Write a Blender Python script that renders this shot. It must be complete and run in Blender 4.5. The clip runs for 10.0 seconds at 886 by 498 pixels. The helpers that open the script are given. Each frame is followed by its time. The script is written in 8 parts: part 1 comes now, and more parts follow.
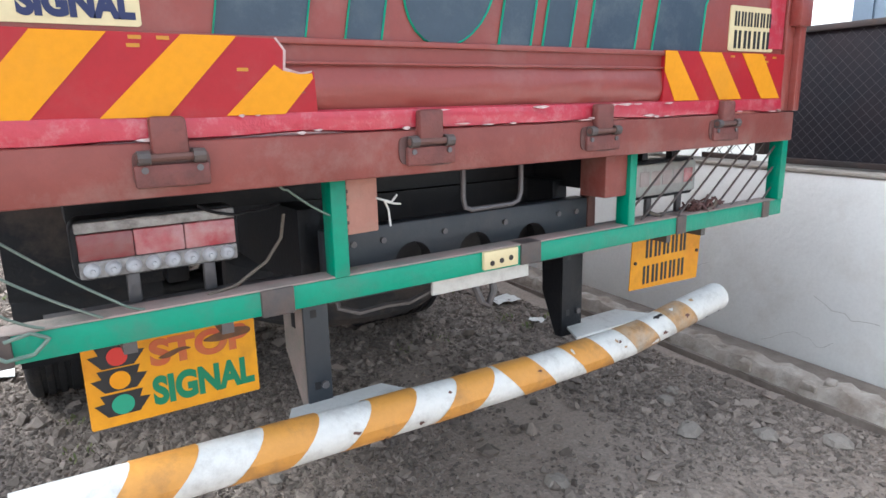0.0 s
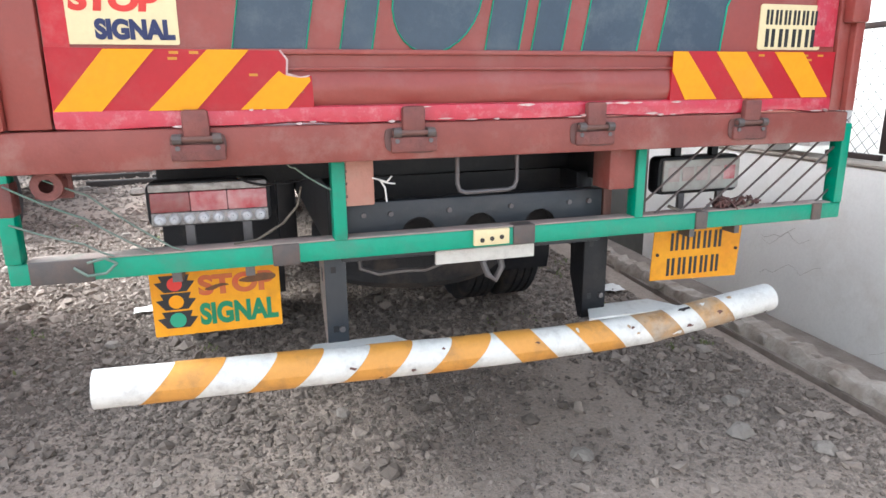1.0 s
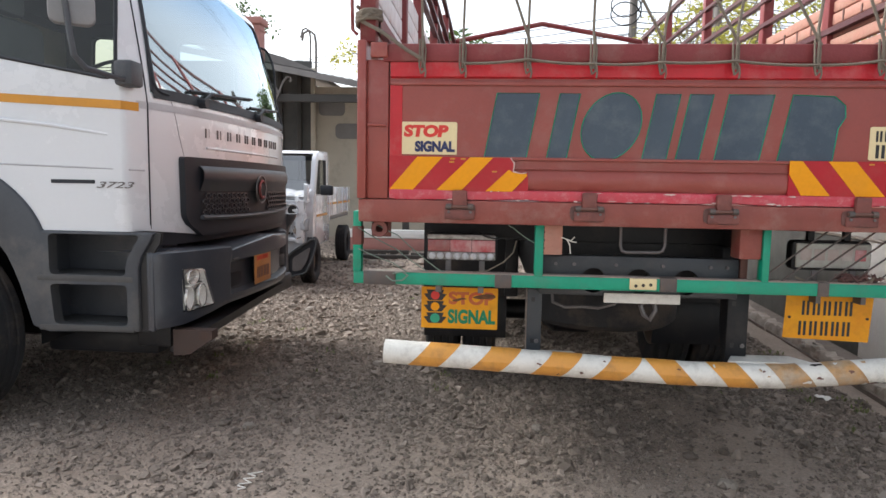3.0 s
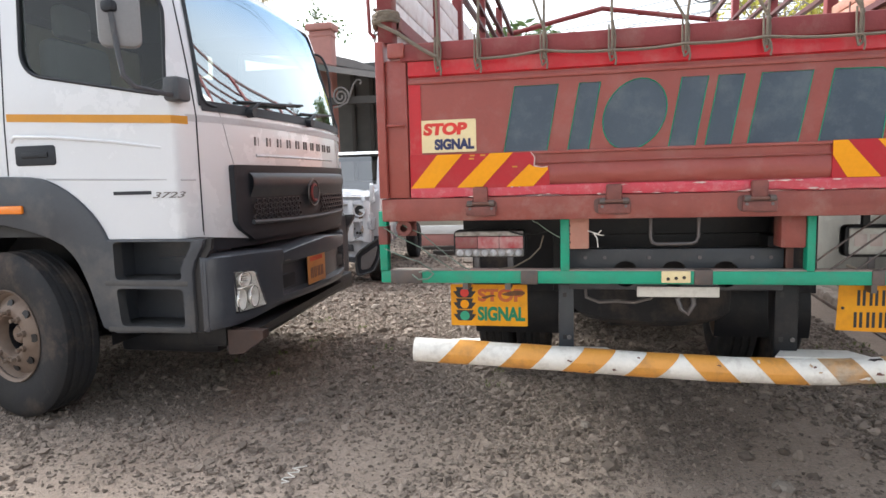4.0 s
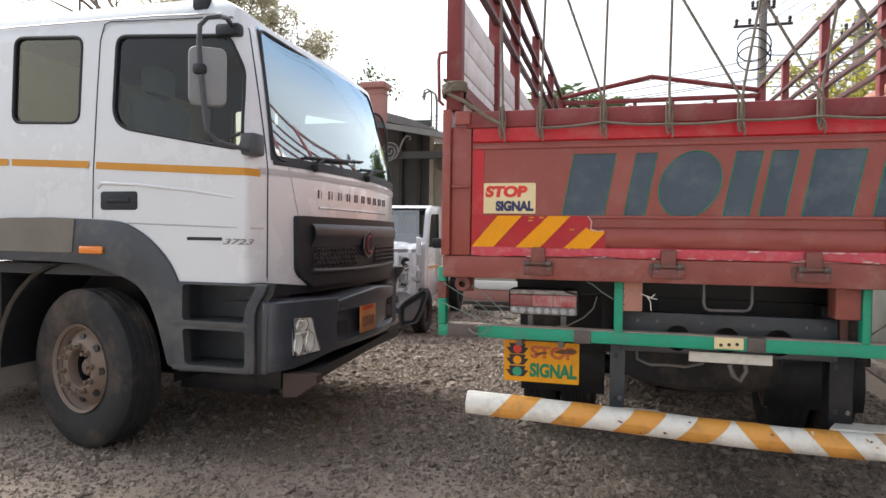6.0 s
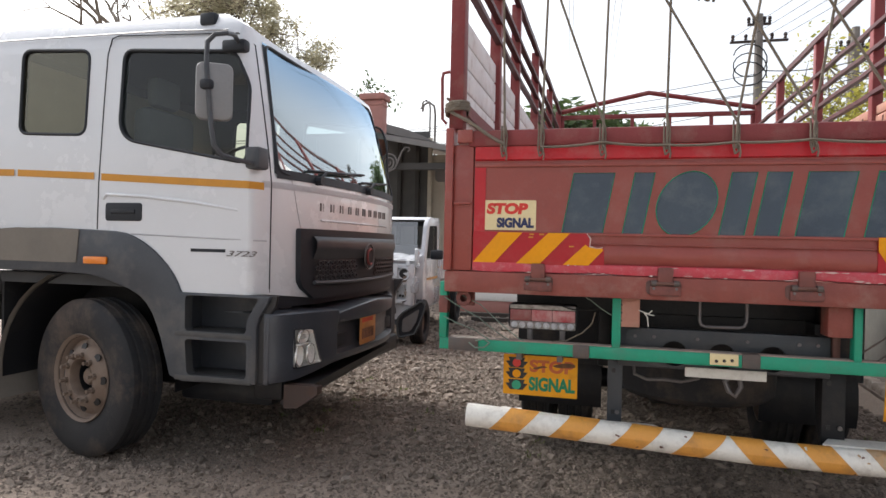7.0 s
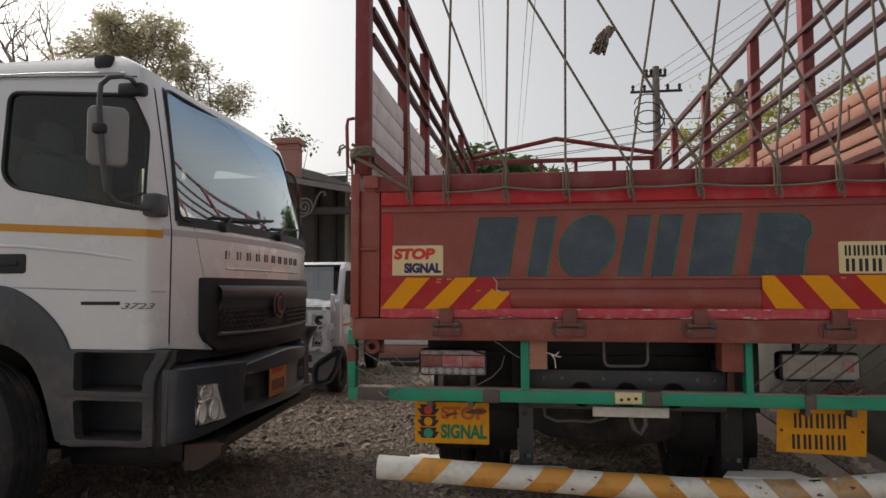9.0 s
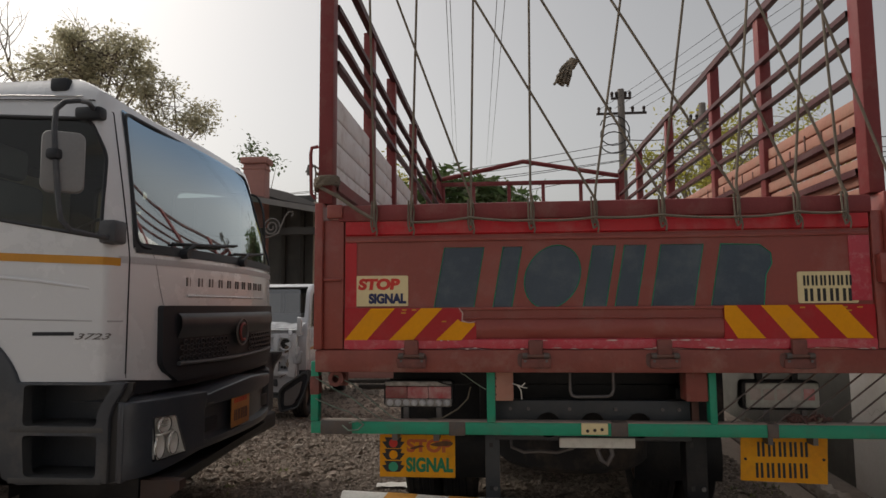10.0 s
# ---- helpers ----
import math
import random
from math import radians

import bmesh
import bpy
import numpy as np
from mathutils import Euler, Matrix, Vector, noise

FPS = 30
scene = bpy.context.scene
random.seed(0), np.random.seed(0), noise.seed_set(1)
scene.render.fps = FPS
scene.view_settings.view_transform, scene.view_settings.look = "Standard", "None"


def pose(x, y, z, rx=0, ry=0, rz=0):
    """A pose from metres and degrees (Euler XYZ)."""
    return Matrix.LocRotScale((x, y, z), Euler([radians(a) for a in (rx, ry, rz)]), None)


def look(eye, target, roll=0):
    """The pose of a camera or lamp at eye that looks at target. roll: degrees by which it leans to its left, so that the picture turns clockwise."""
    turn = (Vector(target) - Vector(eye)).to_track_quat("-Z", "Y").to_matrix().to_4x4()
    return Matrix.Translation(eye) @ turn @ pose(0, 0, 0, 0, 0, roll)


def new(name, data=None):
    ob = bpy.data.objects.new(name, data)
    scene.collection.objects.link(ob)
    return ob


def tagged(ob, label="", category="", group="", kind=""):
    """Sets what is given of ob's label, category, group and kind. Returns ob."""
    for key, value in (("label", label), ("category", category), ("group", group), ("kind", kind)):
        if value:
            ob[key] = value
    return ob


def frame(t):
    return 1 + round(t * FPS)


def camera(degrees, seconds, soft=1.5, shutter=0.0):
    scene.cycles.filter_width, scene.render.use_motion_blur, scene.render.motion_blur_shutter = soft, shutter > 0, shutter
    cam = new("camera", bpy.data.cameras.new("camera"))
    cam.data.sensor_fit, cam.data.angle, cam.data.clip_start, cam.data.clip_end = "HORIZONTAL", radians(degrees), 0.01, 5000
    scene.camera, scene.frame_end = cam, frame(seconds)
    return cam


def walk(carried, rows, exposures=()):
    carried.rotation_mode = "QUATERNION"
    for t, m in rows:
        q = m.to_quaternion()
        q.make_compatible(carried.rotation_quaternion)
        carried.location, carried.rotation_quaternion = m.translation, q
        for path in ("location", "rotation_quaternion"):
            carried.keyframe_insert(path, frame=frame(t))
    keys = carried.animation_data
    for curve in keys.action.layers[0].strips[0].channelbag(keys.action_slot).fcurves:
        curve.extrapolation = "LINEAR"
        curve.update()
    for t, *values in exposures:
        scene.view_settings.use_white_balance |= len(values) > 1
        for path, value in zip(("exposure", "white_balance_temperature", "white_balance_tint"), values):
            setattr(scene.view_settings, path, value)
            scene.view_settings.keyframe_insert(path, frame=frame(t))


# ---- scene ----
cam = camera(69.4, 10.0)
EXPOSURES = [(0.0, 1.9, 5700, 6), (0.5, 2.05, 5800, 8), (1.0, 2.16, 5850, 7), (2.2, 2.38, 5700, 2), (2.6, 2.2, 5850, 4), (2.8, 1.72, 6050, 8), (3.0, 1.36, 6250, 8), (3.2, 1.54, 6280, 8), (4.3, 1.64, 6300, 8), (4.5, 1.6, 6300, 7), (5.0, 1.42, 6350, 8), (5.5, 1.36, 6400, 8), (7.0, 1.06, 6450, 10), (8.0, 1.15, 6500, 10), (8.4, 1.1, 6550, 10), (8.7, 0.67, 6700, 10), (9.0, 0.09, 6900, 10), (9.5, -0.21, 7000, 10), (10.0, -0.22, 7000, 10)]
PATH = [
    (0, (-0.993, -1.204, 1.391), (0.07, 0.429, 0.94), -1.2),
    (0.5, (-0.755, -1.356, 1.397), (-0.151, 0.453, 0.796), 0.9),
    (1, (-0.668, -1.65, 1.419), (-0.107, 0.206, 0.93), -0.6),
    (1.5, (-0.689, -1.932, 1.422), (-0.133, -0.067, 0.961), 1.4),
    (2, (-0.705, -2.213, 1.411), (-0.389, -0.275, 1.031), 0.3),
    (2.2, (-0.705, -2.329, 1.386), (-0.577, -0.392, 0.907), -3.0),
    (2.4, (-0.696, -2.411, 1.364), (-0.625, -0.438, 1.045), 1.1),
    (2.5, (-0.696, -2.434, 1.372), (-0.611, -0.451, 1.132), 2.6),
    (2.7, (-0.71, -2.518, 1.388), (-0.776, -0.52, 1.322), 1.2),
    (3, (-0.651, -2.653, 1.39), (-0.796, -0.668, 1.195), 1.0),
    (3.2, (-0.631, -2.733, 1.395), (-0.943, -0.771, 1.164), 1.8),
    (4.3, (-0.359, -2.587, 1.405), (-0.748, -0.635, 1.21), -2.1),
    (4.5, (-0.362, -2.595, 1.407), (-0.719, -0.632, 1.263), -2.6),
    (5, (-0.441, -2.679, 1.412), (-0.898, -0.739, 1.25), -0.0),
    (5.5, (-0.434, -2.717, 1.426), (-0.923, -0.78, 1.352), 0.1),
    (5.7, (-0.45, -2.732, 1.418), (-0.967, -0.801, 1.359), 0.6),
    (7, (-0.47, -2.82, 1.445), (-0.98, -0.887, 1.434), 1.3),
    (7.5, (-0.433, -2.782, 1.435), (-0.763, -0.81, 1.394), 0.7),
    (8, (-0.422, -2.781, 1.434), (-0.726, -0.805, 1.385), 0.2),
    (8.5, (-0.42, -2.779, 1.449), (-0.787, -0.815, 1.523), 0.3),
    (9, (-0.417, -2.782, 1.46), (-0.686, -0.805, 1.585), -0.1),
    (9.5, (-0.407, -2.779, 1.486), (-0.705, -0.809, 1.662), -0.6),
    (10, (-0.399, -2.757, 1.514), (-0.574, -0.773, 1.695), -0.4),
]
walk(cam, [(t, look(eye, target, roll)) for t, eye, target, roll in PATH], EXPOSURES)


# ---- light ----
SUN_AZ, SUN_EL = radians(-63), radians(45)          # sun behind thin cloud, to the left of the red truck
world = bpy.data.worlds.new("sky")
scene.world = world
world.use_nodes = True
wn, wl = world.node_tree.nodes, world.node_tree.links
sky = wn.new("ShaderNodeTexSky")
sky.sky_type, sky.sun_disc = "NISHITA", False
sky.sun_elevation, sky.sun_rotation = SUN_EL, SUN_AZ
sky.air_density, sky.dust_density, sky.ozone_density = 1.0, 4.5, 1.0
haze = wn.new("ShaderNodeHueSaturation")
haze.inputs["Saturation"].default_value = 0.3
wl.new(sky.outputs[0], haze.inputs["Color"])
wl.new(haze.outputs[0], wn["Background"].inputs[0])
wn["Background"].inputs[1].default_value = 0.15
sun = new("sun", bpy.data.lights.new("sun", "SUN"))
sun.data.energy, sun.data.angle, sun.data.color = 1.0, radians(28), (1.0, 0.95, 0.87)
sun.matrix_world = look((0, 0, 30), (-30 * math.sin(SUN_AZ) * math.cos(SUN_EL), -30 * math.cos(SUN_AZ) * math.cos(SUN_EL), 30 - 30 * math.sin(SUN_EL)))


# ---- materials ----
def material(name, base, rough=0.6, metal=0.0, second=None, blotch=3.0, amount=0.5, grain=60.0, grain_amount=0.15,
             bump=0.15, bump_scale=80.0, dirt=None, dirt_amount=0.35, dirt_scale=5.0, coat=0.0, random_mix=0.0, island=False, gloss=0.5, leafy=0.0, coat_rough=0.03):
    """A surface with a base colour, a second one in large blotches, fine grain, dirt in patches and a fine relief."""
    m = bpy.data.materials.new(name)
    m.use_nodes = True
    n, l = m.node_tree.nodes, m.node_tree.links
    b = n["Principled BSDF"]
    b.inputs["Roughness"].default_value, b.inputs["Metallic"].default_value = rough, metal
    b.inputs["Coat Weight"].default_value, b.inputs["Specular IOR Level"].default_value = coat, gloss
    b.inputs["Coat Roughness"].default_value = coat_rough
    at = n.new("ShaderNodeTexCoord").outputs["Object"]

    def cloud(scale, detail=5.0, roughness=0.6, offset=0.0):
        t = n.new("ShaderNodeTexNoise")
        t.inputs["Scale"].default_value, t.inputs["Detail"].default_value, t.inputs["Roughness"].default_value = scale, detail, roughness
        v = n.new("ShaderNodeVectorMath")
        v.inputs[1].default_value = (offset, offset * 0.7, offset * 0.3)
        l.new(at, v.inputs[0])
        l.new(v.outputs[0], t.inputs["Vector"])
        return t.outputs["Fac"]

    def ramp(fac, low, high, top=1.0):
        r = n.new("ShaderNodeMapRange")
        r.inputs["From Min"].default_value, r.inputs["From Max"].default_value, r.inputs["To Max"].default_value = low, high, top
        l.new(fac, r.inputs["Value"])
        return r.outputs[0]

    def mix(fac, a, c, kind="MIX"):
        x = n.new("ShaderNodeMix")
        x.data_type, x.blend_type = "RGBA", kind
        if isinstance(fac, float):
            x.inputs["Factor"].default_value = fac
        else:
            l.new(fac, x.inputs["Factor"])
        for socket, value in ((x.inputs["A"], a), (x.inputs["B"], c)):
            if isinstance(value, tuple):
                socket.default_value = (*value, 1)
            else:
                l.new(value, socket)
        return x.outputs["Result"]

    col = mix(ramp(cloud(blotch), 0.35, 0.7, amount), base, second or tuple(0.72 * c for c in base))
    if random_mix:
        info = n.new("ShaderNodeNewGeometry").outputs["Random Per Island"] if island else n.new("ShaderNodeObjectInfo").outputs["Random"]
        col = mix(ramp(info, 0.0, 1.0, random_mix), col, second or tuple(0.5 * c for c in base))
    dark = tuple(0.5 * c for c in base)
    col = mix(ramp(cloud(grain, 3.0, 0.7, 3.1), 0.4, 0.75, grain_amount), col, dark)
    if dirt:
        spread = ramp(cloud(dirt_scale, 8.0, 0.7, 7.7), 0.5, 0.72, dirt_amount)
        col = mix(spread, col, dirt)
        r2 = n.new("ShaderNodeMapRange")
        r2.inputs["To Min"].default_value, r2.inputs["To Max"].default_value = rough, min(1.0, rough + 0.3)
        l.new(spread, r2.inputs["Value"])
        l.new(r2.outputs[0], b.inputs["Roughness"])
    l.new(col, b.inputs["Base Color"])
    bn = n.new("ShaderNodeBump")
    bn.inputs["Strength"].default_value, bn.inputs["Distance"].default_value = bump, 0.01
    l.new(cloud(bump_scale, 4.0, 0.6, 1.3), bn.inputs["Height"])
    l.new(bn.outputs[0], b.inputs["Normal"])
    if leafy:                                             # thin leaves let some light through
        thin, blend = n.new("ShaderNodeBsdfTranslucent"), n.new("ShaderNodeMixShader")
        l.new(col, thin.inputs["Color"])
        blend.inputs[0].default_value = leafy
        l.new(b.outputs[0], blend.inputs[1])
        l.new(thin.outputs[0], blend.inputs[2])
        l.new(blend.outputs[0], n["Material Output"].inputs[0])
    return m


def glass(name, tint, clear, rough=0.03, face=0.08, shine=(1, 1, 1), band=None):
    """Thin glass: reflects by the angle, tinted clear elsewhere; band = (z0, z1, colour) of a sun band, put into the
    reflection's colour.
    """
    m = bpy.data.materials.new(name)
    m.use_nodes = True
    n, l = m.node_tree.nodes, m.node_tree.links
    n.remove(n["Principled BSDF"])
    gloss, pass_by, blend = n.new("ShaderNodeBsdfGlossy"), n.new("ShaderNodeBsdfTransparent"), n.new("ShaderNodeMixShader")
    layer, power, rng = n.new("ShaderNodeLayerWeight"), n.new("ShaderNodeMath"), n.new("ShaderNodeMapRange")
    gloss.inputs["Roughness"].default_value = rough
    gloss.inputs["Color"].default_value = (*shine, 1)
    pass_by.inputs["Color"].default_value = (*[c * clear for c in tint], 1)
    layer.inputs["Blend"].default_value = 0.5
    power.operation = "POWER"
    power.inputs[1].default_value = 4.0
    rng.inputs["To Min"].default_value = face
    l.new(layer.outputs["Facing"], power.inputs[0])
    l.new(power.outputs[0], rng.inputs["Value"])
    l.new(rng.outputs[0], blend.inputs[0])
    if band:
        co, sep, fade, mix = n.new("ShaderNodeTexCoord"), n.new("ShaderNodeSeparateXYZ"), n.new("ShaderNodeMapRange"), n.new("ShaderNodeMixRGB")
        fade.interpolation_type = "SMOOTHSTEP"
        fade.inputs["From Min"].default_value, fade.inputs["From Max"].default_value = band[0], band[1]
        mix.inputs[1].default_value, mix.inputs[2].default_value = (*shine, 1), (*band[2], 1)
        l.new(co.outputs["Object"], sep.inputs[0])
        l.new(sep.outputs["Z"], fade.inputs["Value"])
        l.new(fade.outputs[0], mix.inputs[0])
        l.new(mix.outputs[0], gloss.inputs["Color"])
    l.new(pass_by.outputs[0], blend.inputs[1])
    l.new(gloss.outputs[0], blend.inputs[2])
    l.new(blend.outputs[0], n["Material Output"].inputs[0])
    return m


RUST = (0.10, 0.05, 0.03)
DUST = (0.30, 0.25, 0.20)
M_RED = material("brick_red_paint", (0.27, 0.054, 0.041), 0.42, gloss=0.35, second=(0.205, 0.039, 0.031), blotch=2.2, dirt=(0.34, 0.2, 0.17), dirt_amount=0.3, dirt_scale=5.0, coat=0.35, coat_rough=0.22, bump=0.12, bump_scale=24)
M_REDDARK = material("dark_red_rail_paint", (0.22, 0.042, 0.043), 0.5, gloss=0.3, second=(0.15, 0.03, 0.032), dirt=DUST, dirt_amount=0.3, bump=0.15)
M_SCARLET = material("scarlet_paint", (0.48, 0.013, 0.022), 0.42, gloss=0.3, second=(0.36, 0.017, 0.026), dirt=(0.42, 0.2, 0.18), dirt_amount=0.4, dirt_scale=7, coat=0.2, bump=0.1)
M_PINK = material("worn_scarlet_strip", (0.47, 0.018, 0.045), 0.35, gloss=0.5, second=(0.44, 0.04, 0.06), blotch=5, amount=0.7, dirt=(0.66, 0.56, 0.52), dirt_amount=0.24, dirt_scale=26, coat=0.4, bump=0.35, bump_scale=25)
M_TAPERED = material("red_reflective_tape", (0.40, 0.012, 0.02), 0.42, gloss=0.3, second=(0.31, 0.012, 0.02), dirt=DUST, dirt_amount=0.12, coat=0.08, bump=0.03)
M_YELLOW = material("yellow_reflective_tape", (0.76, 0.31, 0.006), 0.5, gloss=0.2, second=(0.7, 0.26, 0.008), amount=0.3, dirt=(0.5, 0.25, 0.06), dirt_amount=0.2, bump=0.03)
M_CREAM = material("cream_sticker", (0.72, 0.6, 0.34), 0.45, second=(0.64, 0.52, 0.3), dirt=(0.4, 0.3, 0.2), dirt_amount=0.2, bump=0.03)
M_BLUELET = material("slate_blue_paint", (0.034, 0.053, 0.08), 0.45, gloss=0.3, second=(0.06, 0.088, 0.115), amount=0.6, dirt=(0.16, 0.19, 0.2), dirt_amount=0.5, coat=0.35, coat_rough=0.22, bump=0.08)
M_GREENLINE = material("bright_green_outline", (0.005, 0.33, 0.19), 0.5, bump=0.05)
M_GREEN = material("green_bar_paint", (0.0, 0.29, 0.17), 0.42, second=(0.004, 0.2, 0.115), dirt=(0.13, 0.11, 0.1), dirt_amount=0.3, dirt_scale=9, bump=0.18, bump_scale=50)
M_SILL = material("dusty_sill_paint", (0.255, 0.068, 0.053), 0.5, gloss=0.3, second=(0.175, 0.046, 0.037), blotch=4, amount=0.8, dirt=(0.33, 0.235, 0.195), dirt_amount=0.5, dirt_scale=5, coat=0.1, bump=0.25, bump_scale=30)
# dark brown for hinge shade, nicks, rag knots and plate marks
M_DARKBROWN = material("dark_brown_mark", (0.09, 0.042, 0.036), 0.5, second=(0.15, 0.06, 0.05), blotch=20, amount=0.8)
M_BARE = material("bare_worn_steel", (0.16, 0.15, 0.15), 0.5, 0.5, second=(0.1, 0.09, 0.09), dirt=RUST, dirt_amount=0.3)
M_ORANGE = material("orange_plate_paint", (0.72, 0.33, 0.008), 0.5, gloss=0.25, second=(0.62, 0.2, 0.01), amount=0.5, blotch=8, dirt=(0.3, 0.12, 0.03), dirt_amount=0.35, dirt_scale=14, bump=0.06)
M_ORANGEOLD = material("dusty_orange_plate_paint", (0.5, 0.21, 0.05), 0.6, second=(0.4, 0.19, 0.08), amount=0.7, blotch=9, dirt=(0.25, 0.15, 0.09), dirt_amount=0.5, dirt_scale=14)
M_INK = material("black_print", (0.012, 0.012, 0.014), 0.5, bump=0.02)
M_INKRED = material("red_print", (0.6, 0.03, 0.02), 0.5, bump=0.02)
M_INKBLUE = material("navy_print", (0.012, 0.02, 0.09), 0.5, bump=0.02)
M_INKGREEN = material("green_print", (0.0, 0.18, 0.08), 0.5, bump=0.02)
M_SMUDGE = material("rubbed_red_print", (0.5, 0.075, 0.02), 0.55, second=(0.4, 0.14, 0.03), blotch=22, amount=0.8, bump=0.02)
M_BLACK = material("black_chassis_paint", (0.011, 0.012, 0.015), 0.45, gloss=0.3, second=(0.02, 0.02, 0.021), dirt=(0.07, 0.06, 0.052), dirt_amount=0.3, dirt_scale=6)
M_RUBBER = material("tyre_rubber", (0.02, 0.021, 0.024), 0.75, gloss=0.3, second=(0.04, 0.038, 0.036), dirt=(0.19, 0.14, 0.108), dirt_amount=0.55, dirt_scale=2.4, bump=0.3)
M_DUSTPLASTIC = material("dusty_beige_plastic", (0.2, 0.18, 0.155), 0.7, gloss=0.2, second=(0.14, 0.13, 0.115), blotch=2, amount=0.8, bump=0.12, bump_scale=90)
M_TREAD = material("dusty_grey_step_plastic", (0.09, 0.088, 0.086), 0.7, gloss=0.2, second=(0.06, 0.06, 0.063), blotch=5, amount=0.8, bump=0.12)
M_DUSTTOP = material("dusty_pink_worn_steel", (0.4, 0.3, 0.265), 0.8, gloss=0.2, second=(0.26, 0.25, 0.22), blotch=9, amount=0.8, dirt=(0.08, 0.2, 0.14), dirt_amount=0.35, dirt_scale=14, bump=0.3)
M_GUTTER = material("damp_gutter_silt", (0.15, 0.12, 0.1), 0.9, second=(0.25, 0.21, 0.175), blotch=6, amount=0.8, bump=0.9, bump_scale=40)
M_RIM = material("dusty_brown_wheel_steel", (0.2, 0.155, 0.125), 0.6, 0.2, second=(0.16, 0.11, 0.08), dirt=RUST, dirt_amount=0.4)
M_WHITEPIPE = material("white_pipe_paint", (0.74, 0.73, 0.69), 0.5, second=(0.62, 0.59, 0.54), dirt=(0.15, 0.11, 0.085), dirt_amount=0.38, dirt_scale=13, bump=0.3, bump_scale=35)
M_YELPIPE = material("ochre_pipe_paint", (0.66, 0.31, 0.06), 0.5, second=(0.55, 0.24, 0.04), dirt=(0.14, 0.1, 0.07), dirt_amount=0.5, dirt_scale=9, bump=0.25, bump_scale=35)
M_WHITE = material("white_truck_paint", (0.6, 0.622, 0.657), 0.26, second=(0.545, 0.565, 0.6), amount=0.25, blotch=1.3, grain_amount=0.03, dirt=(0.52, 0.51, 0.5), dirt_amount=0.15, dirt_scale=2.0, coat=0.8, bump=0.03, bump_scale=12)
M_STRIPE = material("amber_stripe", (0.55, 0.24, 0.012), 0.4, bump=0.02)
M_GREYBAND = material("grey_band", (0.4, 0.41, 0.44), 0.35, bump=0.02)
M_BUMPER = material("blue_grey_bumper_plastic", (0.034, 0.041, 0.055), 0.36, second=(0.048, 0.056, 0.07), dirt=(0.16, 0.14, 0.13), dirt_amount=0.3, dirt_scale=4, coat=0.35, coat_rough=0.18, bump=0.1, bump_scale=120)
M_BAYWALL = material("dark_grey_bay_wall", (0.13, 0.13, 0.12), 0.85, second=(0.07, 0.07, 0.07), blotch=1.0, amount=0.9)
# plaster with the shade beyond the truck put into its colour
M_SHADEDWALL = material("shade_darkened_plaster", (0.15, 0.15, 0.138), 0.9, second=(0.09, 0.095, 0.082), blotch=2.0, amount=0.8, dirt=(0.22, 0.21, 0.195), dirt_amount=0.35, dirt_scale=3, bump=0.4)
M_LINING = material("cream_cab_lining", (0.5, 0.46, 0.36), 0.8)
M_RUSTBEAM = material("brown_rusty_beam", (0.065, 0.041, 0.034), 0.7, second=(0.045, 0.03, 0.025), dirt=RUST, dirt_amount=0.5)
M_REFLECT = material("lamp_reflector", (0.9, 0.9, 0.87), 0.25, 0.0, coat=0.3, bump=0.1, bump_scale=60)
M_MIRRORBACK = material("pale_grey_mirror_shell", (0.21, 0.21, 0.215), 0.5, second=(0.16, 0.16, 0.165), bump=0.05)
M_PLASTIC = material("dark_grey_plastic", (0.045, 0.05, 0.06), 0.48, gloss=0.4, second=(0.078, 0.085, 0.095), dirt=(0.19, 0.17, 0.15), dirt_amount=0.4, dirt_scale=3, bump=0.12, bump_scale=120)
M_GRILLE = material("black_grille_plastic", (0.02, 0.023, 0.029), 0.5, gloss=0.3, bump=0.06)
M_GRILLE2 = material("satin_black_grille_panel", (0.028, 0.033, 0.042), 0.38, gloss=0.5, dirt=(0.12, 0.11, 0.1), dirt_amount=0.25, dirt_scale=4, bump=0.05)
M_CHROME = material("worn_chrome", (0.72, 0.72, 0.71), 0.2, 1.0, bump=0.05)
M_AMBER = material("amber_lens", (0.8, 0.22, 0.01), 0.2, coat=0.5, bump=0.02)
M_LENSRED = material("red_lamp_lens", (0.27, 0.04, 0.045), 0.22, second=(0.3, 0.16, 0.15), blotch=16, amount=0.7, coat=0.4, bump=0.1)
M_LENSCLEAR = material("dusty_white_lens", (0.62, 0.63, 0.66), 0.25, second=(0.45, 0.44, 0.45), blotch=40, amount=0.7, coat=0.4, bump=0.1)
M_LENSPALE = material("pale_dusted_lens", (0.44, 0.46, 0.42), 0.35, second=(0.33, 0.27, 0.25), blotch=16, amount=0.9, dirt=(0.56, 0.57, 0.53), dirt_amount=0.5, dirt_scale=12, coat=0.3, bump=0.2)
M_LENSPINK = material("faded_pink_lens", (0.46, 0.07, 0.085), 0.25, second=(0.58, 0.36, 0.36), blotch=16, amount=0.9, coat=0.4, bump=0.1)
M_LENSGREY = material("dusty_clear_lens", (0.4, 0.38, 0.36), 0.25, second=(0.15, 0.13, 0.13), blotch=45, amount=0.9, coat=0.4, bump=0.25, bump_scale=120)
M_LENSDEAD = material("faded_lamp_lens", (0.42, 0.33, 0.31), 0.35, second=(0.5, 0.46, 0.43), blotch=14, amount=0.9, dirt=DUST, dirt_amount=0.5, coat=0.2, bump=0.1)
M_ROPE = material("grey_jute_rope", (0.215, 0.182, 0.145), 0.9, gloss=0.2, second=(0.14, 0.115, 0.09), blotch=30, bump=0.6, bump_scale=260)
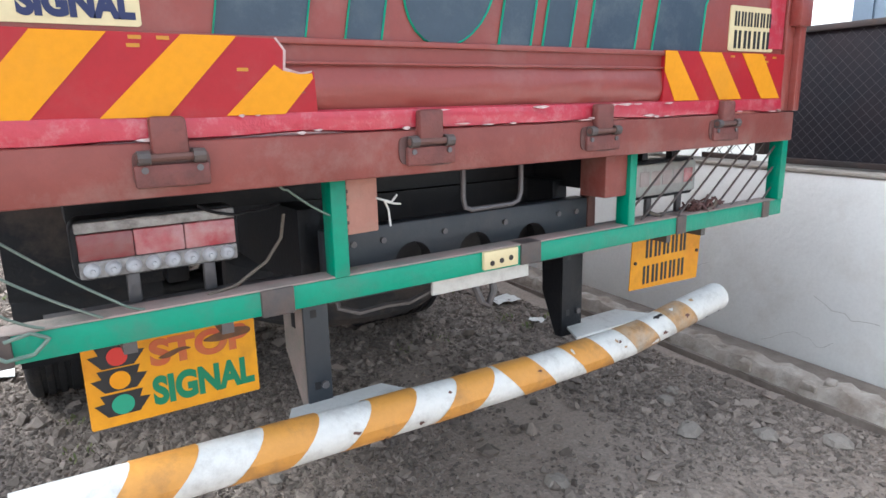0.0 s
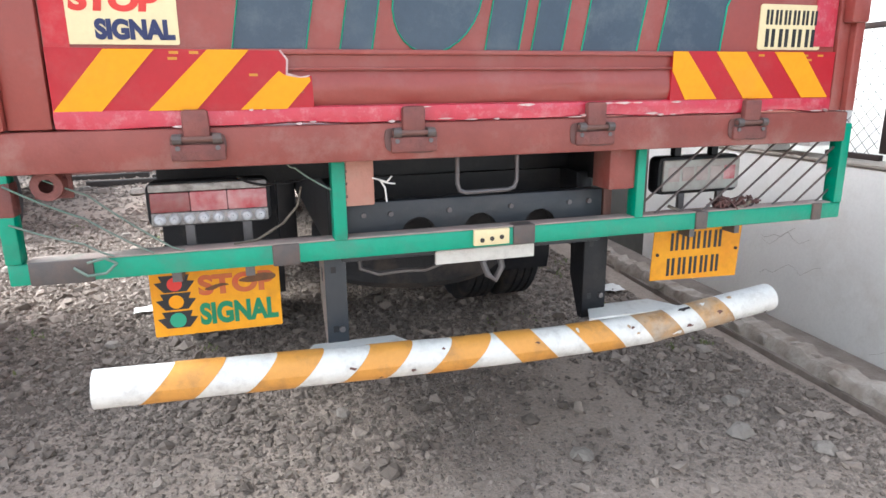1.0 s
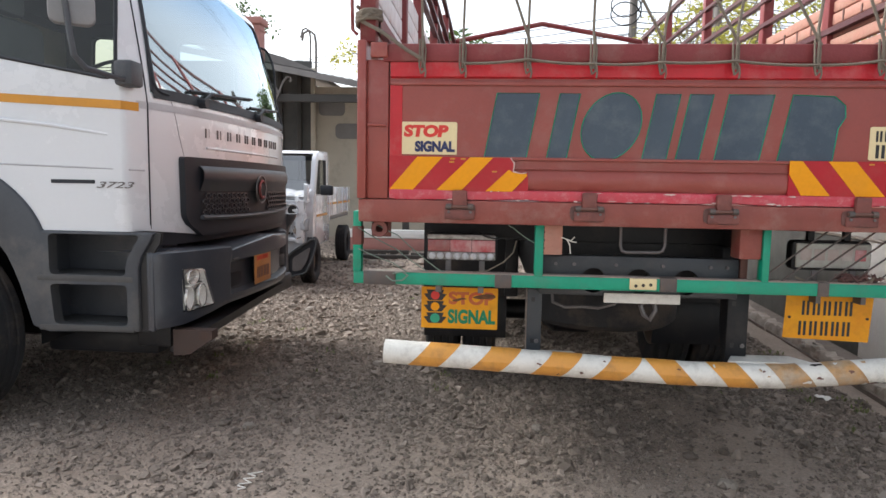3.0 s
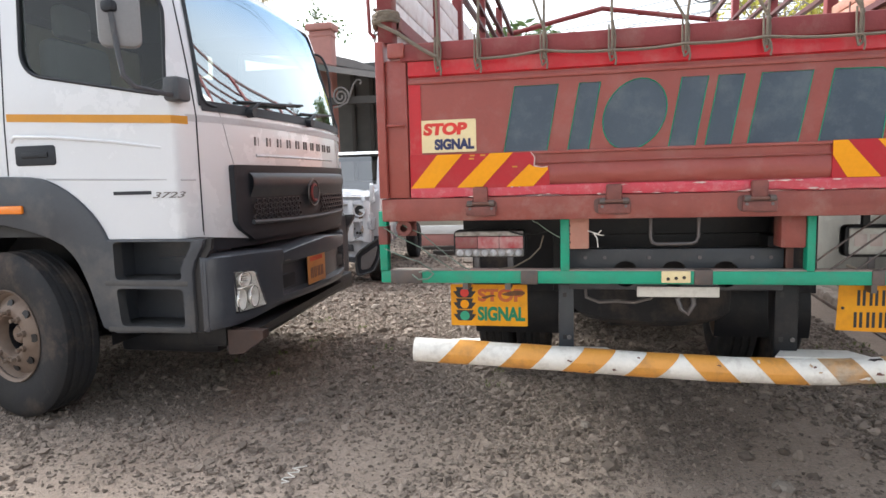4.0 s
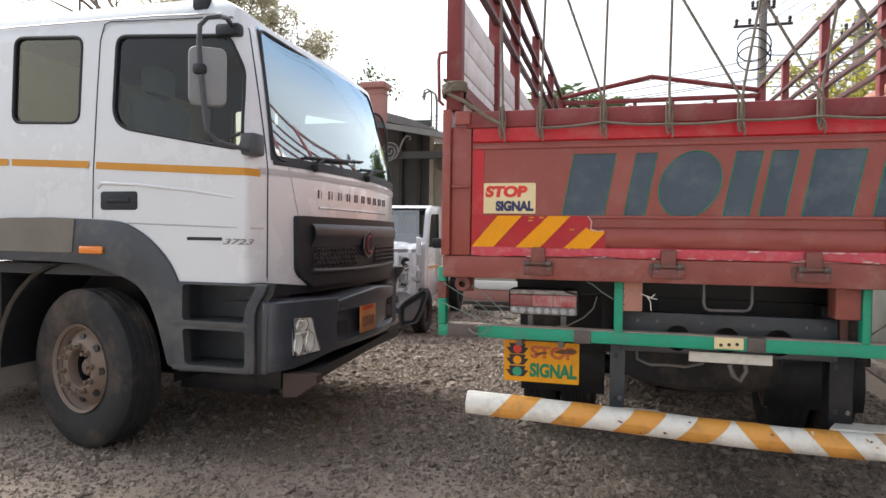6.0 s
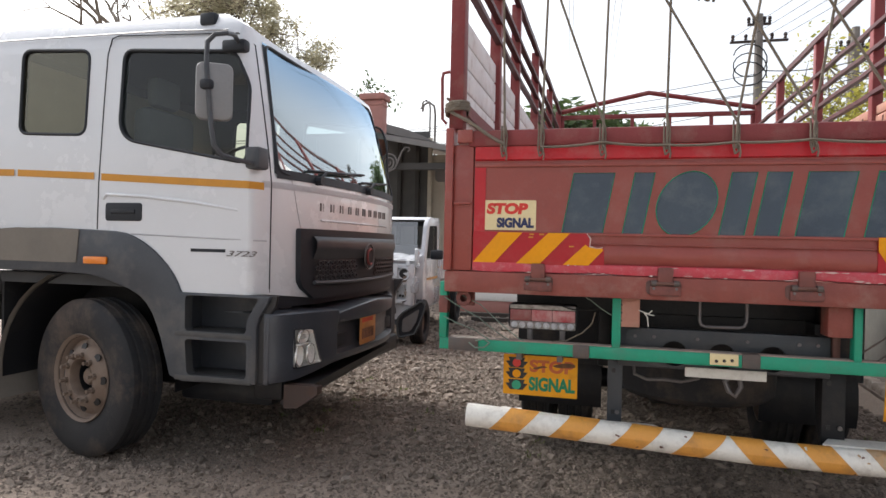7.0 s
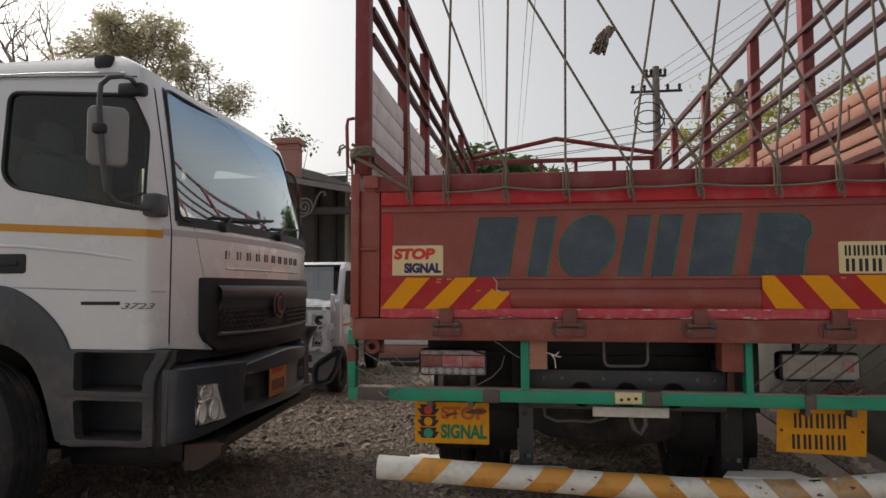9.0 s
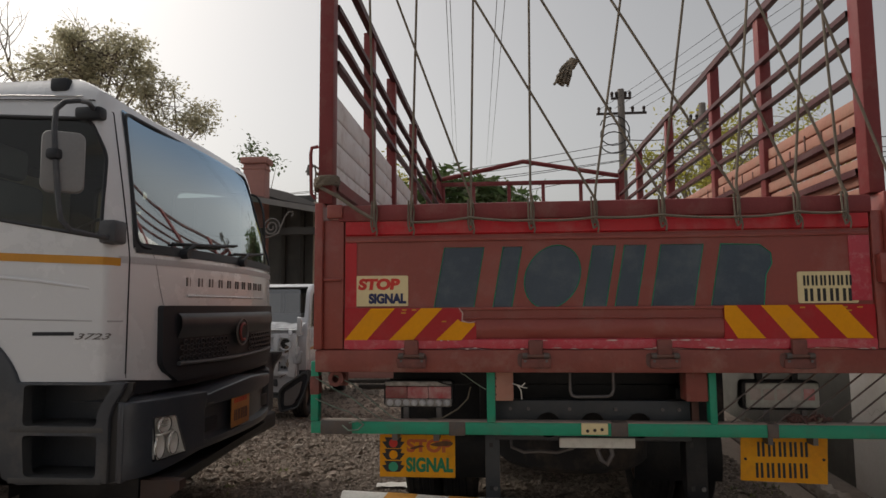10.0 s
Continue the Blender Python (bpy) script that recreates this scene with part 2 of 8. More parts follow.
M_GREENROPE = material("faded_green_cord", (0.12, 0.2, 0.16), 0.85, second=(0.24, 0.25, 0.21), blotch=12, amount=0.8)
M_WALL = material("whitewashed_wall_plaster", (0.74, 0.73, 0.70), 0.85, second=(0.63, 0.62, 0.595), blotch=1.4, amount=0.7, dirt=(0.4, 0.34, 0.26), dirt_amount=0.35, dirt_scale=1.6, bump=0.25, bump_scale=25)
M_CONCRETE = material("rough_concrete", (0.33, 0.29, 0.25), 0.92, second=(0.22, 0.19, 0.16), blotch=5, amount=0.8, dirt=(0.42, 0.4, 0.37), dirt_amount=0.5, dirt_scale=8, bump=0.6, bump_scale=30)
M_IRON = material("dark_iron", (0.03, 0.026, 0.026), 0.6, 0.3, second=(0.06, 0.035, 0.03), dirt=RUST, dirt_amount=0.4)
M_WIRE = material("fence_wire", (0.05, 0.048, 0.05), 0.6, 0.4)
M_BLACKSHEET = material("black_sheet", (0.012, 0.012, 0.017), 0.6, gloss=0.25, second=(0.03, 0.018, 0.02), blotch=3)
M_BLUESHEET = material("blue_grey_sheet", (0.13, 0.17, 0.22), 0.55, second=(0.09, 0.12, 0.16))
M_CREAMWALL = material("cream_wall_paint", (0.5, 0.45, 0.36), 0.85, second=(0.4, 0.36, 0.29), blotch=1.2, dirt=(0.2, 0.17, 0.14), dirt_amount=0.4, dirt_scale=1.5)
M_PINKWALL = material("pink_column_plaster", (0.42, 0.2, 0.17), 0.8, second=(0.34, 0.16, 0.14), dirt=(0.2, 0.14, 0.12), dirt_amount=0.3)
M_ROOF = material("grey_roof_sheet", (0.22, 0.21, 0.2), 0.7, second=(0.14, 0.13, 0.13))
M_DARKWOOD = material("dark_shutter", (0.05, 0.045, 0.04), 0.7)
M_SIDEBOARD = material("faded_red_side_board", (0.45, 0.23, 0.175), 0.65, gloss=0.25, second=(0.33, 0.145, 0.105), blotch=4, dirt=(0.36, 0.27, 0.21), dirt_amount=0.5, dirt_scale=9, bump=0.4, bump_scale=40)
# darker copy of the rail paint, backlight against the sky put into its colour
M_CAGEBACKLIT = material("backlit_cage_rail_paint", (0.085, 0.02, 0.023), 0.5, gloss=0.3, second=(0.05, 0.02, 0.022), dirt=(0.2, 0.15, 0.13), dirt_amount=0.3, bump=0.15)
M_HINGE = material("worn_red_hinge", (0.2, 0.062, 0.05), 0.5, gloss=0.4, second=(0.12, 0.045, 0.04), blotch=16, amount=0.8, dirt=(0.04, 0.03, 0.028), dirt_amount=0.5, dirt_scale=18, bump=0.3)
M_CHIP = material("bare_chipped_paint", (0.6, 0.5, 0.47), 0.5, second=(0.42, 0.22, 0.2), blotch=40, amount=0.9)
M_TARP = material("pale_painted_board", (0.84, 0.82, 0.82), 0.6, second=(0.72, 0.68, 0.67), blotch=7, amount=0.7, dirt=(0.34, 0.2, 0.17), dirt_amount=0.4, dirt_scale=9)
M_BARK = material("bark", (0.2, 0.165, 0.13), 0.9, bump=0.6, bump_scale=30)
M_LEAF = material("green_leaf", (0.06, 0.12, 0.035), 0.6, leafy=0.4, second=(0.11, 0.14, 0.06), random_mix=0.8, island=True, bump=0.05)
M_LEAFGREY = material("dusty_olive_leaf", (0.36, 0.35, 0.22), 0.6, leafy=0.6, second=(0.6, 0.56, 0.42), random_mix=0.9, island=True, bump=0.05)
M_LEAFYEL = material("yellow_green_leaf", (0.26, 0.29, 0.05), 0.6, leafy=0.55, second=(0.46, 0.41, 0.1), random_mix=0.9, island=True, bump=0.05)
M_POLE = material("grey_concrete_pole", (0.19, 0.175, 0.165), 0.85, second=(0.13, 0.12, 0.115))
M_CABLE = material("black_cable", (0.02, 0.02, 0.022), 0.6)
M_SEAT = material("grey_seat_cloth", (0.2, 0.2, 0.205), 0.9)
M_INTERIOR = material("dark_cab_trim", (0.05, 0.052, 0.055), 0.8)
M_BRIGHTGREEN = material("signal_green_disc", (0.02, 0.3, 0.17), 0.5, bump=0.02)
M_STONE = material("crushed_stone", (0.345, 0.288, 0.243), 0.9, gloss=0.25, second=(0.12, 0.099, 0.083), blotch=30, amount=0.3, random_mix=1.0, island=True, bump=0.3, bump_scale=160)
M_ROCK = material("grey_rock", (0.3, 0.265, 0.23), 0.9, gloss=0.2, second=(0.2, 0.175, 0.15), blotch=12, bump=0.7, bump_scale=60)
M_SOIL = material("gravelly_brown_soil", (0.385, 0.317, 0.266), 0.95, gloss=0.2, second=(0.28, 0.224, 0.182), blotch=0.9, amount=0.9, grain=55, grain_amount=0.75, dirt=(0.42, 0.362, 0.31), dirt_amount=0.5, dirt_scale=22, bump=1.0, bump_scale=70)
M_KERB = material("broken_kerb_concrete", (0.42, 0.375, 0.325), 0.92, second=(0.2, 0.155, 0.12), blotch=7, amount=0.95, dirt=(0.1, 0.078, 0.06), dirt_amount=0.45, dirt_scale=11, bump=0.9, bump_scale=35)
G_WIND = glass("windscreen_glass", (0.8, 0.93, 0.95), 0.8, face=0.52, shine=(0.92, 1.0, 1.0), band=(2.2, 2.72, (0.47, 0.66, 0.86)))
M_YELWORN = material("worn_ochre_paint", (0.5, 0.27, 0.09), 0.6, second=(0.4, 0.36, 0.3), blotch=12, amount=0.9, dirt=(0.14, 0.09, 0.06), dirt_amount=0.8, dirt_scale=14, bump=0.4, bump_scale=40)
G_SIDE = glass("tinted_side_glass", (0.6, 0.68, 0.66), 0.85, face=0.035)
G_REAR = glass("amber_film_glass", (0.95, 0.9, 0.72), 0.65, face=0.1, shine=(1.0, 0.94, 0.76))
M_WORN = material("worn_dark_steel", (0.085, 0.078, 0.076), 0.55, 0.2, second=(0.15, 0.1, 0.08), blotch=14, amount=0.8, dirt=RUST, dirt_amount=0.4)
M_SLATE = material("slate_blue_chassis_paint", (0.032, 0.038, 0.046), 0.4, second=(0.022, 0.025, 0.03), dirt=(0.11, 0.095, 0.085), dirt_amount=0.35, dirt_scale=5, bump=0.1)
M_WEED = material("green_weed", (0.12, 0.17, 0.05), 0.7, leafy=0.3, second=(0.2, 0.2, 0.09), random_mix=0.8, island=True)
M_RUSTPIN = material("rusty_hinge_steel", (0.16, 0.075, 0.06), 0.6, 0.2, second=(0.1, 0.06, 0.05), dirt=RUST, dirt_amount=0.5)
M_SMEAR = material("dark_smear", (0.1, 0.045, 0.02), 0.7, second=(0.2, 0.08, 0.02), blotch=25, amount=0.8)
G_PICK = glass("pickup_glass", (0.85, 0.88, 0.86), 0.9, face=0.22)
G_LAMP = glass("lamp_glass", (0.97, 0.97, 0.97), 0.97, 0.06, face=0.06)


# ---- mesh tools ----
class Shape:
    """Collects vertices and faces of one mesh."""

    def __init__(self):
        self.v, self.f = [], []

    def add(self, verts, faces):
        k = len(self.v)
        self.v += [tuple(p) for p in verts]
        self.f += [tuple(i + k for i in f) for f in faces]
        return self

    def box(self, x0, y0, z0, x1, y1, z1, c=0.0):
        """A box; c cuts its twelve edges."""
        if c <= 0:
            p = [(x, y, z) for z in (z0, z1) for y in (y0, y1) for x in (x0, x1)]
            return self.add(p, [(0, 2, 3, 1), (4, 5, 7, 6), (0, 1, 5, 4), (1, 3, 7, 5), (3, 2, 6, 7), (2, 0, 4, 6)])
        bm = bmesh.new()
        bmesh.ops.create_cube(bm, size=1.0)
        for q in bm.verts:
            q.co = Vector(((x0 + x1) / 2 + q.co.x * (x1 - x0), (y0 + y1) / 2 + q.co.y * (y1 - y0), (z0 + z1) / 2 + q.co.z * (z1 - z0)))
        bmesh.ops.bevel(bm, geom=list(bm.edges), offset=c, segments=2, affect="EDGES", profile=0.5)
        bm.verts.index_update()
        self.add([q.co for q in bm.verts], [[q.index for q in f.verts] for f in bm.faces])
        bm.free()
        return self

    def tube(self, path, r, sides=8, caps=True, flat=1.0):
        """A round bar along a path; r is one radius or one for each point."""
        path = [Vector(p) for p in path]
        rs = r if isinstance(r, (list, tuple)) else [r] * len(path)
        k, up = len(self.v), None
        for i, p in enumerate(path):
            d = (path[min(i + 1, len(path) - 1)] - path[max(i - 1, 0)]).normalized()
            a = Vector((0, 0, 1)) if abs(d.z) < 0.9 else Vector((1, 0, 0))
            if up is not None:
                a = up
            s = d.cross(a)
            s = s.normalized() if s.length > 1e-6 else d.orthogonal().normalized()
            up = s.cross(d).normalized()
            for j in range(sides):
                w = 2 * math.pi * j / sides
                self.v.append(tuple(p + rs[i] * (math.cos(w) * s + flat * math.sin(w) * up)))
        for i in range(len(path) - 1):
            for j in range(sides):
                a, b = k + i * sides + j, k + i * sides + (j + 1) % sides
                self.f.append((a, b, b + sides, a + sides))
        if caps:
            self.f.append(tuple(k + j for j in range(sides))[::-1])
            self.f.append(tuple(k + (len(path) - 1) * sides + j for j in range(sides)))
        return self

    def lathe(self, profile, place, axis="y", sides=32, arc=2 * math.pi):
        """Turns a profile of (radius, along) round an axis through place."""
        k, n, full = len(self.v), len(profile), arc > 6.28
        steps = sides if full else sides + 1
        for j in range(steps):
            w = arc * j / sides
            for r, a in profile:
                c, s = r * math.cos(w), r * math.sin(w)
                p = (c, a, s) if axis == "y" else (a, c, s) if axis == "x" else (c, s, a)
                self.v.append(tuple(Vector(p) + Vector(place)))
        for j in range(sides):
            for i in range(n - 1):
                a, b = k + j * n + i, k + ((j + 1) % steps) * n + i
                self.f.append((a, a + 1, b + 1, b))
        return self

    def prism(self, outline, axis, a, b):
        """An outline of (u, v) pushed from a to b along an axis: y takes (x, z), x takes (y, z), z takes (x, y)."""
        k, n = len(self.v), len(outline)
        for w in (a, b):
            for u, v in outline:
                self.v.append((u, w, v) if axis == "y" else (w, u, v) if axis == "x" else (u, v, w))
        self.f.append(tuple(range(k, k + n)))
        self.f.append(tuple(range(k + n, k + 2 * n))[::-1])
        for i in range(n):
            j = (i + 1) % n
            self.f.append((k + i, k + n + i, k + n + j, k + j))
        return self

    def grid(self, rows, closed=False):
        """A skin over rows of points."""
        k, n = len(self.v), len(rows[0])
        for row in rows:
            self.v += [tuple(p) for p in row]
        for i in range(len(rows) - 1):
            for j in range(n if closed else n - 1):
                a, b = k + i * n + j, k + i * n + (j + 1) % n
                self.f.append((a, b, b + n, a + n))
        return self

    def bend(self, amount, scale, seed=0.0):
        """Dents: moves the points by smooth noise."""
        self.v = [tuple(Vector(p) + amount * noise.noise_vector(Vector(p) * scale + Vector((seed, seed, seed)))) for p in self.v]
        return self


def part(name, shape, mat, parent=None, label="", smooth=35, bevel=0.0):
    """Links a shape as one mesh object, under a thing or a part."""
    me = bpy.data.meshes.new(name)
    bm = bmesh.new()
    vs = [bm.verts.new(p) for p in shape.v]
    for f in shape.f:
        try:
            bm.faces.new([vs[i] for i in f])
        except ValueError:
            pass
    bmesh.ops.recalc_face_normals(bm, faces=bm.faces)
    if bevel > 0:
        sharp = [e for e in bm.edges if len(e.link_faces) == 2 and e.calc_face_angle(0.0) > 0.6]
        bmesh.ops.bevel(bm, geom=sharp, offset=bevel, segments=2, affect="EDGES", profile=0.5, clamp_overlap=True)
    bm.to_mesh(me)
    bm.free()
    me.materials.append(mat)
    if smooth:
        me.shade_smooth()
        me.set_sharp_from_angle(angle=radians(smooth))
    ob = new(name, me)
    if parent:
        ob.parent = parent
    if label:
        ob["label"] = label
    return ob


def thing(name, label, category, group="", kind="", at=(0, 0, 0)):
    ob = new(name)
    ob.empty_display_size = 0.1
    ob.location = at
    return tagged(ob, label, category, group, kind)


def lettering(name, text, mat, parent, x, z, height, width, y, shear=0.0, bold=0.0, label=""):
    """Flat raised letters facing the camera side of a panel at depth y; x, z is the lower left corner."""
    cu = bpy.data.curves.new(name, "FONT")
    cu.body, cu.shear, cu.offset, cu.extrude = text, shear, bold, 0.02
    tmp = new("tmp_text", cu)
    bpy.context.view_layer.update()
    me = bpy.data.meshes.new_from_object(tmp.evaluated_get(bpy.context.evaluated_depsgraph_get()))
    bpy.data.objects.remove(tmp)
    co = np.array([v.co for v in me.vertices])
    lo, hi = co.min(0), co.max(0)
    for v in me.vertices:
        v.co = (x + (v.co.x - lo[0]) / (hi[0] - lo[0]) * width, y - 0.0012 * (v.co.z - lo[2]) / max(hi[2] - lo[2], 1e-6), z + (v.co.y - lo[1]) / (hi[1] - lo[1]) * height)
    me.materials.clear()
    me.materials.append(mat)
    ob = new(name, me)
    ob.parent = parent
    if label:
        ob["label"] = label
    return ob


def round_outline(u0, v0, u1, v1, r, n=5):
    pts = []
    for cu, cv, w in ((u1 - r, v1 - r, 0), (u0 + r, v1 - r, 90), (u0 + r, v0 + r, 180), (u1 - r, v0 + r, 270)):
        for i in range(n + 1):
            a = radians(w + 90 * i / n)
            pts.append((cu + r * math.cos(a), cv + r * math.sin(a)))
    return pts


def soften(poly, r, n=5):
    """A polygon with its corners rounded by r."""
    out = []
    for i, p in enumerate(poly):
        p, a, b = Vector(p), Vector(poly[i - 1]), Vector(poly[(i + 1) % len(poly)])
        da, db = (a - p).normalized(), (b - p).normalized()
        s, e = p + da * min(r, (a - p).length / 2), p + db * min(r, (b - p).length / 2)
        for k in range(n + 1):
            t = k / n
            out.append(tuple((1 - t) ** 2 * s + 2 * t * (1 - t) * p + t * t * e))
    return out


def cut(ob, cutters):
    """Takes the cutters' volumes out of ob."""
    for c in cutters:
        mod = ob.modifiers.new("cut", "BOOLEAN")
        mod.object, mod.operation, mod.solver = c, "DIFFERENCE", "EXACT"
        mod.material_mode = "TRANSFER"
    bpy.context.view_layer.update()
    me = bpy.data.meshes.new_from_object(ob.evaluated_get(bpy.context.evaluated_depsgraph_get()))
    ob.modifiers.clear()
    ob.data = me
    for c in cutters:
        bpy.data.objects.remove(c)
    me.shade_smooth()
    me.set_sharp_from_angle(angle=radians(35))
    return ob


def number_bars(parent, x, z, w, h, n, y, mat=None, name="digit_bar", slant=0.0):
    """A row of plain upright bars in place of a row of characters."""
    step = w / n
    for i in range(n):
        for u in (0.14, 0.58):
            a, b = x + (i + u) * step, x + (i + u + 0.24) * step
            part(name, Shape().prism([(a, z), (b, z), (b + slant * h, z + h), (a + slant * h, z + h)], "y", y - 0.0015, y), mat or M_INK, parent, smooth=0)


# ---- setting: ground, wall ----
def ground_height(x, y):
    """Gentle unevenness of the yard, level under the trucks' wheels."""
    return 0.018 * noise.noise(Vector((x * 0.7, y * 0.7, 0.0))) + 0.008 * noise.noise(Vector((x * 2.9, y * 2.9, 4.0))) - 0.008


def make_ground():
    xs = sorted(set([-900, -300, -120, -60, -30, -18, -12] + [round(-9 + 0.12 * i, 3) for i in range(93)] + [4, 8, 15, 30, 60, 120, 300, 900]))
    ys = sorted(set([-900, -300, -120, -60, -30, -15, -8] + [round(-5 + 0.12 * i, 3) for i in range(125)] + [13, 18, 25, 40, 80, 160, 400, 900]))
    s = Shape().grid([[(x, y, ground_height(x, y)) for x in xs] for y in ys])
    g = part("ground", s, M_SOIL, smooth=60)
    tagged(g, "brown yard ground of packed soil and crushed stone", "ground", kind="structure")


def make_gravel():
    """Loose crushed stone over the yard, thick near the trucks and thin on worn patches."""
    rng = np.random.default_rng(5)
    t = (1 + 5 ** 0.5) / 2
    ico = np.array([(-1, t, 0), (1, t, 0), (-1, -t, 0), (1, -t, 0), (0, -1, t), (0, 1, t), (0, -1, -t), (0, 1, -t), (t, 0, -1), (t, 0, 1), (-t, 0, -1), (-t, 0, 1)]) / 1.9
    ico_f = np.array([(0, 11, 5), (0, 5, 1), (0, 1, 7), (0, 7, 10), (0, 10, 11), (1, 5, 9), (5, 11, 4), (11, 10, 2), (10, 7, 6), (7, 1, 8), (3, 9, 4), (3, 4, 2), (3, 2, 6), (3, 6, 8), (3, 8, 9), (4, 9, 5), (2, 4, 11), (6, 2, 10), (8, 6, 7), (9, 8, 1)])
    octa = np.array([(1, 0, 0), (0, 1, 0), (-1, 0, 0), (0, -1, 0), (0, 0, 1), (0, 0, -1)], float)
    octa_f = np.array([(0, 1, 4), (1, 2, 4), (2, 3, 4), (3, 0, 4)])
    verts, faces, base = [], [], 0

    def scatter(form, tri, total, x0, x1, y0, y1, power, smin, smax, rare, jitter):
        nonlocal base
        x = rng.uniform(x0, x1, total)
        y = y0 + (y1 - y0) * rng.random(total) ** power
        luck = rng.random(total)
        patch = np.array([0.78 + 0.8 * noise.noise(Vector((x[i] * 0.8, y[i] * 0.8, 9.0))) + 0.5 * noise.noise(Vector((x[i] * 2.3, y[i] * 2.3, 2.0))) for i in range(total)])
        patch *= np.clip(0.3 + 0.6 * (y - 0.22 + np.where(x > 0, 0.55, 0.2) * x), 0.26, 1.0)                       # trodden, dusty strip before the trucks, thinned further to brighten the foreground
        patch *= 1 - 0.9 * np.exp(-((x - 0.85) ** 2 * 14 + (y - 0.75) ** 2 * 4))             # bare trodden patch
        patch = np.maximum(patch, np.clip((y - 1.3) * 0.8, 0, 0.85))                         # unbroken cover further back
        keep = luck < patch
        keep &= rng.random(total) < np.clip(np.minimum(np.minimum(x - x0, y - y0), y1 - y) / 1.1 + 0.08, 0, 1)   # thinning edge
        x, y = x[keep], y[keep]
        n, k = len(x), len(form)
        size = smin + (smax - smin) * rng.random(n) ** 2 + rare * rng.random(n) ** 9
        size *= 1 + 0.06 * np.clip(y, 0, 8)
        v = form[None] * (rng.uniform(0.6, 1.4, (n, 1, 3)) * np.array([1, 1, 0.66])) + rng.uniform(-jitter, jitter, (n, k, 3))
        a = rng.uniform(0, 6.283, n)
        c, s_ = np.cos(a)[:, None], np.sin(a)[:, None]
        v = np.stack([v[:, :, 0] * c - v[:, :, 1] * s_, v[:, :, 0] * s_ + v[:, :, 1] * c, v[:, :, 2]], -1) * size[:, None, None]
        z = np.array([ground_height(p, q) for p, q in zip(x, y)]) + size * 0.3
        v += np.stack([x, y, z], -1)[:, None, :]
        verts.append(v.reshape(-1, 3))
        faces.append((tri[None] + base + k * np.arange(n)[:, None, None]).reshape(-1, 3))
        base += n * k

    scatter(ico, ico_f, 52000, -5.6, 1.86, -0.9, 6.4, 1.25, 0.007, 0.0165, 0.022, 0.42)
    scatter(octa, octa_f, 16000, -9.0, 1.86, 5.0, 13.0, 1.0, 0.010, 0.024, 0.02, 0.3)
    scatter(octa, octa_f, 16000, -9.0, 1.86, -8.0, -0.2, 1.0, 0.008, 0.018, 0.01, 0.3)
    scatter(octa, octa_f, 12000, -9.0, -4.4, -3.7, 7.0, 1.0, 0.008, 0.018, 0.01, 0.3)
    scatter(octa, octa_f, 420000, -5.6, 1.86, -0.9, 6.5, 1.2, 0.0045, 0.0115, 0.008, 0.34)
    v, f = np.concatenate(verts), np.concatenate(faces)
    me = bpy.data.meshes.new("gravel")
    me.vertices.add(len(v))
    me.vertices.foreach_set("co", v.reshape(-1))
    me.loops.add(f.size)
    me.loops.foreach_set("vertex_index", f.reshape(-1).astype(np.int32))
    me.polygons.add(len(f))
    me.polygons.foreach_set("loop_start", np.arange(0, f.size, 3, dtype=np.int32))
    me.update(calc_edges=True)
    me.shade_flat()
    me.materials.append(M_STONE)
    tagged(new("gravel", me), "loose grey-brown crushed stone scattered over the yard", "gravel", kind="stuff")


def rock(x, y, r, seed, flat=0.55):
    s = Shape()
    rows = []
    for i in range(5):
        th = math.pi * i / 4
        rows.append([(r * math.sin(th) * math.cos(w) * (1 + 0.35 * noise.noise(Vector((math.cos(w) * 1.3, math.sin(w) * 1.3, th + seed)))),
                      r * math.sin(th) * math.sin(w) * (1 + 0.35 * noise.noise(Vector((math.cos(w) * 1.3, math.sin(w) * 1.3, th + seed + 5)))),
                      r * flat * math.cos(th) * (1 + 0.3 * noise.noise(Vector((math.cos(w) * 2, math.sin(w) * 2, seed))))) for w in [2 * math.pi * (j + 0.3 * math.sin(seed + j * 2.1)) / 7 for j in range(7)]])
    s.grid(rows, closed=True)
    ob = part("stone", s, M_ROCK, smooth=0)
    ob.location = (x, y, ground_height(x, y) + r * flat * 0.35)
    tagged(ob, "angular grey stone half sunk in the gravel", "stone", "larger stones in the yard")


WALL_X = 2.3


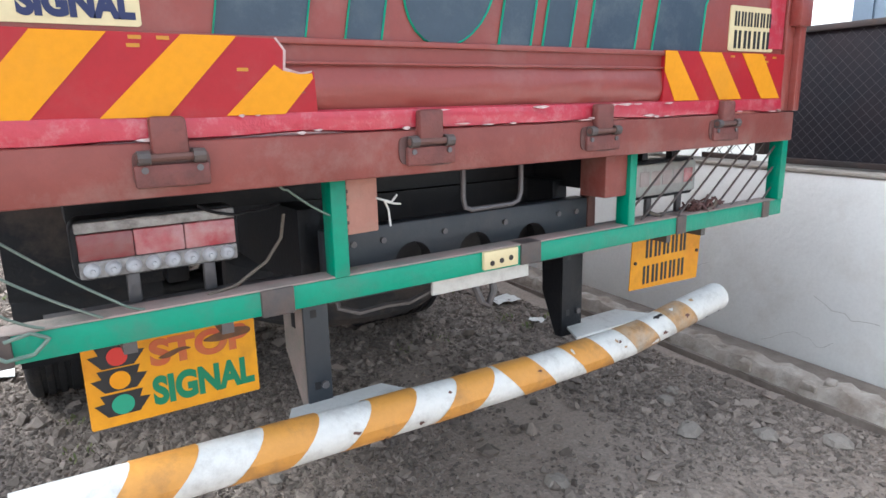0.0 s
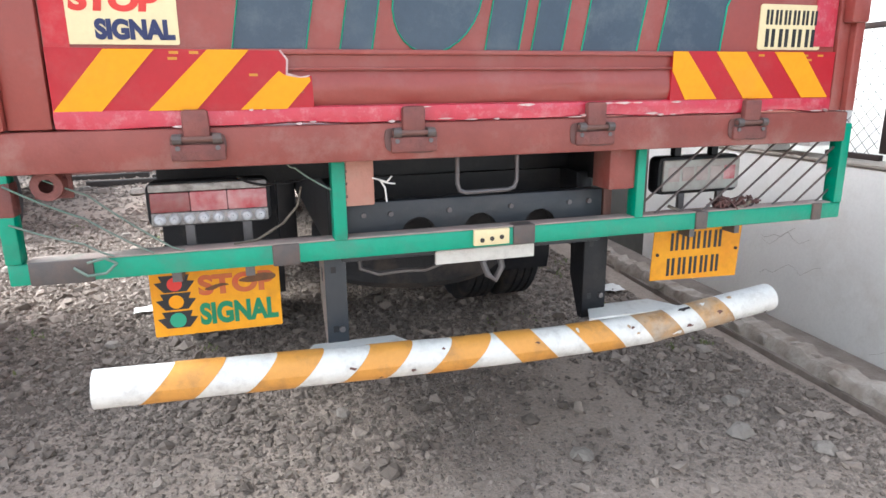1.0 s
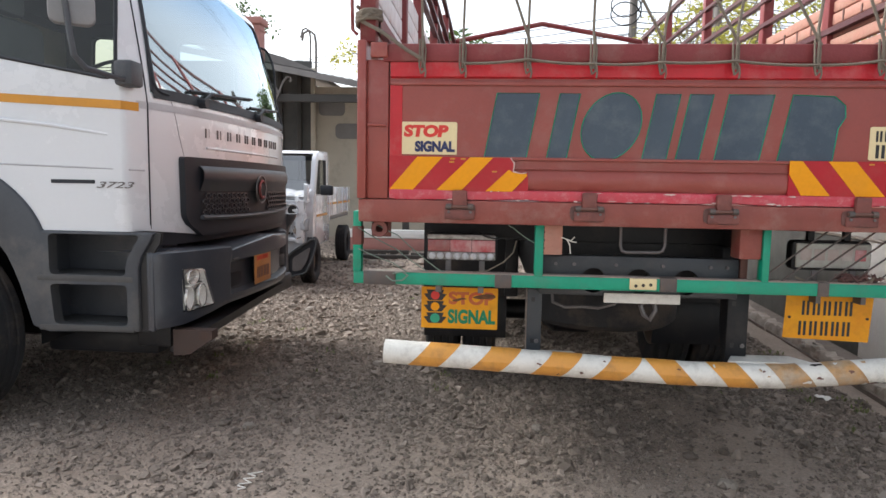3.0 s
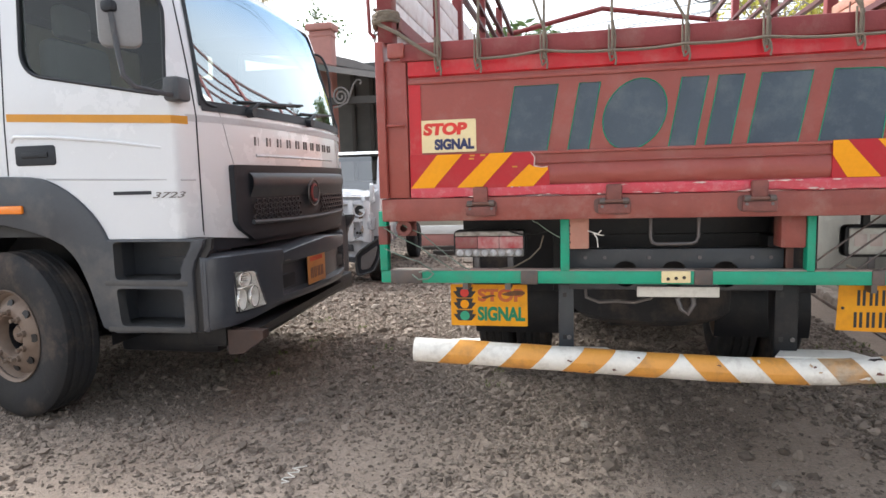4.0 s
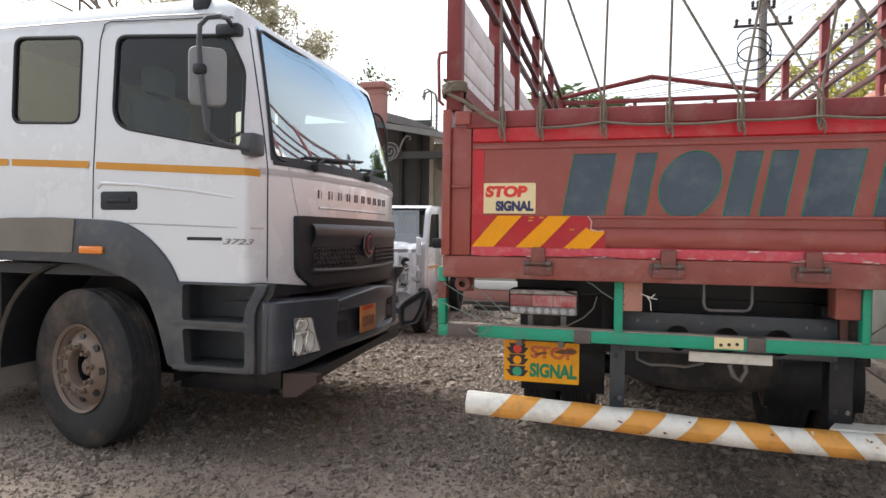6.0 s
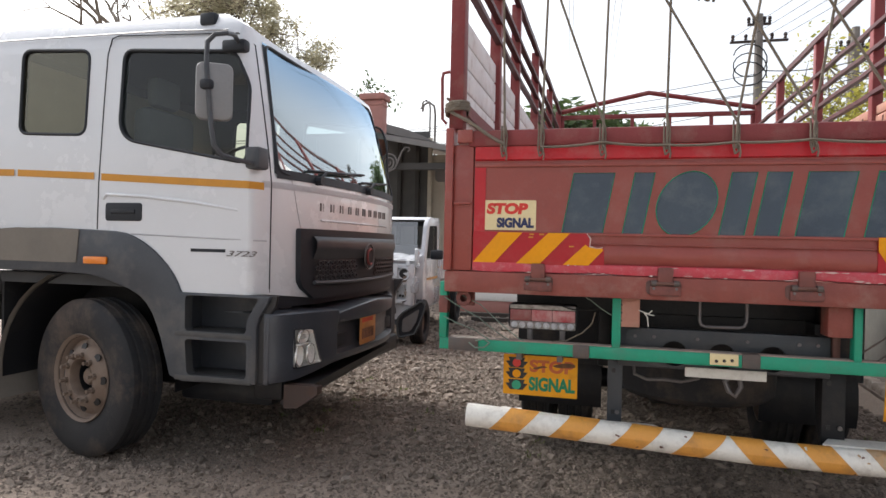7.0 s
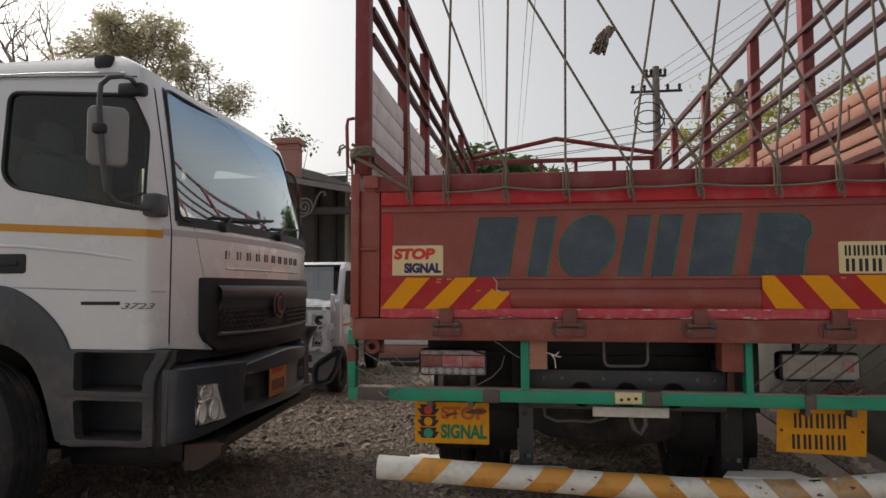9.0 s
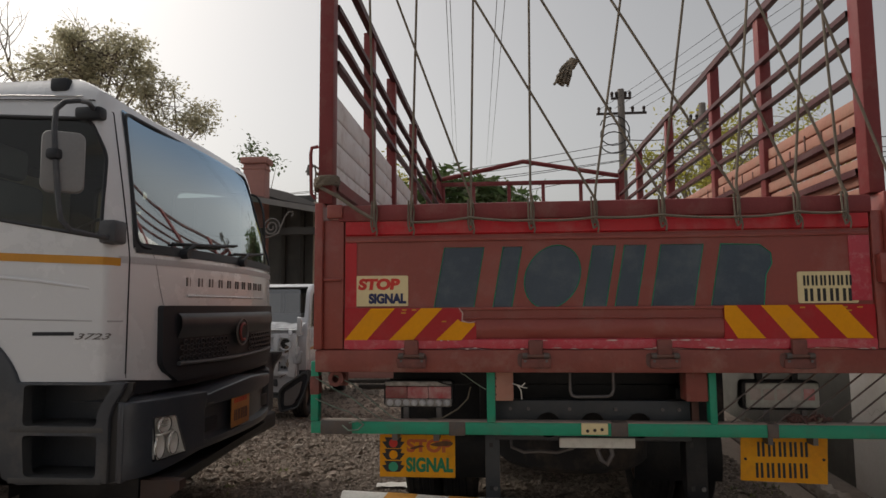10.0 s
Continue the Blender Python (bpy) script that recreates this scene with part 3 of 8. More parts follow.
def make_wall():
    """The compound wall beside the truck, with its fence, and the kerb and gutter at its foot."""
    s = Shape().box(WALL_X, -6, -0.2, WALL_X + 0.2, 2.9, 1.0, 0.012)
    w = part("wall_east", s, M_WALL, smooth=30)
    tagged(w, "low whitewashed plaster compound wall with hairline cracks", "wall", kind="structure")
    part("coping", Shape().box(WALL_X - 0.006, -6, 1.001, WALL_X + 0.206, 12.0, 1.02, 0.005).bend(0.004, 3.0), M_CONCRETE, w, "thin stained coping")
    # far stretch: its shade is put into a dark grey colour
    part("wall_stretch", Shape().box(WALL_X + 0.002, 2.904, -0.2, WALL_X + 0.198, 12.0, 1.0, 0.012), M_SHADEDWALL, w, "stretch of the wall coloured dark for the shade on it")
    rng = random.Random(4)
    for i in range(8):
        y, z = rng.uniform(-0.4, 2.4), rng.uniform(0.08, 0.9)
        pts = [(WALL_X - 0.0005, y, z)]
        for k in range(rng.randint(5, 9)):
            y += rng.uniform(0.03, 0.07)
            z += rng.uniform(-0.05, 0.035)
            pts.append((WALL_X - 0.0005, y, z))
        part("crack", Shape().tube(pts, rng.uniform(0.0006, 0.0011), 4), M_CONCRETE, w, "hairline crack", smooth=0)
    k = Shape()
    rows = []
    for i in range(420):
        y = -5 + 0.04 * i
        e = 0.1 + 0.02 * noise.noise(Vector((0, y * 1.7, 0))) + 0.022 * noise.noise(Vector((5, y * 9, 0)))
        h = 0.085 + 0.025 * noise.noise(Vector((3, y * 2.3, 0))) + 0.03 * noise.noise(Vector((7, y * 11, 0)))
        rows.append([(1.81 + e, y, -0.06), (1.825 + e, y, h - 0.03), (1.845 + e, y, h), (1.93 + e, y, h + 0.008), (1.945 + e, y, h - 0.02), (1.96 + e, y, -0.06)])
    k.grid(rows)
    kerb = part("kerb", k, M_KERB, smooth=40)
    tagged(kerb, "broken rough concrete kerb along the wall's gutter", "kerb", kind="structure")
    for i in range(70):                                      # loose chips and broken lumps on the kerb
        y = rng.uniform(-1.6, 3.2)
        x = 1.97 + rng.uniform(-0.05, 0.05)
        z, a = 0.072 + rng.uniform(-0.01, 0.012), rng.uniform(0.01, 0.032)
        chip = Shape().box(x - a, y - a * rng.uniform(0.8, 1.7), z - 0.03, x + a * rng.uniform(0.6, 1.1), y + a * rng.uniform(0.8, 1.7), z + a * rng.uniform(0.3, 0.7), 0.008).bend(0.02, 14.0, i)
        part("kerb_chip", chip, rng.choice((M_KERB, M_KERB, M_CONCRETE)), kerb, "broken chip of kerb")
    gutter = part("gutter", Shape().box(1.90, -5, -0.08, WALL_X, 11.6, 0.02).bend(0.012, 4.0), M_GUTTER)
    tagged(gutter, "narrow dark silted gutter at the wall's foot", "gutter", kind="structure")

    # fence of framed wire mesh on the wall, a plastered pillar between two panels
    f = thing("fence", "black iron framed chain-link fence standing on the low wall", "fence", kind="")

    def panel(y0, y1, z0, z1, backing=False, wire=0.0010, step=0.055):
        xw = WALL_X + 0.1
        for a in ((y0, z0, y1, z0 + 0.03), (y0, z1 - 0.03, y1, z1)):
            part("rail", Shape().box(xw - 0.015, a[0], a[1], xw + 0.015, a[2], a[3], 0.003), M_IRON, f)
        for yy in (y0, y1 - 0.03) if backing else ():
            part("upright", Shape().box(xw - 0.014, yy, z0 + 0.031, xw + 0.014, yy + 0.03, z1 - 0.031, 0.003), M_IRON, f)
        net = Shape()
        hgt, span = z1 - z0 - 0.06, y1 - y0 - 0.06
        for sgn in (1, -1):
            q = -hgt
            while q < span:
                a0, a1 = max(q, 0.0), min(q + hgt, span)
                if a1 - a0 > 0.02:
                    za, zb = (a0 - q, a1 - q) if sgn > 0 else (hgt - (a0 - q), hgt - (a1 - q))
                    net.tube([(xw + 0.002 * sgn, y0 + 0.03 + a0, z0 + 0.03 + za), (xw + 0.002 * sgn, y0 + 0.03 + a1, z0 + 0.03 + zb)], wire, 4, caps=False)
                q += step
        part("wire_mesh", net, M_WIRE, f, "diamond wire mesh", smooth=0)
        if backing:
            part("backing_sheet", Shape().box(xw + 0.006, y0, z0, xw + 0.036, y1, z1), M_BLACKSHEET, f, "black sheet tied behind the mesh")

    panel(0.84, 1.19, 1.03, 1.72, wire=0.0019, step=0.075)
    part("post", Shape().box(WALL_X + 0.07, 0.775, 1.07, WALL_X + 0.13, 0.835, 2.3, 0.004), M_IRON, f, "dark rusty red fence post")
    panel(-1.6, 0.74, 1.03, 1.72, True)
    high = part("wall_high", Shape().box(WALL_X + 0.01, 1.56, 1.021, WALL_X + 0.19, 12.0, 2.1, 0.01), M_WALL, w, "higher stained stretch of wall beyond the pillar")
    p = part("pillar", Shape().box(WALL_X - 0.02, 1.2, 1.08, WALL_X + 0.26, 1.55, 1.97, 0.01), M_WALL)
    tagged(p, "whitewashed square pillar on the compound wall", "pillar", kind="structure")
    part("pillar_cap", Shape().box(WALL_X - 0.07, 1.15, 1.974, WALL_X + 0.31, 1.6, 2.06, 0.012), M_PINKWALL, p, "reddish capping slab")
    sheet = Shape()
    for i in range(31):
        y0 = -2.5 + i * 0.1
        sheet.box(WALL_X + 0.5 + 0.012 * (i % 2), y0, 0.0, WALL_X + 0.52 + 0.012 * (i % 2), y0 + 0.1, 2.3)
    sh = part("sheet_fence", sheet, M_BLUESHEET, smooth=0)
    tagged(sh, "blue-grey ribbed metal sheet fence behind the wall", "sheet fence", kind="structure")
    far = part("wall_neighbour", Shape().box(WALL_X + 1.4, 1.0, 0, WALL_X + 1.6, 12, 2.6, 0.01), M_WALL)
    tagged(far, "pale plastered side wall of a neighbouring building", "wall", kind="structure")
    # the wall runs a few degrees askew of the truck
    askew = Matrix.Translation((-0.03, 0, 0)) @ Matrix(((1, 0.07, 0, 0), (0, 1, 0, 0), (0, 0, 1, 0), (0, 0, 0, 1)))
    for top in (w, kerb, gutter, f, p, sh):
        for ob in [top] + list(top.children_recursive):
            if ob.type == "MESH":
                ob.data.transform(askew)


def make_closing_walls():
    """Plain walls that close the yard behind and beside."""
    # unseen walls, added to cut low sky light on the trucks' facing sides
    for name, box in (("wall_south", (-16, -9.2, 0, 2.5, -9.0, 3.6)), ("wall_west", (-16.2, -9.2, 0, -16.0, 13, 3.0))):
        w = part(name, Shape().box(*box), M_WALL)
        tagged(w, "unseen plain plastered yard wall added to cut sky light, greyish white", "wall", kind="structure")
    low = part("wall_low", Shape().box(-3.9, 11.0, 0, 2.2, 11.2, 0.25, 0.01), M_PINKWALL)
    part("wall_band", Shape().box(-3.92, 10.98, 0.254, 2.2, 11.22, 0.43, 0.01), M_WALL, low, "white painted top band")
    tagged(low, "low dusty pink wall at the back of the yard", "wall", kind="structure")


make_ground()
make_wall()
make_closing_walls()


# ---- red cargo truck, seen from behind ----
truck = thing("cargo_truck", "brick-red flatbed cargo truck with caged sides and striped tailgate, parked", "truck")
SIDE_POSTS = (0.06, 1.0, 1.79, 2.96, 4.3, 5.5)


def make_tailgate():
    t = part("tailgate", Shape().box(-1.075, 0.0, 1.345, 1.115, 0.035, 1.93), M_RED, truck, "brick-red steel tailgate with raised ribs", smooth=0)
    # raised frame and pressed ribs of the panel
    part("top_rail", Shape().box(-1.10, -0.022, 1.890, 1.12, 0.05, 1.963, 0.01).bend(0.006, 2.0), M_REDDARK, t, "dark red top rail with worn edges")
    sh = Shape()
    n = 24
    sh.grid([[(-1.07 + 2.18 * i / n, -0.012 + 0.006 * noise.noise(Vector((i * 0.7, 0, 1))), z) for i in range(n + 1)] for z in (1.833, 1.889)])
    sh.grid([[(-1.07 + 2.18 * i / n, -0.012 + 0.006 * noise.noise(Vector((i * 0.7, 0, 1))), 1.833), (-1.07 + 2.18 * i / n, 0.0, 1.827)] for i in range(n + 1)])
    part("upper_strip", sh, M_SCARLET, t, "scratched scarlet strip")
    part("rib", Shape().box(-1.07, -0.010, 1.798, 1.11, 0.002, 1.816, 0.004), M_RED, t)
    part("rib", Shape().box(-1.07, -0.012, 1.500, 1.11, 0.002, 1.513, 0.004), M_RED, t)
    part("rib", Shape().box(-0.56, -0.010, 1.464, 0.55, 0.002, 1.470, 0.002), M_RED, t)
    rows = []                                            # shallow pressed swell, dented along its foot
    for j in range(9):
        z = 1.38 + 0.082 * j / 8
        rows.append([(-0.56 + 1.11 * i / 40, -0.001 - 0.013 * math.sin(math.pi * j / 8) * (0.8 + 0.5 * noise.noise(Vector((i * 0.17, j * 0.2, 3.0)))), z) for i in range(41)])
    part("pressed_swell", Shape().grid(rows), M_RED, t, "dented swell pressed into the panel", smooth=60)
    part("edge_strip", Shape().box(-1.072, -0.004, 1.50, -1.022, 0.002, 1.80), M_SCARLET, t, "scarlet painted edge")
    part("edge_strip", Shape().box(1.03, -0.004, 1.53, 1.11, 0.002, 1.80), M_PINK, t, "faded pinkish edge")
    # bottom strip: bent and rubbed
    rows = []
    for z, d in ((1.379, 0.0), (1.375, -0.010), (1.36, -0.013), (1.338, -0.010), (1.334, 0.004)):
        rows.append([(-1.072 + 2.185 * i / 80, d + 0.012 * noise.noise(Vector((i * 0.09, z * 3, 2))) - 0.004, z + (0.009 * noise.noise(Vector((i * 0.13, 0, 7))) if z < 1.37 else 0)) for i in range(81)])
    part("lower_strip", Shape().grid(rows), M_PINK, t, "dented scarlet strip rubbed to pink and white")
    crng = random.Random(31)
    for i in range(30):                                  # chips where the strip is rubbed to bare metal
        x = crng.uniform(-0.9, 1.1) if i % 3 else crng.uniform(0.2, 1.1)
        z, w, h = crng.choice((1.337, 1.341, 1.372)), crng.uniform(0.004, 0.03), crng.uniform(0.0012, 0.004)
        q = [(x - w, z), (x - w * 0.4, z - h * 0.6), (x + w * 0.3, z - h), (x + w, z + h * 0.2), (x + w * 0.5, z + h), (x - w * 0.5, z + h * 0.7)]
        part("paint_chip", Shape().prism(q, "y", -0.026, -0.020), M_CHIP, t, smooth=0)
    for q in ([(-0.508, 1.449), (-0.53, 1.444), (-0.564, 1.452), (-0.561, 1.488), (-0.576, 1.509), (-0.573, 1.5105), (-0.556, 1.488), (-0.559, 1.457), (-0.53, 1.4485), (-0.507, 1.452)],):
        part("torn_edge", Shape().prism(q, "y", -0.0142, -0.011), M_CHIP, t, "white torn edge of the tape", smooth=0)
    # reflective tape: red ground with slanting yellow bars
    y0, y1 = -0.0035, 0.0
    torn = [(-1.072, 1.371), (-0.5, 1.371), (-0.503, 1.45), (-0.535, 1.449), (-0.562, 1.456), (-0.56, 1.488), (-0.577, 1.508), (-1.072, 1.513)]
    part("reflective_tape", Shape().prism(torn, "y", y0 - 0.010, y1), M_TAPERED, t, "red reflective tape with a torn edge", smooth=0)
    for a, b, c, d in ((-0.956, -0.851, -1.072, -0.974), (-0.738, -0.645, -0.877, -0.773)):
        part("tape_bar", Shape().prism([(c, 1.374), (d, 1.374), (b, 1.51), (a, 1.51)], "y", y0 - 0.012, y0 - 0.010), M_YELLOW, t, "yellow reflective bar", smooth=0)
    part("tape_bar", Shape().prism([(-0.674, 1.373), (-0.566, 1.373), (-0.506, 1.438), (-0.508, 1.447), (-0.535, 1.446), (-0.566, 1.452), (-0.58, 1.462)], "y", y0 - 0.012, y0 - 0.010), M_YELLOW, t, "yellow reflective bar with a torn end", smooth=0)
    part("reflective_tape", Shape().prism([(0.52, 1.374), (1.112, 1.374), (1.112, 1.514), (0.524, 1.514)], "y", y0 - 0.010, y1), M_TAPERED, t, "red reflective tape", smooth=0)
    for a, b, c, d in ((0.522, 0.57, 0.572, 0.682), (0.668, 0.773, 0.779, 0.89), (0.878, 0.985, 0.998, 1.1)):
        part("tape_bar", Shape().prism([(c, 1.378), (d, 1.378), (b, 1.513), (a, 1.513)] + ([(a, 1.46)] if a < 0.6 else []), "y", y0 - 0.012, y0 - 0.010), M_YELLOW, t, "yellow reflective bar", smooth=0)
    rng = random.Random(2)
    for i in range(14):                                  # small yellow marks printed on the tape
        x = rng.choice([rng.uniform(-1.05, -0.6), rng.uniform(0.6, 1.08)])
        z = rng.choice((1.415, 1.45, 1.487, 1.5))
        part("tape_mark", Shape().prism([(x, z), (x + 0.02, z), (x + 0.02, z + 0.006), (x, z + 0.006)], "y", y0 - 0.0115, y0 - 0.010), M_STRIPE, t, smooth=0)
    # painted name as plain slanting blocks with a green line round each
    def block(pts):
        part("painted_block", Shape().prism(pts, "y", -0.002, 0.0005), M_BLUELET, t, "slate-blue painted slanting block", smooth=0)
        c = Vector((sum(p[0] for p in pts) / len(pts), sum(p[1] for p in pts) / len(pts)))
        path = [(p[0], -0.0022, p[1]) for p in pts]
        part("outline", Shape().tube(path + path[:2], 0.0052, 4, flat=0.4), M_GREENLINE, t, "thin bright green outline", smooth=0)

    Z0, Z1, LEAN_X = 1.508, 1.770, 0.048

    def bar(x0, x1, za=Z0, zb=Z1):
        k = LEAN_X / (Z1 - Z0)
        block([(x0 + k * (za - Z0), za), (x1 + k * (za - Z0), za), (x1 + k * (zb - Z0), zb), (x0 + k * (zb - Z0), zb)])

    bar(-0.683, -0.512)
    bar(-0.43, -0.35)
    block([(-0.175 + 0.117 * math.cos(w) + 0.025 * math.sin(w), 1.64 + 0.135 * math.sin(w)) for w in [2 * math.pi * i / 28 for i in range(28)]])
    bar(-0.05, 0.045), bar(0.082, 0.172)
    bar(0.232, 0.405)
    block([(0.475 + LEAN_X, Z1), (0.68, Z1 - 0.005), (0.722, Z1 - 0.04), (0.725, Z1 - 0.085), (0.70, Z1 - 0.13), (0.685, Z0), (0.475, Z0)])
    # stickers
    part("sticker", Shape().prism(round_outline(-1.026, 1.52, -0.795, 1.652, 0.006), "y", -0.003, 0.0), M_CREAM, t, "cream sticker with a worn edge", smooth=0)
    lettering("stop_word", "STOP", M_INKRED, t, -1.015, 1.59, 0.05, 0.185, -0.003, 0.12, 0.06, "red capital letters")
    lettering("signal_word", "SIGNAL", M_INKBLUE, t, -0.968, 1.53, 0.045, 0.165, -0.003, 0.0, 0.06, "blue capital letters")
    part("sticker", Shape().prism(round_outline(0.822, 1.52, 1.057, 1.65, 0.008), "y", -0.003, 0.0), M_CREAM, t, "cream number sticker", smooth=0)
    number_bars(t, 0.84, 1.592, 0.2, 0.042, 6, -0.003)
    number_bars(t, 0.84, 1.528, 0.2, 0.052, 4, -0.003)
    # hinges
    for x in (-0.776, -0.252, 0.275, 0.805):
        gx = x - 0.012
        wing = 0.0 if x < -0.5 else 0.014
        # dark patch painted for the shade round each hinge
        shade_patch = [(gx - 0.05 - wing, 1.318), (gx - 0.052 - wing, 1.285), (gx - 0.052 - wing * 0.6, 1.262), (gx + 0.02, 1.254), (gx + 0.07, 1.256), (gx + 0.076, 1.3), (gx + 0.07, 1.32), (gx, 1.324)]
        part("grease_stain", Shape().prism(soften(shade_patch, 0.012), "y", -0.0245, -0.0215), M_DARKBROWN, t, "dark patch painted for the shade behind the hinge", smooth=0)
        part("hinge", Shape().box(x - 0.031, -0.038, 1.31, x + 0.029, -0.012, 1.375, 0.008).bend(0.003, 9.0, x), M_HINGE, t, "worn red hinge leaf")
        part("hinge_plate", Shape().box(x - 0.062, -0.033, 1.258, x + 0.06, -0.021, 1.297, 0.004).bend(0.003, 8.0, x), M_HINGE, t)
        part("hinge_pin", Shape().tube([(x - 0.058, -0.034, 1.308), (x + 0.056, -0.034, 1.308)], 0.007, 10), M_RUSTPIN, t, "rusty steel hinge pin")
        for dx in (-0.056, 0.033):
            part("hinge_knuckle", Shape().tube([(x + dx, -0.033, 1.308), (x + dx + 0.02, -0.033, 1.308)], 0.0125, 10), M_WORN, t, "greasy dark hinge knuckle")
            part("hinge_bolt", Shape().tube([(x + dx + 0.01, -0.036, 1.287), (x + dx + 0.01, -0.03, 1.287)], 0.006, 8), M_BARE, t)


def make_body():
    part("sill_beam", Shape().box(-1.2, -0.02, 1.238, 1.19, 0.12, 1.333, 0.006).bend(0.004, 3.0), M_SILL, truck, "brick-red rear sill beam with scrapes")
    part("deck", Shape().box(-1.18, 0.12, 1.27, 1.18, 5.5, 1.33), M_BARE, truck, "worn steel load floor")
    for x0, x1, xi0, xi1 in ((-1.205, -1.168, -1.168, -1.078), (1.165, 1.2, 1.118, 1.165)):
        part("corner_post", Shape().box(x0, -0.03, 1.335, x1, 0.10, 1.975, 0.005), M_RED, truck)
        part("corner_panel", Shape().box(xi0, -0.012, 1.335, xi1, 0.08, 1.90, 0.006), M_RED, truck)
    part("latch", Shape().box(-1.165, -0.03, 1.63, -1.085, -0.012, 1.642, 0.004), M_RED, truck, "small red latch bar")
    part("latch_box", Shape().box(-1.15, -0.035, 1.905, -1.08, -0.0, 1.965, 0.006), M_RED, truck)
    part("latch_box", Shape().box(1.125, -0.05, 1.60, 1.19, -0.012, 1.72, 0.006), M_RED, truck)
    for sgn, mat in ((-1, M_TARP), (1, M_SIDEBOARD)):
        xs = sorted((sgn * 1.165, sgn * 1.20))
        part("side_board", Shape().box(xs[0], 0.10, 1.335, xs[1], 5.5, 1.95, 0.004), M_SIDEBOARD, truck, "red steel lower side board")
        z, tall = 1.96, (0.108 if sgn < 0 else 0.058)
        while z < (2.5 if sgn < 0 else 2.42):
            shift = 0.006 * math.sin(z * 40) if sgn > 0 else 0.0
            part("side_plank", Shape().box(xs[0] + shift, 0.12, z, xs[1] + shift, 5.48, z + tall, 0.006).bend(0.004, 2.5, z), mat, truck, "weathered painted side plank")
            z += tall + 0.008
        for k in range(30 if sgn > 0 else 0):                # notches along the upper plank
            part("notch", Shape().box(1.1585, 0.25 + 0.17 * k, 2.29, 1.163, 0.262 + 0.17 * k, 2.33 + 0.02 * (k % 3)), M_RUSTPIN, truck, "dark notch in the plank")
        inner = sgn * 1.15
        xs = sorted((inner - 0.018, inner + 0.018))
        rails = ((3.18, 0.045), (2.93, 0.026), (2.785, 0.026), (2.66, 0.026), (2.08, 0.055)) if sgn < 0 else ((3.225, 0.045), (2.93, 0.026), (2.785, 0.026), (2.66, 0.026), (2.5, 0.028), (2.26, 0.03), (2.08, 0.03))
        for z, h in rails:
            pts = [(inner, 0.1 + 5.4 * i / 24, z + 0.012 * noise.noise(Vector((i * 0.5, z, sgn)))) for i in range(25)]
            # upper and right-hand rails take the darker, backlit copy of the paint
            part("side_rail", Shape().grid([[(xs[0], p[1], p[2] - h / 2), (xs[1], p[1], p[2] - h / 2), (xs[1], p[1], p[2] + h / 2), (xs[0], p[1], p[2] + h / 2)] for p in pts], closed=True), M_CAGEBACKLIT if z > 2.4 or sgn > 0 else M_REDDARK, truck, "dark red steel cage rail")
        for y in SIDE_POSTS if sgn < 0 else (0.06, 1.08, 1.94, 3.18, 4.45, 5.5):
            w = 0.035 if y > 0.1 else 0.04
            top = 3.34 if y < 0.1 else 3.19 if sgn < 0 else 3.24
            a = sorted((sgn * 1.14, sgn * 1.205))
            part("cage_post", Shape().box(a[0], y - w, 1.978 if y < 0.1 else 1.95, a[1], y + w, top, 0.005), M_REDDARK, truck, "dark red upright cage post")
    part("rear_cross_bar", Shape().tube([(-1.15, 0.05, 3.3), (1.15, 0.05, 3.3)], 0.022, 10), M_REDDARK, truck)
    yf = 5.52
    part("front_gable_bar", Shape().tube([(-1.17, yf, 3.18), (-0.07, yf, 3.4), (1.15, yf, 3.18)], 0.03, 8), M_REDDARK, truck, "dark red peaked front bar")
    part("front_bar", Shape().box(-1.15, yf - 0.03, 3.09, 1.15, yf + 0.03, 3.14, 0.004), M_REDDARK, truck)
    part("front_bar", Shape().box(-1.15, yf - 0.03, 2.80, 1.15, yf + 0.03, 2.85, 0.004), M_REDDARK, truck)
    for x in (-1.12, -0.72, -0.26, 0.18, 0.66, 1.12):
        part("front_upright", Shape().box(x - 0.022, yf - 0.02, 1.33, x + 0.022, yf + 0.02, 3.09, 0.004), M_REDDARK, truck)
    part("front_board", Shape().box(-1.15, yf + 0.031, 1.33, 1.15, yf + 0.06, 2.75), M_SIDEBOARD, truck, "red steel headboard")
    # unseen cab and front wheels, added to keep sunlight off the wall
    part("cab", Shape().prism(soften([(5.66, 0.62), (7.35, 0.62), (7.42, 1.5), (7.15, 2.5), (6.9, 2.62), (5.66, 2.62)], 0.08), "x", -1.08, 1.08), M_REDDARK, truck, "unseen red cab beyond the headboard, added to block sunlight", bevel=0.03)
    for x in (-0.92, 0.92):
        w = part("front_wheel", Shape().lathe([(0.0, -0.06), (0.24, -0.06), (0.27, 0.05)], (x, 6.5, 0.48), "x", 20), M_RIM, truck)
        part("tyre", tread_tyre(0.48, 0.26, 0.24, 30).moved(x, 6.5, 0.48), M_RUBBER, w, "black tyre")
    part("rope_hook", Shape().tube([(-1.21, 0.0, 2.0), (-1.23, 0.0, 2.02), (-1.235, 0.0, 2.2), (-1.23, 0.0, 2.23), (-1.20, 0.0, 2.235)], 0.008, 6), M_REDDARK, truck)


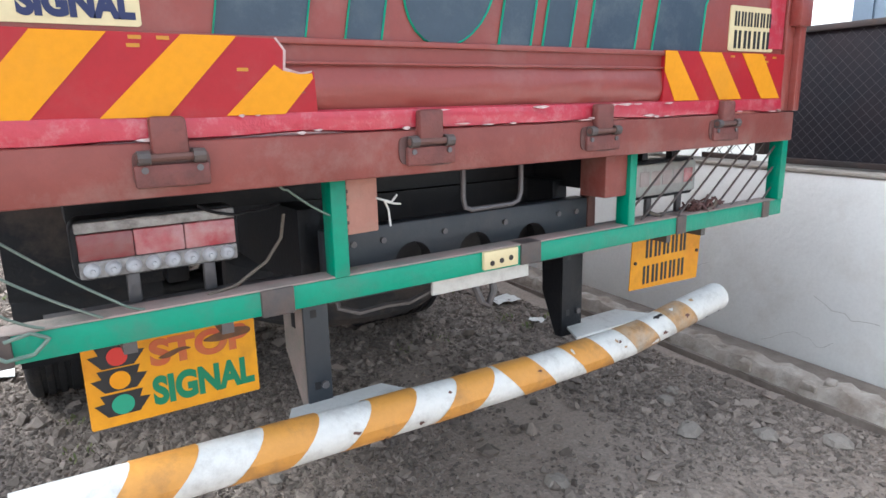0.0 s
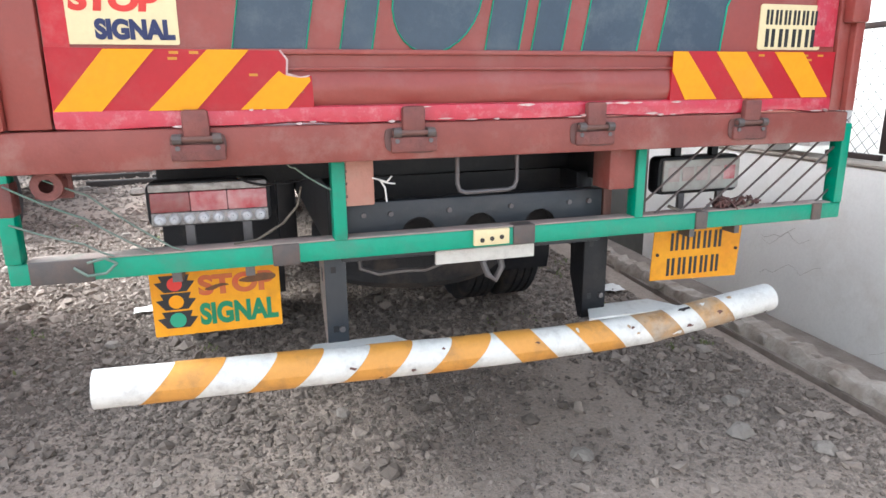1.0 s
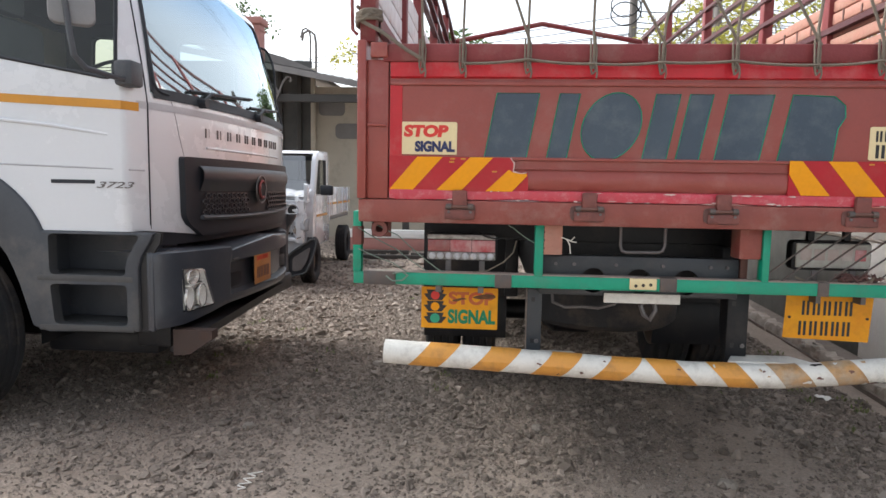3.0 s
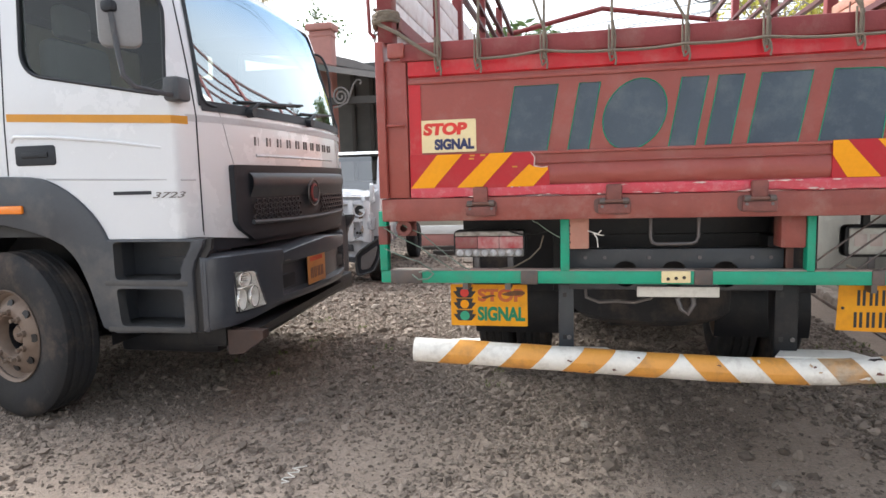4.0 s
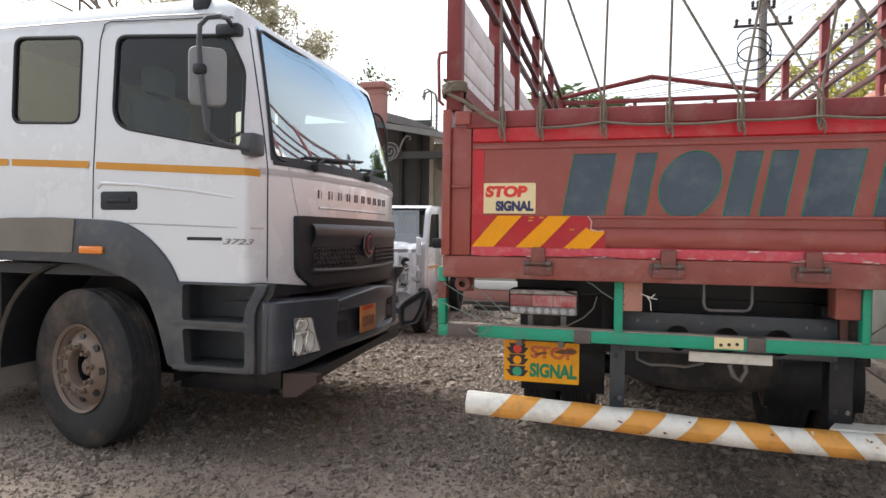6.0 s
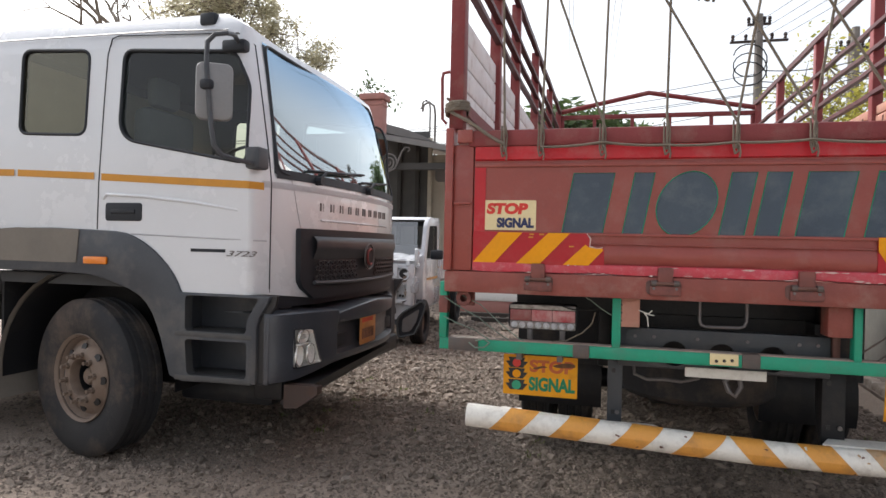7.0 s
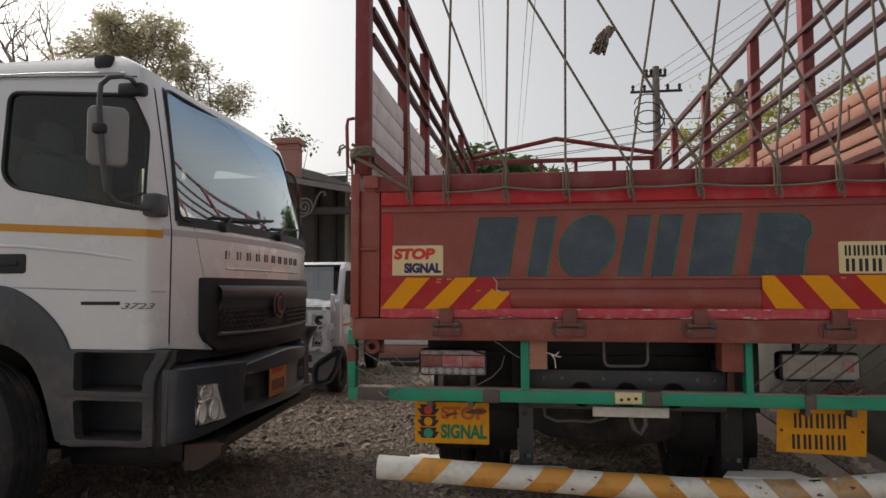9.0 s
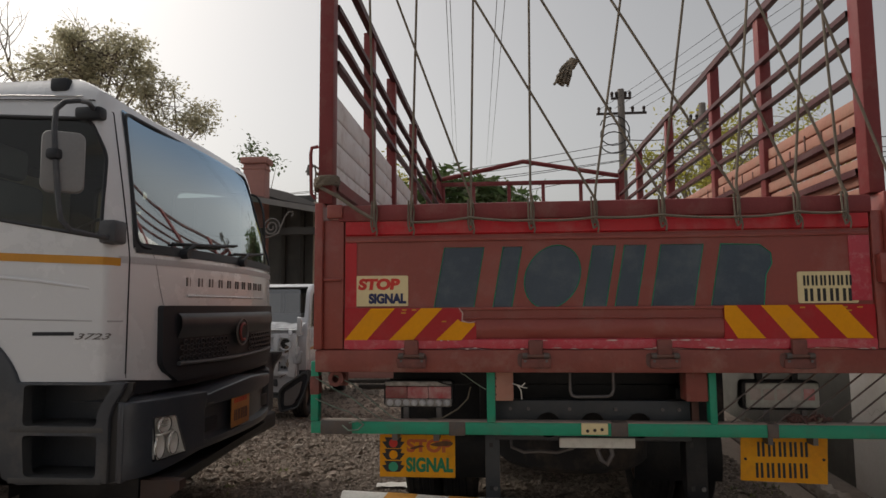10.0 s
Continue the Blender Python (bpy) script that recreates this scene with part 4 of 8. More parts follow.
def make_underside():
    g = part("guard_bar", Shape().box(-1.235, 0.045, 0.967, 1.285, 0.085, 1.02, 0.004).bend(0.005, 1.2), M_GREEN, truck, "chipped green steel guard bar")
    for x0, x1, z1 in ((-1.235, -1.20, 1.28), (-0.462, -0.425, 1.236), (0.465, 0.495, 1.236), (1.25, 1.285, 1.29)):
        part("guard_post", Shape().box(x0, 0.04, 1.021, x1, 0.09, z1, 0.004), M_GREEN, truck, "green guard post")
    part("rusty_edge", Shape().box(-1.19, 0.043, 1.0205, 1.24, 0.1, 1.0245, 0.001).bend(0.003, 3.0), M_DUSTTOP, g, "dusty pinkish worn top of the bar")
    for x0, x1 in ((-0.625, -0.555), (0.06, 0.13), (0.69, 0.735), (-1.19, -1.05), (1.16, 1.2)):
        part("worn_patch", Shape().box(x0, 0.038, 0.966, x1, 0.089, 1.024, 0.004).bend(0.004, 1.2), M_WORN, g, "patch worn to dark rusty steel")
    part("worn_patch", Shape().box(-1.238, 0.037, 1.135, -1.197, 0.093, 1.215, 0.004), M_HINGE, g, "rust-brown patch on the end post")
    part("marker_plate", Shape().box(-0.065, 0.034, 0.975, 0.045, 0.046, 1.022, 0.003), M_CREAM, g, "small cream plate with three holes")
    for dx in (-0.04, -0.01, 0.02):
        part("bolt_hole", Shape().tube([(dx, 0.0325, 0.995 + dx * 0.1), (dx, 0.035, 0.995 + dx * 0.1)], 0.007, 10), M_RUBBER, g)
    part("white_strip", Shape().box(-0.15, 0.145, 0.897, 0.176, 0.157, 0.94, 0.003).bend(0.003, 4.0), M_WHITEPIPE, g, "loose white painted flat strip")
    for i in range(9):                                    # slanting rods of the lamp guard
        x = 0.46 + 0.092 * i
        za, zb = 1.02, 1.235
        xb = x + 0.27
        if x < 0.495:
            t = (0.495 - x) / 0.27
            x, za = 0.495, za + t * (zb - za)
        if xb > 1.25:
            t = (1.25 - x) / (xb - x)
            xb, zb = 1.25, za + t * (zb - za)
        part("guard_rod", Shape().tube([(x, 0.07, za), (xb, 0.07, zb)], 0.0036, 6), M_WORN, truck, "thin slanting rod with worn green paint")
    # body hangers
    part("hanger", Shape().box(-0.424, 0.045, 1.113, -0.346, 0.15, 1.237, 0.004).bend(0.006, 12.0), M_SIDEBOARD, truck, "faded pinkish hanger plate with a torn edge")
    for k in range(7):
        part("torn_edge", Shape().box(-0.4275, 0.0435, 1.118 + 0.017 * k, -0.4235 + 0.004 * (k % 2), 0.0465, 1.126 + 0.017 * k, 0.001), M_DARKBROWN, truck, "dark nick in the hanger plate")
    part("hanger", Shape().box(0.374, 0.05, 1.112, 0.464, 0.15, 1.237, 0.005), M_SILL, truck)
    part("hanger", Shape().box(0.425, 0.16, 1.0, 0.455, 0.2, 1.112, 0.004), M_RUSTPIN, truck, "rusty hanging bracket")
    part("tow_handle", Shape().tube([(-0.105, 0.065, 1.24), (-0.105, 0.065, 1.155), (-0.098, 0.065, 1.135), (-0.08, 0.065, 1.128), (0.05, 0.065, 1.13), (0.068, 0.065, 1.137), (0.077, 0.065, 1.157), (0.077, 0.065, 1.24)], 0.0065, 8), M_BARE, truck, "bent bare steel handle")
    # cross member with three round holes
    beam = part("cross_member", Shape().box(-0.43, 0.16, 0.925, 0.42, 0.21, 1.10, 0.006), M_SLATE, truck, "slate-black chassis cross member added to shade the underside with round holes")
    holes = []
    for x in (-0.195, 0.0, 0.2):
        holes.append(part("tmp", Shape().tube([(x, 0.1, 0.992), (x, 0.4, 0.992)], 0.055, 20), M_BLACK))
    cut(beam, holes)
    for x in (-0.36, -0.28, -0.1, 0.1, 0.3, 0.37):
        part("bolt", Shape().tube([(x, 0.154, 1.062), (x, 0.161, 1.062)], 0.008, 8), M_BARE, beam)
    part("rear_bearer", Shape().box(-0.93, 0.42, 1.141, 0.44, 0.52, 1.268), M_BLACK, truck, "black body bearer")
    # added black plate, closes a bright gap above the rail
    part("outrigger_plate", Shape().box(0.432, 0.17, 1.12, 0.446, 1.7, 1.262), M_BLACK, truck, "black plate closing the bright gap over the chassis rail")
    part("inner_plate", Shape().box(-0.388, 0.40, 0.93, 0.388, 0.41, 1.139), M_BLACK, truck, "black plate behind the cross member")
    for x in (-0.42, 0.42):
        part("chassis_rail", Shape().box(x - 0.03, 0.28, 0.93, x + 0.03, 5.5, 1.14, 0.005), M_BLACK, truck, "black steel chassis rail")
    # cross members added to shade the underside
    for y in (1.62, 3.3, 5.0):
        part("chassis_cross_member", Shape().box(-0.39, y, 0.8, 0.39, y + 0.06, 1.13, 0.005), M_BLACK, truck, "black chassis cross member added to shade the underside")
    for y in (1.0, 2.6, 4.0):
        part("deck_bearer", Shape().box(-1.1, y - 0.04, 1.195, 1.1, y + 0.04, 1.265), M_BLACK, truck)
    # drop arms and striped underrun pipe
    for x0, x1, y0, y1, z0, z1 in ((-0.475, -0.41, 0.22, 0.37, 0.62, 0.94), (0.42, 0.51, 0.26, 0.36, 0.62, 0.94)):
        arm = part("drop_arm", Shape().box(x0, y0, z0, x1, y0 + 0.008, z1, 0.002), M_SLATE if x0 < 0 else M_BLACK, truck, "dark steel drop arm")
        part("arm_flange", Shape().prism([(y0 + 0.009, z1), (y1, z1), (y1 - 0.005, z0 + 0.14), (y0 + 0.03, z0), (y0 + 0.009, z0)], "x", x0, x0 + 0.008), M_DUSTTOP if x0 < 0 else M_BLACK, arm, "dusty flange of the arm")
        for zh in (z0 + 0.07, z1 - 0.06):
            part("square_hole", Shape().box(x0 + 0.018, y0 - 0.001, zh, x0 + 0.034, y0 + 0.001, zh + 0.02), M_INK, arm, "square hole", smooth=0)
        part("flange_hole", Shape().box(x0 - 0.001, y0 + 0.06, z1 - 0.1, x0 + 0.001, y0 + 0.085, z1 - 0.06), M_INK, arm, "square hole", smooth=0)
        part("arm_bolt", Shape().tube([(x1 - 0.02, y0 - 0.008, z0 + 0.08), (x1 - 0.02, y0, z0 + 0.08)], 0.01, 8), M_BARE, truck)
    spine = [(-1.10, 0.08, 0.665), (-0.8, 0.088, 0.652), (-0.45, 0.1, 0.634), (-0.1, 0.115, 0.615), (0.2, 0.13, 0.602), (0.5, 0.147, 0.596), (0.62, 0.153, 0.597), (0.82, 0.17, 0.61), (1.0, 0.185, 0.625), (1.17, 0.2, 0.637)]
    pipe_spine = []
    for i in range(60):
        q = i / 59 * (len(spine) - 1)
        a = min(int(q), len(spine) - 2)
        pipe_spine.append(Vector(spine[a]).lerp(Vector(spine[a + 1]), q - a))
    R = 0.052
    pipe = Shape()
    pipe.tube(pipe_spine, [R * (1 + 0.03 * noise.noise(Vector((p.x * 6, 0, 0)))) for p in pipe_spine], 20, caps=False)
    inner = Shape().tube(pipe_spine, R - 0.006, 20, caps=False)
    pipe.add(inner.v, [f[::-1] for f in inner.f])
    k = len(pipe.v) // 2
    for e in (0, 59 * 20):
        pipe.f += [(e + j, e + (j + 1) % 20, k + e + (j + 1) % 20, k + e + j) for j in range(20)]
    p = part("underrun_pipe", pipe, M_WHITEPIPE, truck, "white and ochre striped bent steel pipe, chipped", smooth=60)

    def stripe(xc, width, lean):
        """An ochre band wrapped slantwise round the pipe."""
        rows = []
        for w in [math.pi * 2 * j / 20 for j in range(21)]:
            row = []
            for m in range(6):
                x = xc + lean * math.sin(w) * 0.5 + width * (m / 5 - 0.5)
                x = min(max(x, -1.09), 1.16)
                a = max(i for i in range(59) if pipe_spine[i].x <= x)
                c = pipe_spine[a].lerp(pipe_spine[a + 1], (x - pipe_spine[a].x) / (pipe_spine[a + 1].x - pipe_spine[a].x))
                r = R * (1 + 0.03 * noise.noise(Vector((x * 6, 0, 0)))) + 0.0014
                row.append((x, c.y - r * math.cos(w), c.z + r * math.sin(w)))
            rows.append(row)
        part("ochre_stripe", Shape().grid(rows), M_YELPIPE if xc < 0.5 else M_YELWORN, p, "ochre painted stripe", smooth=60)

    for x, lean in ((-0.884, 0.1), (-0.617, 0.1), (-0.352, 0.1), (-0.096, 0.1), (0.147, -0.1), (0.41, -0.1), (0.66, -0.09), (0.89, -0.08)):
        stripe(x, 0.13, lean)
    prng = random.Random(17)
    for i in range(34):                                  # scraped and rusty spots on the pipe
        xc = prng.uniform(0.45, 1.15) if i < 20 else prng.uniform(-1.05, 0.45)
        wc, hw, hx = prng.uniform(-1.1, 1.3), prng.uniform(0.05, 0.2), prng.uniform(0.005, 0.028 if xc > 0.6 else 0.01)
        ring = []
        for k in range(11):
            q = 2 * math.pi * k / 11
            jag = prng.uniform(0.4, 1.3)
            ring.append((xc + hx * jag * math.cos(q), wc + hw * jag * math.sin(q)))
        pts = []
        for x, w in ring + [(xc, wc)]:
            x = min(max(x, -1.09), 1.16)
            a = max(n for n in range(59) if pipe_spine[n].x <= x)
            c = pipe_spine[a].lerp(pipe_spine[a + 1], (x - pipe_spine[a].x) / (pipe_spine[a + 1].x - pipe_spine[a].x))
            rr = R * (1 + 0.03 * noise.noise(Vector((x * 6, 0, 0)))) + 0.0026
            pts.append((x, c.y - rr * math.cos(w), c.z + rr * math.sin(w)))
        part("scraped_spot", Shape().add(pts, [(k, (k + 1) % 11, 11) for k in range(11)]), prng.choice((M_RUSTPIN, M_IRON, M_WHITEPIPE, M_YELWORN)) if xc > 0.4 else prng.choice((M_RUSTPIN, M_WHITEPIPE)), p, "scraped spot", smooth=60)
    for x0, x1 in ((-0.58, -0.2), (0.40, 0.78)):
        q = Vector((0, 0.135 if x0 < 0 else 0.2, 0.655 if x0 < 0 else 0.65))
        part("pipe_bracket", Shape().prism([(x0, q.y - 0.03), (x1, q.y - 0.03), (x1 - 0.07, q.y + 0.09), (x0 + 0.06, q.y + 0.09)], "z", q.z - 0.006, q.z + 0.002), M_WHITEPIPE, truck, "white painted gusset plate")
    # sign plates
    a = part("warning_plate", Shape().prism(round_outline(-0.94, 0.781, -0.605, 0.964, 0.004), "y", 0.088, 0.092), M_ORANGE, truck, "orange painted warning plate, print half rubbed off", smooth=0)
    for z, m, r in ((0.927, M_INKRED, 0.019), (0.877, M_YELLOW, 0.019), (0.825, M_BRIGHTGREEN, 0.021)):
        hood = [(-0.918, z + 0.025), (-0.84, z + 0.025), (-0.847, z + 0.008), (-0.828, z + 0.006), (-0.85, z - 0.022), (-0.908, z - 0.022), (-0.93, z + 0.006), (-0.911, z + 0.008)]
        part("signal_hood", Shape().prism(hood, "y", 0.0868, 0.088), M_INK, a, smooth=0)
        part("signal_disc", Shape().tube([(-0.879, 0.0856, z), (-0.879, 0.0868, z)], r, 20), m, a, smooth=0)
    lettering("stop_word", "STOP", M_SMUDGE, a, -0.82, 0.888, 0.058, 0.2, 0.088, 0, 0.045, "rubbed red letters")
    lettering("signal_word", "SIGNAL", M_INKGREEN, a, -0.822, 0.803, 0.064, 0.208, 0.088, 0, 0.05, "green capital letters")
    for sm in ([(-0.81, 0.905), (-0.785, 0.9), (-0.76, 0.912), (-0.735, 0.912), (-0.755, 0.921), (-0.785, 0.914)], [(-0.72, 0.922), (-0.69, 0.914), (-0.65, 0.916), (-0.615, 0.92), (-0.614, 0.934), (-0.65, 0.94), (-0.69, 0.932)]):
        part("rubbed_smear", Shape().prism(soften(sm, 0.012), "y", 0.0862, 0.0875), M_SMEAR, a, "dark rubbed smear over the print", smooth=0)
    for x in (-0.86, -0.68):
        part("plate_strap", Shape().box(x - 0.012, 0.006, 0.955, x + 0.012, 0.091, 0.99), M_BARE, a)
    hang = Matrix.Translation((-0.95, 0.08, 0.756)) @ Matrix.Diagonal((1.018, 1, 1.016, 1)) @ Matrix.Translation((0.94, 0, -0.781))
    for ob in [a] + list(a.children):
        ob.data.transform(hang)
    b = part("number_plate", Shape().prism([(0.613, 0.77), (0.966, 0.758), (0.976, 0.95), (0.62, 0.954)], "y", 0.15, 0.153), M_ORANGE, truck, "bent orange plate with black marks", smooth=0)
    number_bars(b, 0.68, 0.87, 0.22, 0.062, 5, 0.15)
    number_bars(b, 0.67, 0.782, 0.225, 0.062, 5, 0.15)
    for x in (0.635, 0.955):
        part("bolt", Shape().tube([(x, 0.145, 0.86), (x, 0.15, 0.86)], 0.006, 8), M_IRON, b)
    for x in (0.72, 0.9):
        part("plate_strap", Shape().box(x - 0.01, 0.09, 0.93, x + 0.01, 0.152, 0.975), M_BARE, b)
    # lamps
    for x0, x1, z0, z1, dead in ((-0.937, -0.616, 1.06, 1.182, False), (0.65, 0.978, 1.057, 1.185, True)):
        lamp = part("tail_lamp", Shape().prism(round_outline(x0, z0, x1, z1, 0.022), "y", 0.195, 0.255), M_BLACK, truck, "dead dusty tail lamp in a black bracket" if dead else "tail lamp with clear rim and red lens", bevel=0.006)
        w = x1 - x0
        if dead:
            part("lens", Shape().box(x0 + 0.012, 0.183, z0 + 0.012, x1 - 0.008, 0.196, z1 - 0.01, 0.006), M_LENSPALE, lamp, "pale dusty lens cover")
            for k in range(5):
                xa = x0 + 0.03 + 0.056 * k
                part("faded_cell", Shape().box(xa, 0.181, z0 + 0.045, xa + 0.045, 0.184, z1 - 0.035, 0.001), M_LENSPINK if k == 4 else M_LENSDEAD, lamp, "faded red cell under dust")
            for xx in (x0 + 0.07, x0 + 0.22):
                part("bracket", Shape().box(xx, 0.21, z1 - 0.002, xx + 0.025, 0.235, 1.24), M_BLACK, lamp)
        else:
            for k2, (u, v, m2) in enumerate(((0.03, 0.342, M_LENSRED), (0.344, 0.642, M_LENSPINK), (0.644, 0.97, M_LENSPINK))):
                part("lens", Shape().box(x0 + u * w, 0.183, z0 + 0.040, x0 + v * w, 0.197, z1 - 0.028, 0.004), m2, lamp, "red lens")
            part("clear_band", Shape().box(x0 + 0.008, 0.184, z1 - 0.027, x1 - 0.008, 0.197, z1 - 0.005, 0.004), M_LENSGREY, lamp, "cracked clear reflector band")
            part("clear_band", Shape().box(x0 + 0.008, 0.186, z0 + 0.004, x1 - 0.008, 0.197, z0 + 0.039, 0.004), M_LENSGREY, lamp, "dusty clear strip behind the bulbs")
            for i in range(8):
                xx = x0 + 0.03 + (w - 0.06) * i / 7
                part("led_cup", Shape().lathe([(0.0, -0.011), (0.004, -0.0105), (0.005, -0.006), (0.009, -0.006), (0.0135, -0.001), (0.0165, 0.006)], (xx, 0.182, z0 + 0.021), "y", 12), M_LENSCLEAR, lamp, "dusty clear bulb cup", smooth=60)
        for xx in (x0 + 0.09, x1 - 0.08):
            part("foot", Shape().box(xx, 0.2, z0 - 0.06, xx + 0.025, 0.215, z0 + 0.002, 0.003), M_BARE, lamp, "bare steel lamp foot")
    part("lamp_bar", Shape().box(-1.0, 0.18, 0.985, -0.5, 0.22, 1.0), M_BARE, truck)
    part("lamp_bar", Shape().box(0.5, 0.18, 0.985, 1.0, 0.22, 0.998), M_BARE, truck)
    crng = random.Random(23)
    for xc, zc, wide in ((0.815, 1.04, 0.03), (0.9, 1.042, 0.045)):
        rag = Shape()
        for i in range(46):                                  # short tangled strands
            a, h = crng.uniform(0, 6.28), crng.uniform(-1, 1)
            c = Vector((xc + wide * h, 0.075 + 0.018 * math.sin(a), zc + 0.016 * (1 - h * h) * math.cos(a)))
            d = Vector((crng.gauss(0, 0.012), crng.gauss(0, 0.006), crng.gauss(0, 0.006)))
            rag.tube([c - d, c + d * 0.2 + Vector((0, 0, 0.003)), c + d], 0.0034, 5)
        part("rag_knot", rag, M_DARKBROWN, truck, "dark knotted rag on the guard bar")
    part("pipe_stub", Shape().lathe([(0.016, 0.0), (0.034, 0.0), (0.036, 0.006), (0.034, 0.09), (0.016, 0.09)], (-1.118, 0.02, 1.207), "y", 18), M_HINGE, truck, "short rusty red pipe stub")
    part("stub_plate", Shape().box(-1.16, 0.07, 1.17, -1.075, 0.08, 1.24, 0.004), M_HINGE, truck, "rusty plate behind the pipe stub")
    part("hose", Shape().tube([(-0.36, 0.3, 0.93), (-0.355, 0.28, 0.87), (-0.3, 0.27, 0.85), (-0.22, 0.27, 0.855), (-0.15, 0.27, 0.85), (-0.08, 0.27, 0.87), (-0.04, 0.27, 0.93)], 0.008, 6), M_BARE, truck, "loose hanging pipe")
    part("shackle", Shape().tube([(0.05, 0.2, 0.93), (0.02, 0.19, 0.88), (0.035, 0.185, 0.84), (0.06, 0.185, 0.82), (0.085, 0.19, 0.86), (0.075, 0.2, 0.93)], 0.011, 8), M_BARE, truck, "dusty steel shackle")
    # spare wheel, axle and wheels
    tyre = [(0.22, -0.09), (0.3, -0.12), (0.39, -0.115), (0.425, -0.085), (0.43, 0.0), (0.425, 0.085), (0.39, 0.115), (0.3, 0.12), (0.22, 0.09)]
    part("spare_tyre", Shape().lathe(tyre + [tyre[0]], (0.0, 1.12, 0.755), "z", 40), M_RUBBER, truck, "dusty spare tyre slung flat under the chassis")
    part("spare_rim", Shape().lathe([(0.0, -0.02), (0.12, -0.02), (0.2, -0.09), (0.22, -0.09), (0.22, 0.09)], (0.0, 1.12, 0.755), "z", 28), M_BLACK, truck)
    AX = 2.42
    for xc in (-0.995, -0.715, 0.715, 0.995):
        w = part("wheel", Shape().lathe([(0.0, 0.02), (0.1, 0.02), (0.12, -0.02), (0.2, -0.03), (0.22, -0.1), (0.24, -0.1), (0.24, 0.1), (0.0, 0.1)], (xc, AX, 0.425), "x", 28), M_RIM, truck)
        part("tyre", tread_tyre(0.42, 0.24, 0.25).moved(xc, AX, 0.425), M_RUBBER, w, "worn black tyre")
    part("axle", Shape().tube([(-1.0, AX, 0.425), (-0.25, AX, 0.43), (-0.15, AX, 0.46), (0.15, AX, 0.46), (0.25, AX, 0.43), (1.0, AX, 0.425)], [0.07, 0.08, 0.2, 0.2, 0.08, 0.07], 14), M_BLACK, truck, "black axle with differential housing")
    # front half of the running gear, added to block light from under the body
    for xc in (-0.9, 0.9):
        w = part("wheel", Shape().lathe([(0.0, 0.02), (0.1, 0.02), (0.2, -0.03), (0.24, -0.1), (0.24, 0.1), (0.0, 0.1)], (xc, 6.1, 0.425), "x", 24), M_RIM, truck)
        part("tyre", tread_tyre(0.42, 0.24, 0.23, 32).moved(xc, 6.1, 0.425), M_RUBBER, w, "worn black tyre")
    part("gearbox", Shape().box(-0.3, 3.9, 0.5, 0.3, 6.4, 1.1, 0.08), M_BLACK, truck, "black engine and gearbox added to block light")
    part("drive_shaft", Shape().tube([(0.0, 2.2, 0.48), (0.0, 3.95, 0.68)], 0.05, 10), M_BLACK, truck, "black drive shaft")
    part("fuel_tank", Shape().box(-1.05, 3.2, 0.5, -0.5, 4.5, 1.05, 0.1), M_BLACK, truck, "black fuel tank added to block light")
    part("tool_box", Shape().box(0.5, 3.1, 0.5, 1.05, 4.3, 1.05, 0.04), M_BLACK, truck, "black tool and battery box added to block light")
    part("cab_back", Shape().box(-1.1, 5.75, 0.75, 1.1, 7.3, 2.4, 0.12), M_SIDEBOARD, truck, "unseen brick-red driver's cab added ahead of the body to block light")
    part("front_bumper", Shape().box(-1.1, 7.31, 0.4, 1.1, 7.45, 0.75, 0.04), M_BLACK, truck, "black front bumper of the added cab")
    for sgn in (-1, 1):
        for i in range(6):
            z = 0.6 + 0.022 * i
            half = 0.75 - 0.09 * (5 - i)
            part("leaf_spring", Shape().grid([[(sgn * 0.5 - 0.04, AX + half * k / 6, z + 0.1 * (k / 6) ** 2), (sgn * 0.5 + 0.04, AX + half * k / 6, z + 0.1 * (k / 6) ** 2), (sgn * 0.5 + 0.04, AX + half * k / 6, z + 0.018 + 0.1 * (k / 6) ** 2), (sgn * 0.5 - 0.04, AX + half * k / 6, z + 0.018 + 0.1 * (k / 6) ** 2)] for k in range(-6, 7)], closed=True), M_BLACK, truck, "dark leaf spring blade")
        part("spring_hanger", Shape().box(sgn * 0.5 - 0.045, AX - 0.8, 0.66, sgn * 0.5 + 0.045, AX - 0.68, 1.14, 0.01), M_BLACK, truck, "black spring hanger")
        a = sorted((sgn * 0.52, sgn * 1.115))
        arc = [(AX + 0.5 * math.cos(w), 0.47 + 0.5 * math.sin(w)) for w in [radians(200 + 140 * 0 - 0 - 10 * i) for i in range(22)]]
        arc = [(y, z) for y, z in arc]
        rows = [[(a[0], y, z), (a[1], y, z)] for y, z in arc]
        part("mudguard", Shape().grid(rows), M_BLACK, truck, "black mudguard")
        part("mud_flap", Shape().box(a[0] - 0.0, AX - 0.57, 0.62, a[1] + 0.0, AX - 0.56, 1.24), M_RUBBER, truck, "black rubber mud flap")


def tread_tyre(r, r_in, width, n=48):
    """A tyre round the x axis, with shoulders and rib grooves."""
    h = width / 2
    prof = [(r_in, -h * 0.75), (r_in + 0.02, -h * 0.85), ((r + r_in) / 2, -h), (r - 0.05, -h * 0.97), (r - 0.015, -h * 0.86), (r, -h * 0.74)]
    for g in (-0.4, 0.0, 0.4):
        prof += [(r, h * g - 0.012), (r - 0.012, h * g - 0.008), (r - 0.012, h * g + 0.008), (r, h * g + 0.012)]
    prof += [(r, h * 0.74), (r - 0.015, h * 0.86), (r - 0.05, h * 0.97), ((r + r_in) / 2, h), (r_in + 0.02, h * 0.85), (r_in, h * 0.75)]
    return MovedShape().lathe(prof + [prof[0]], (0, 0, 0), "x", n)


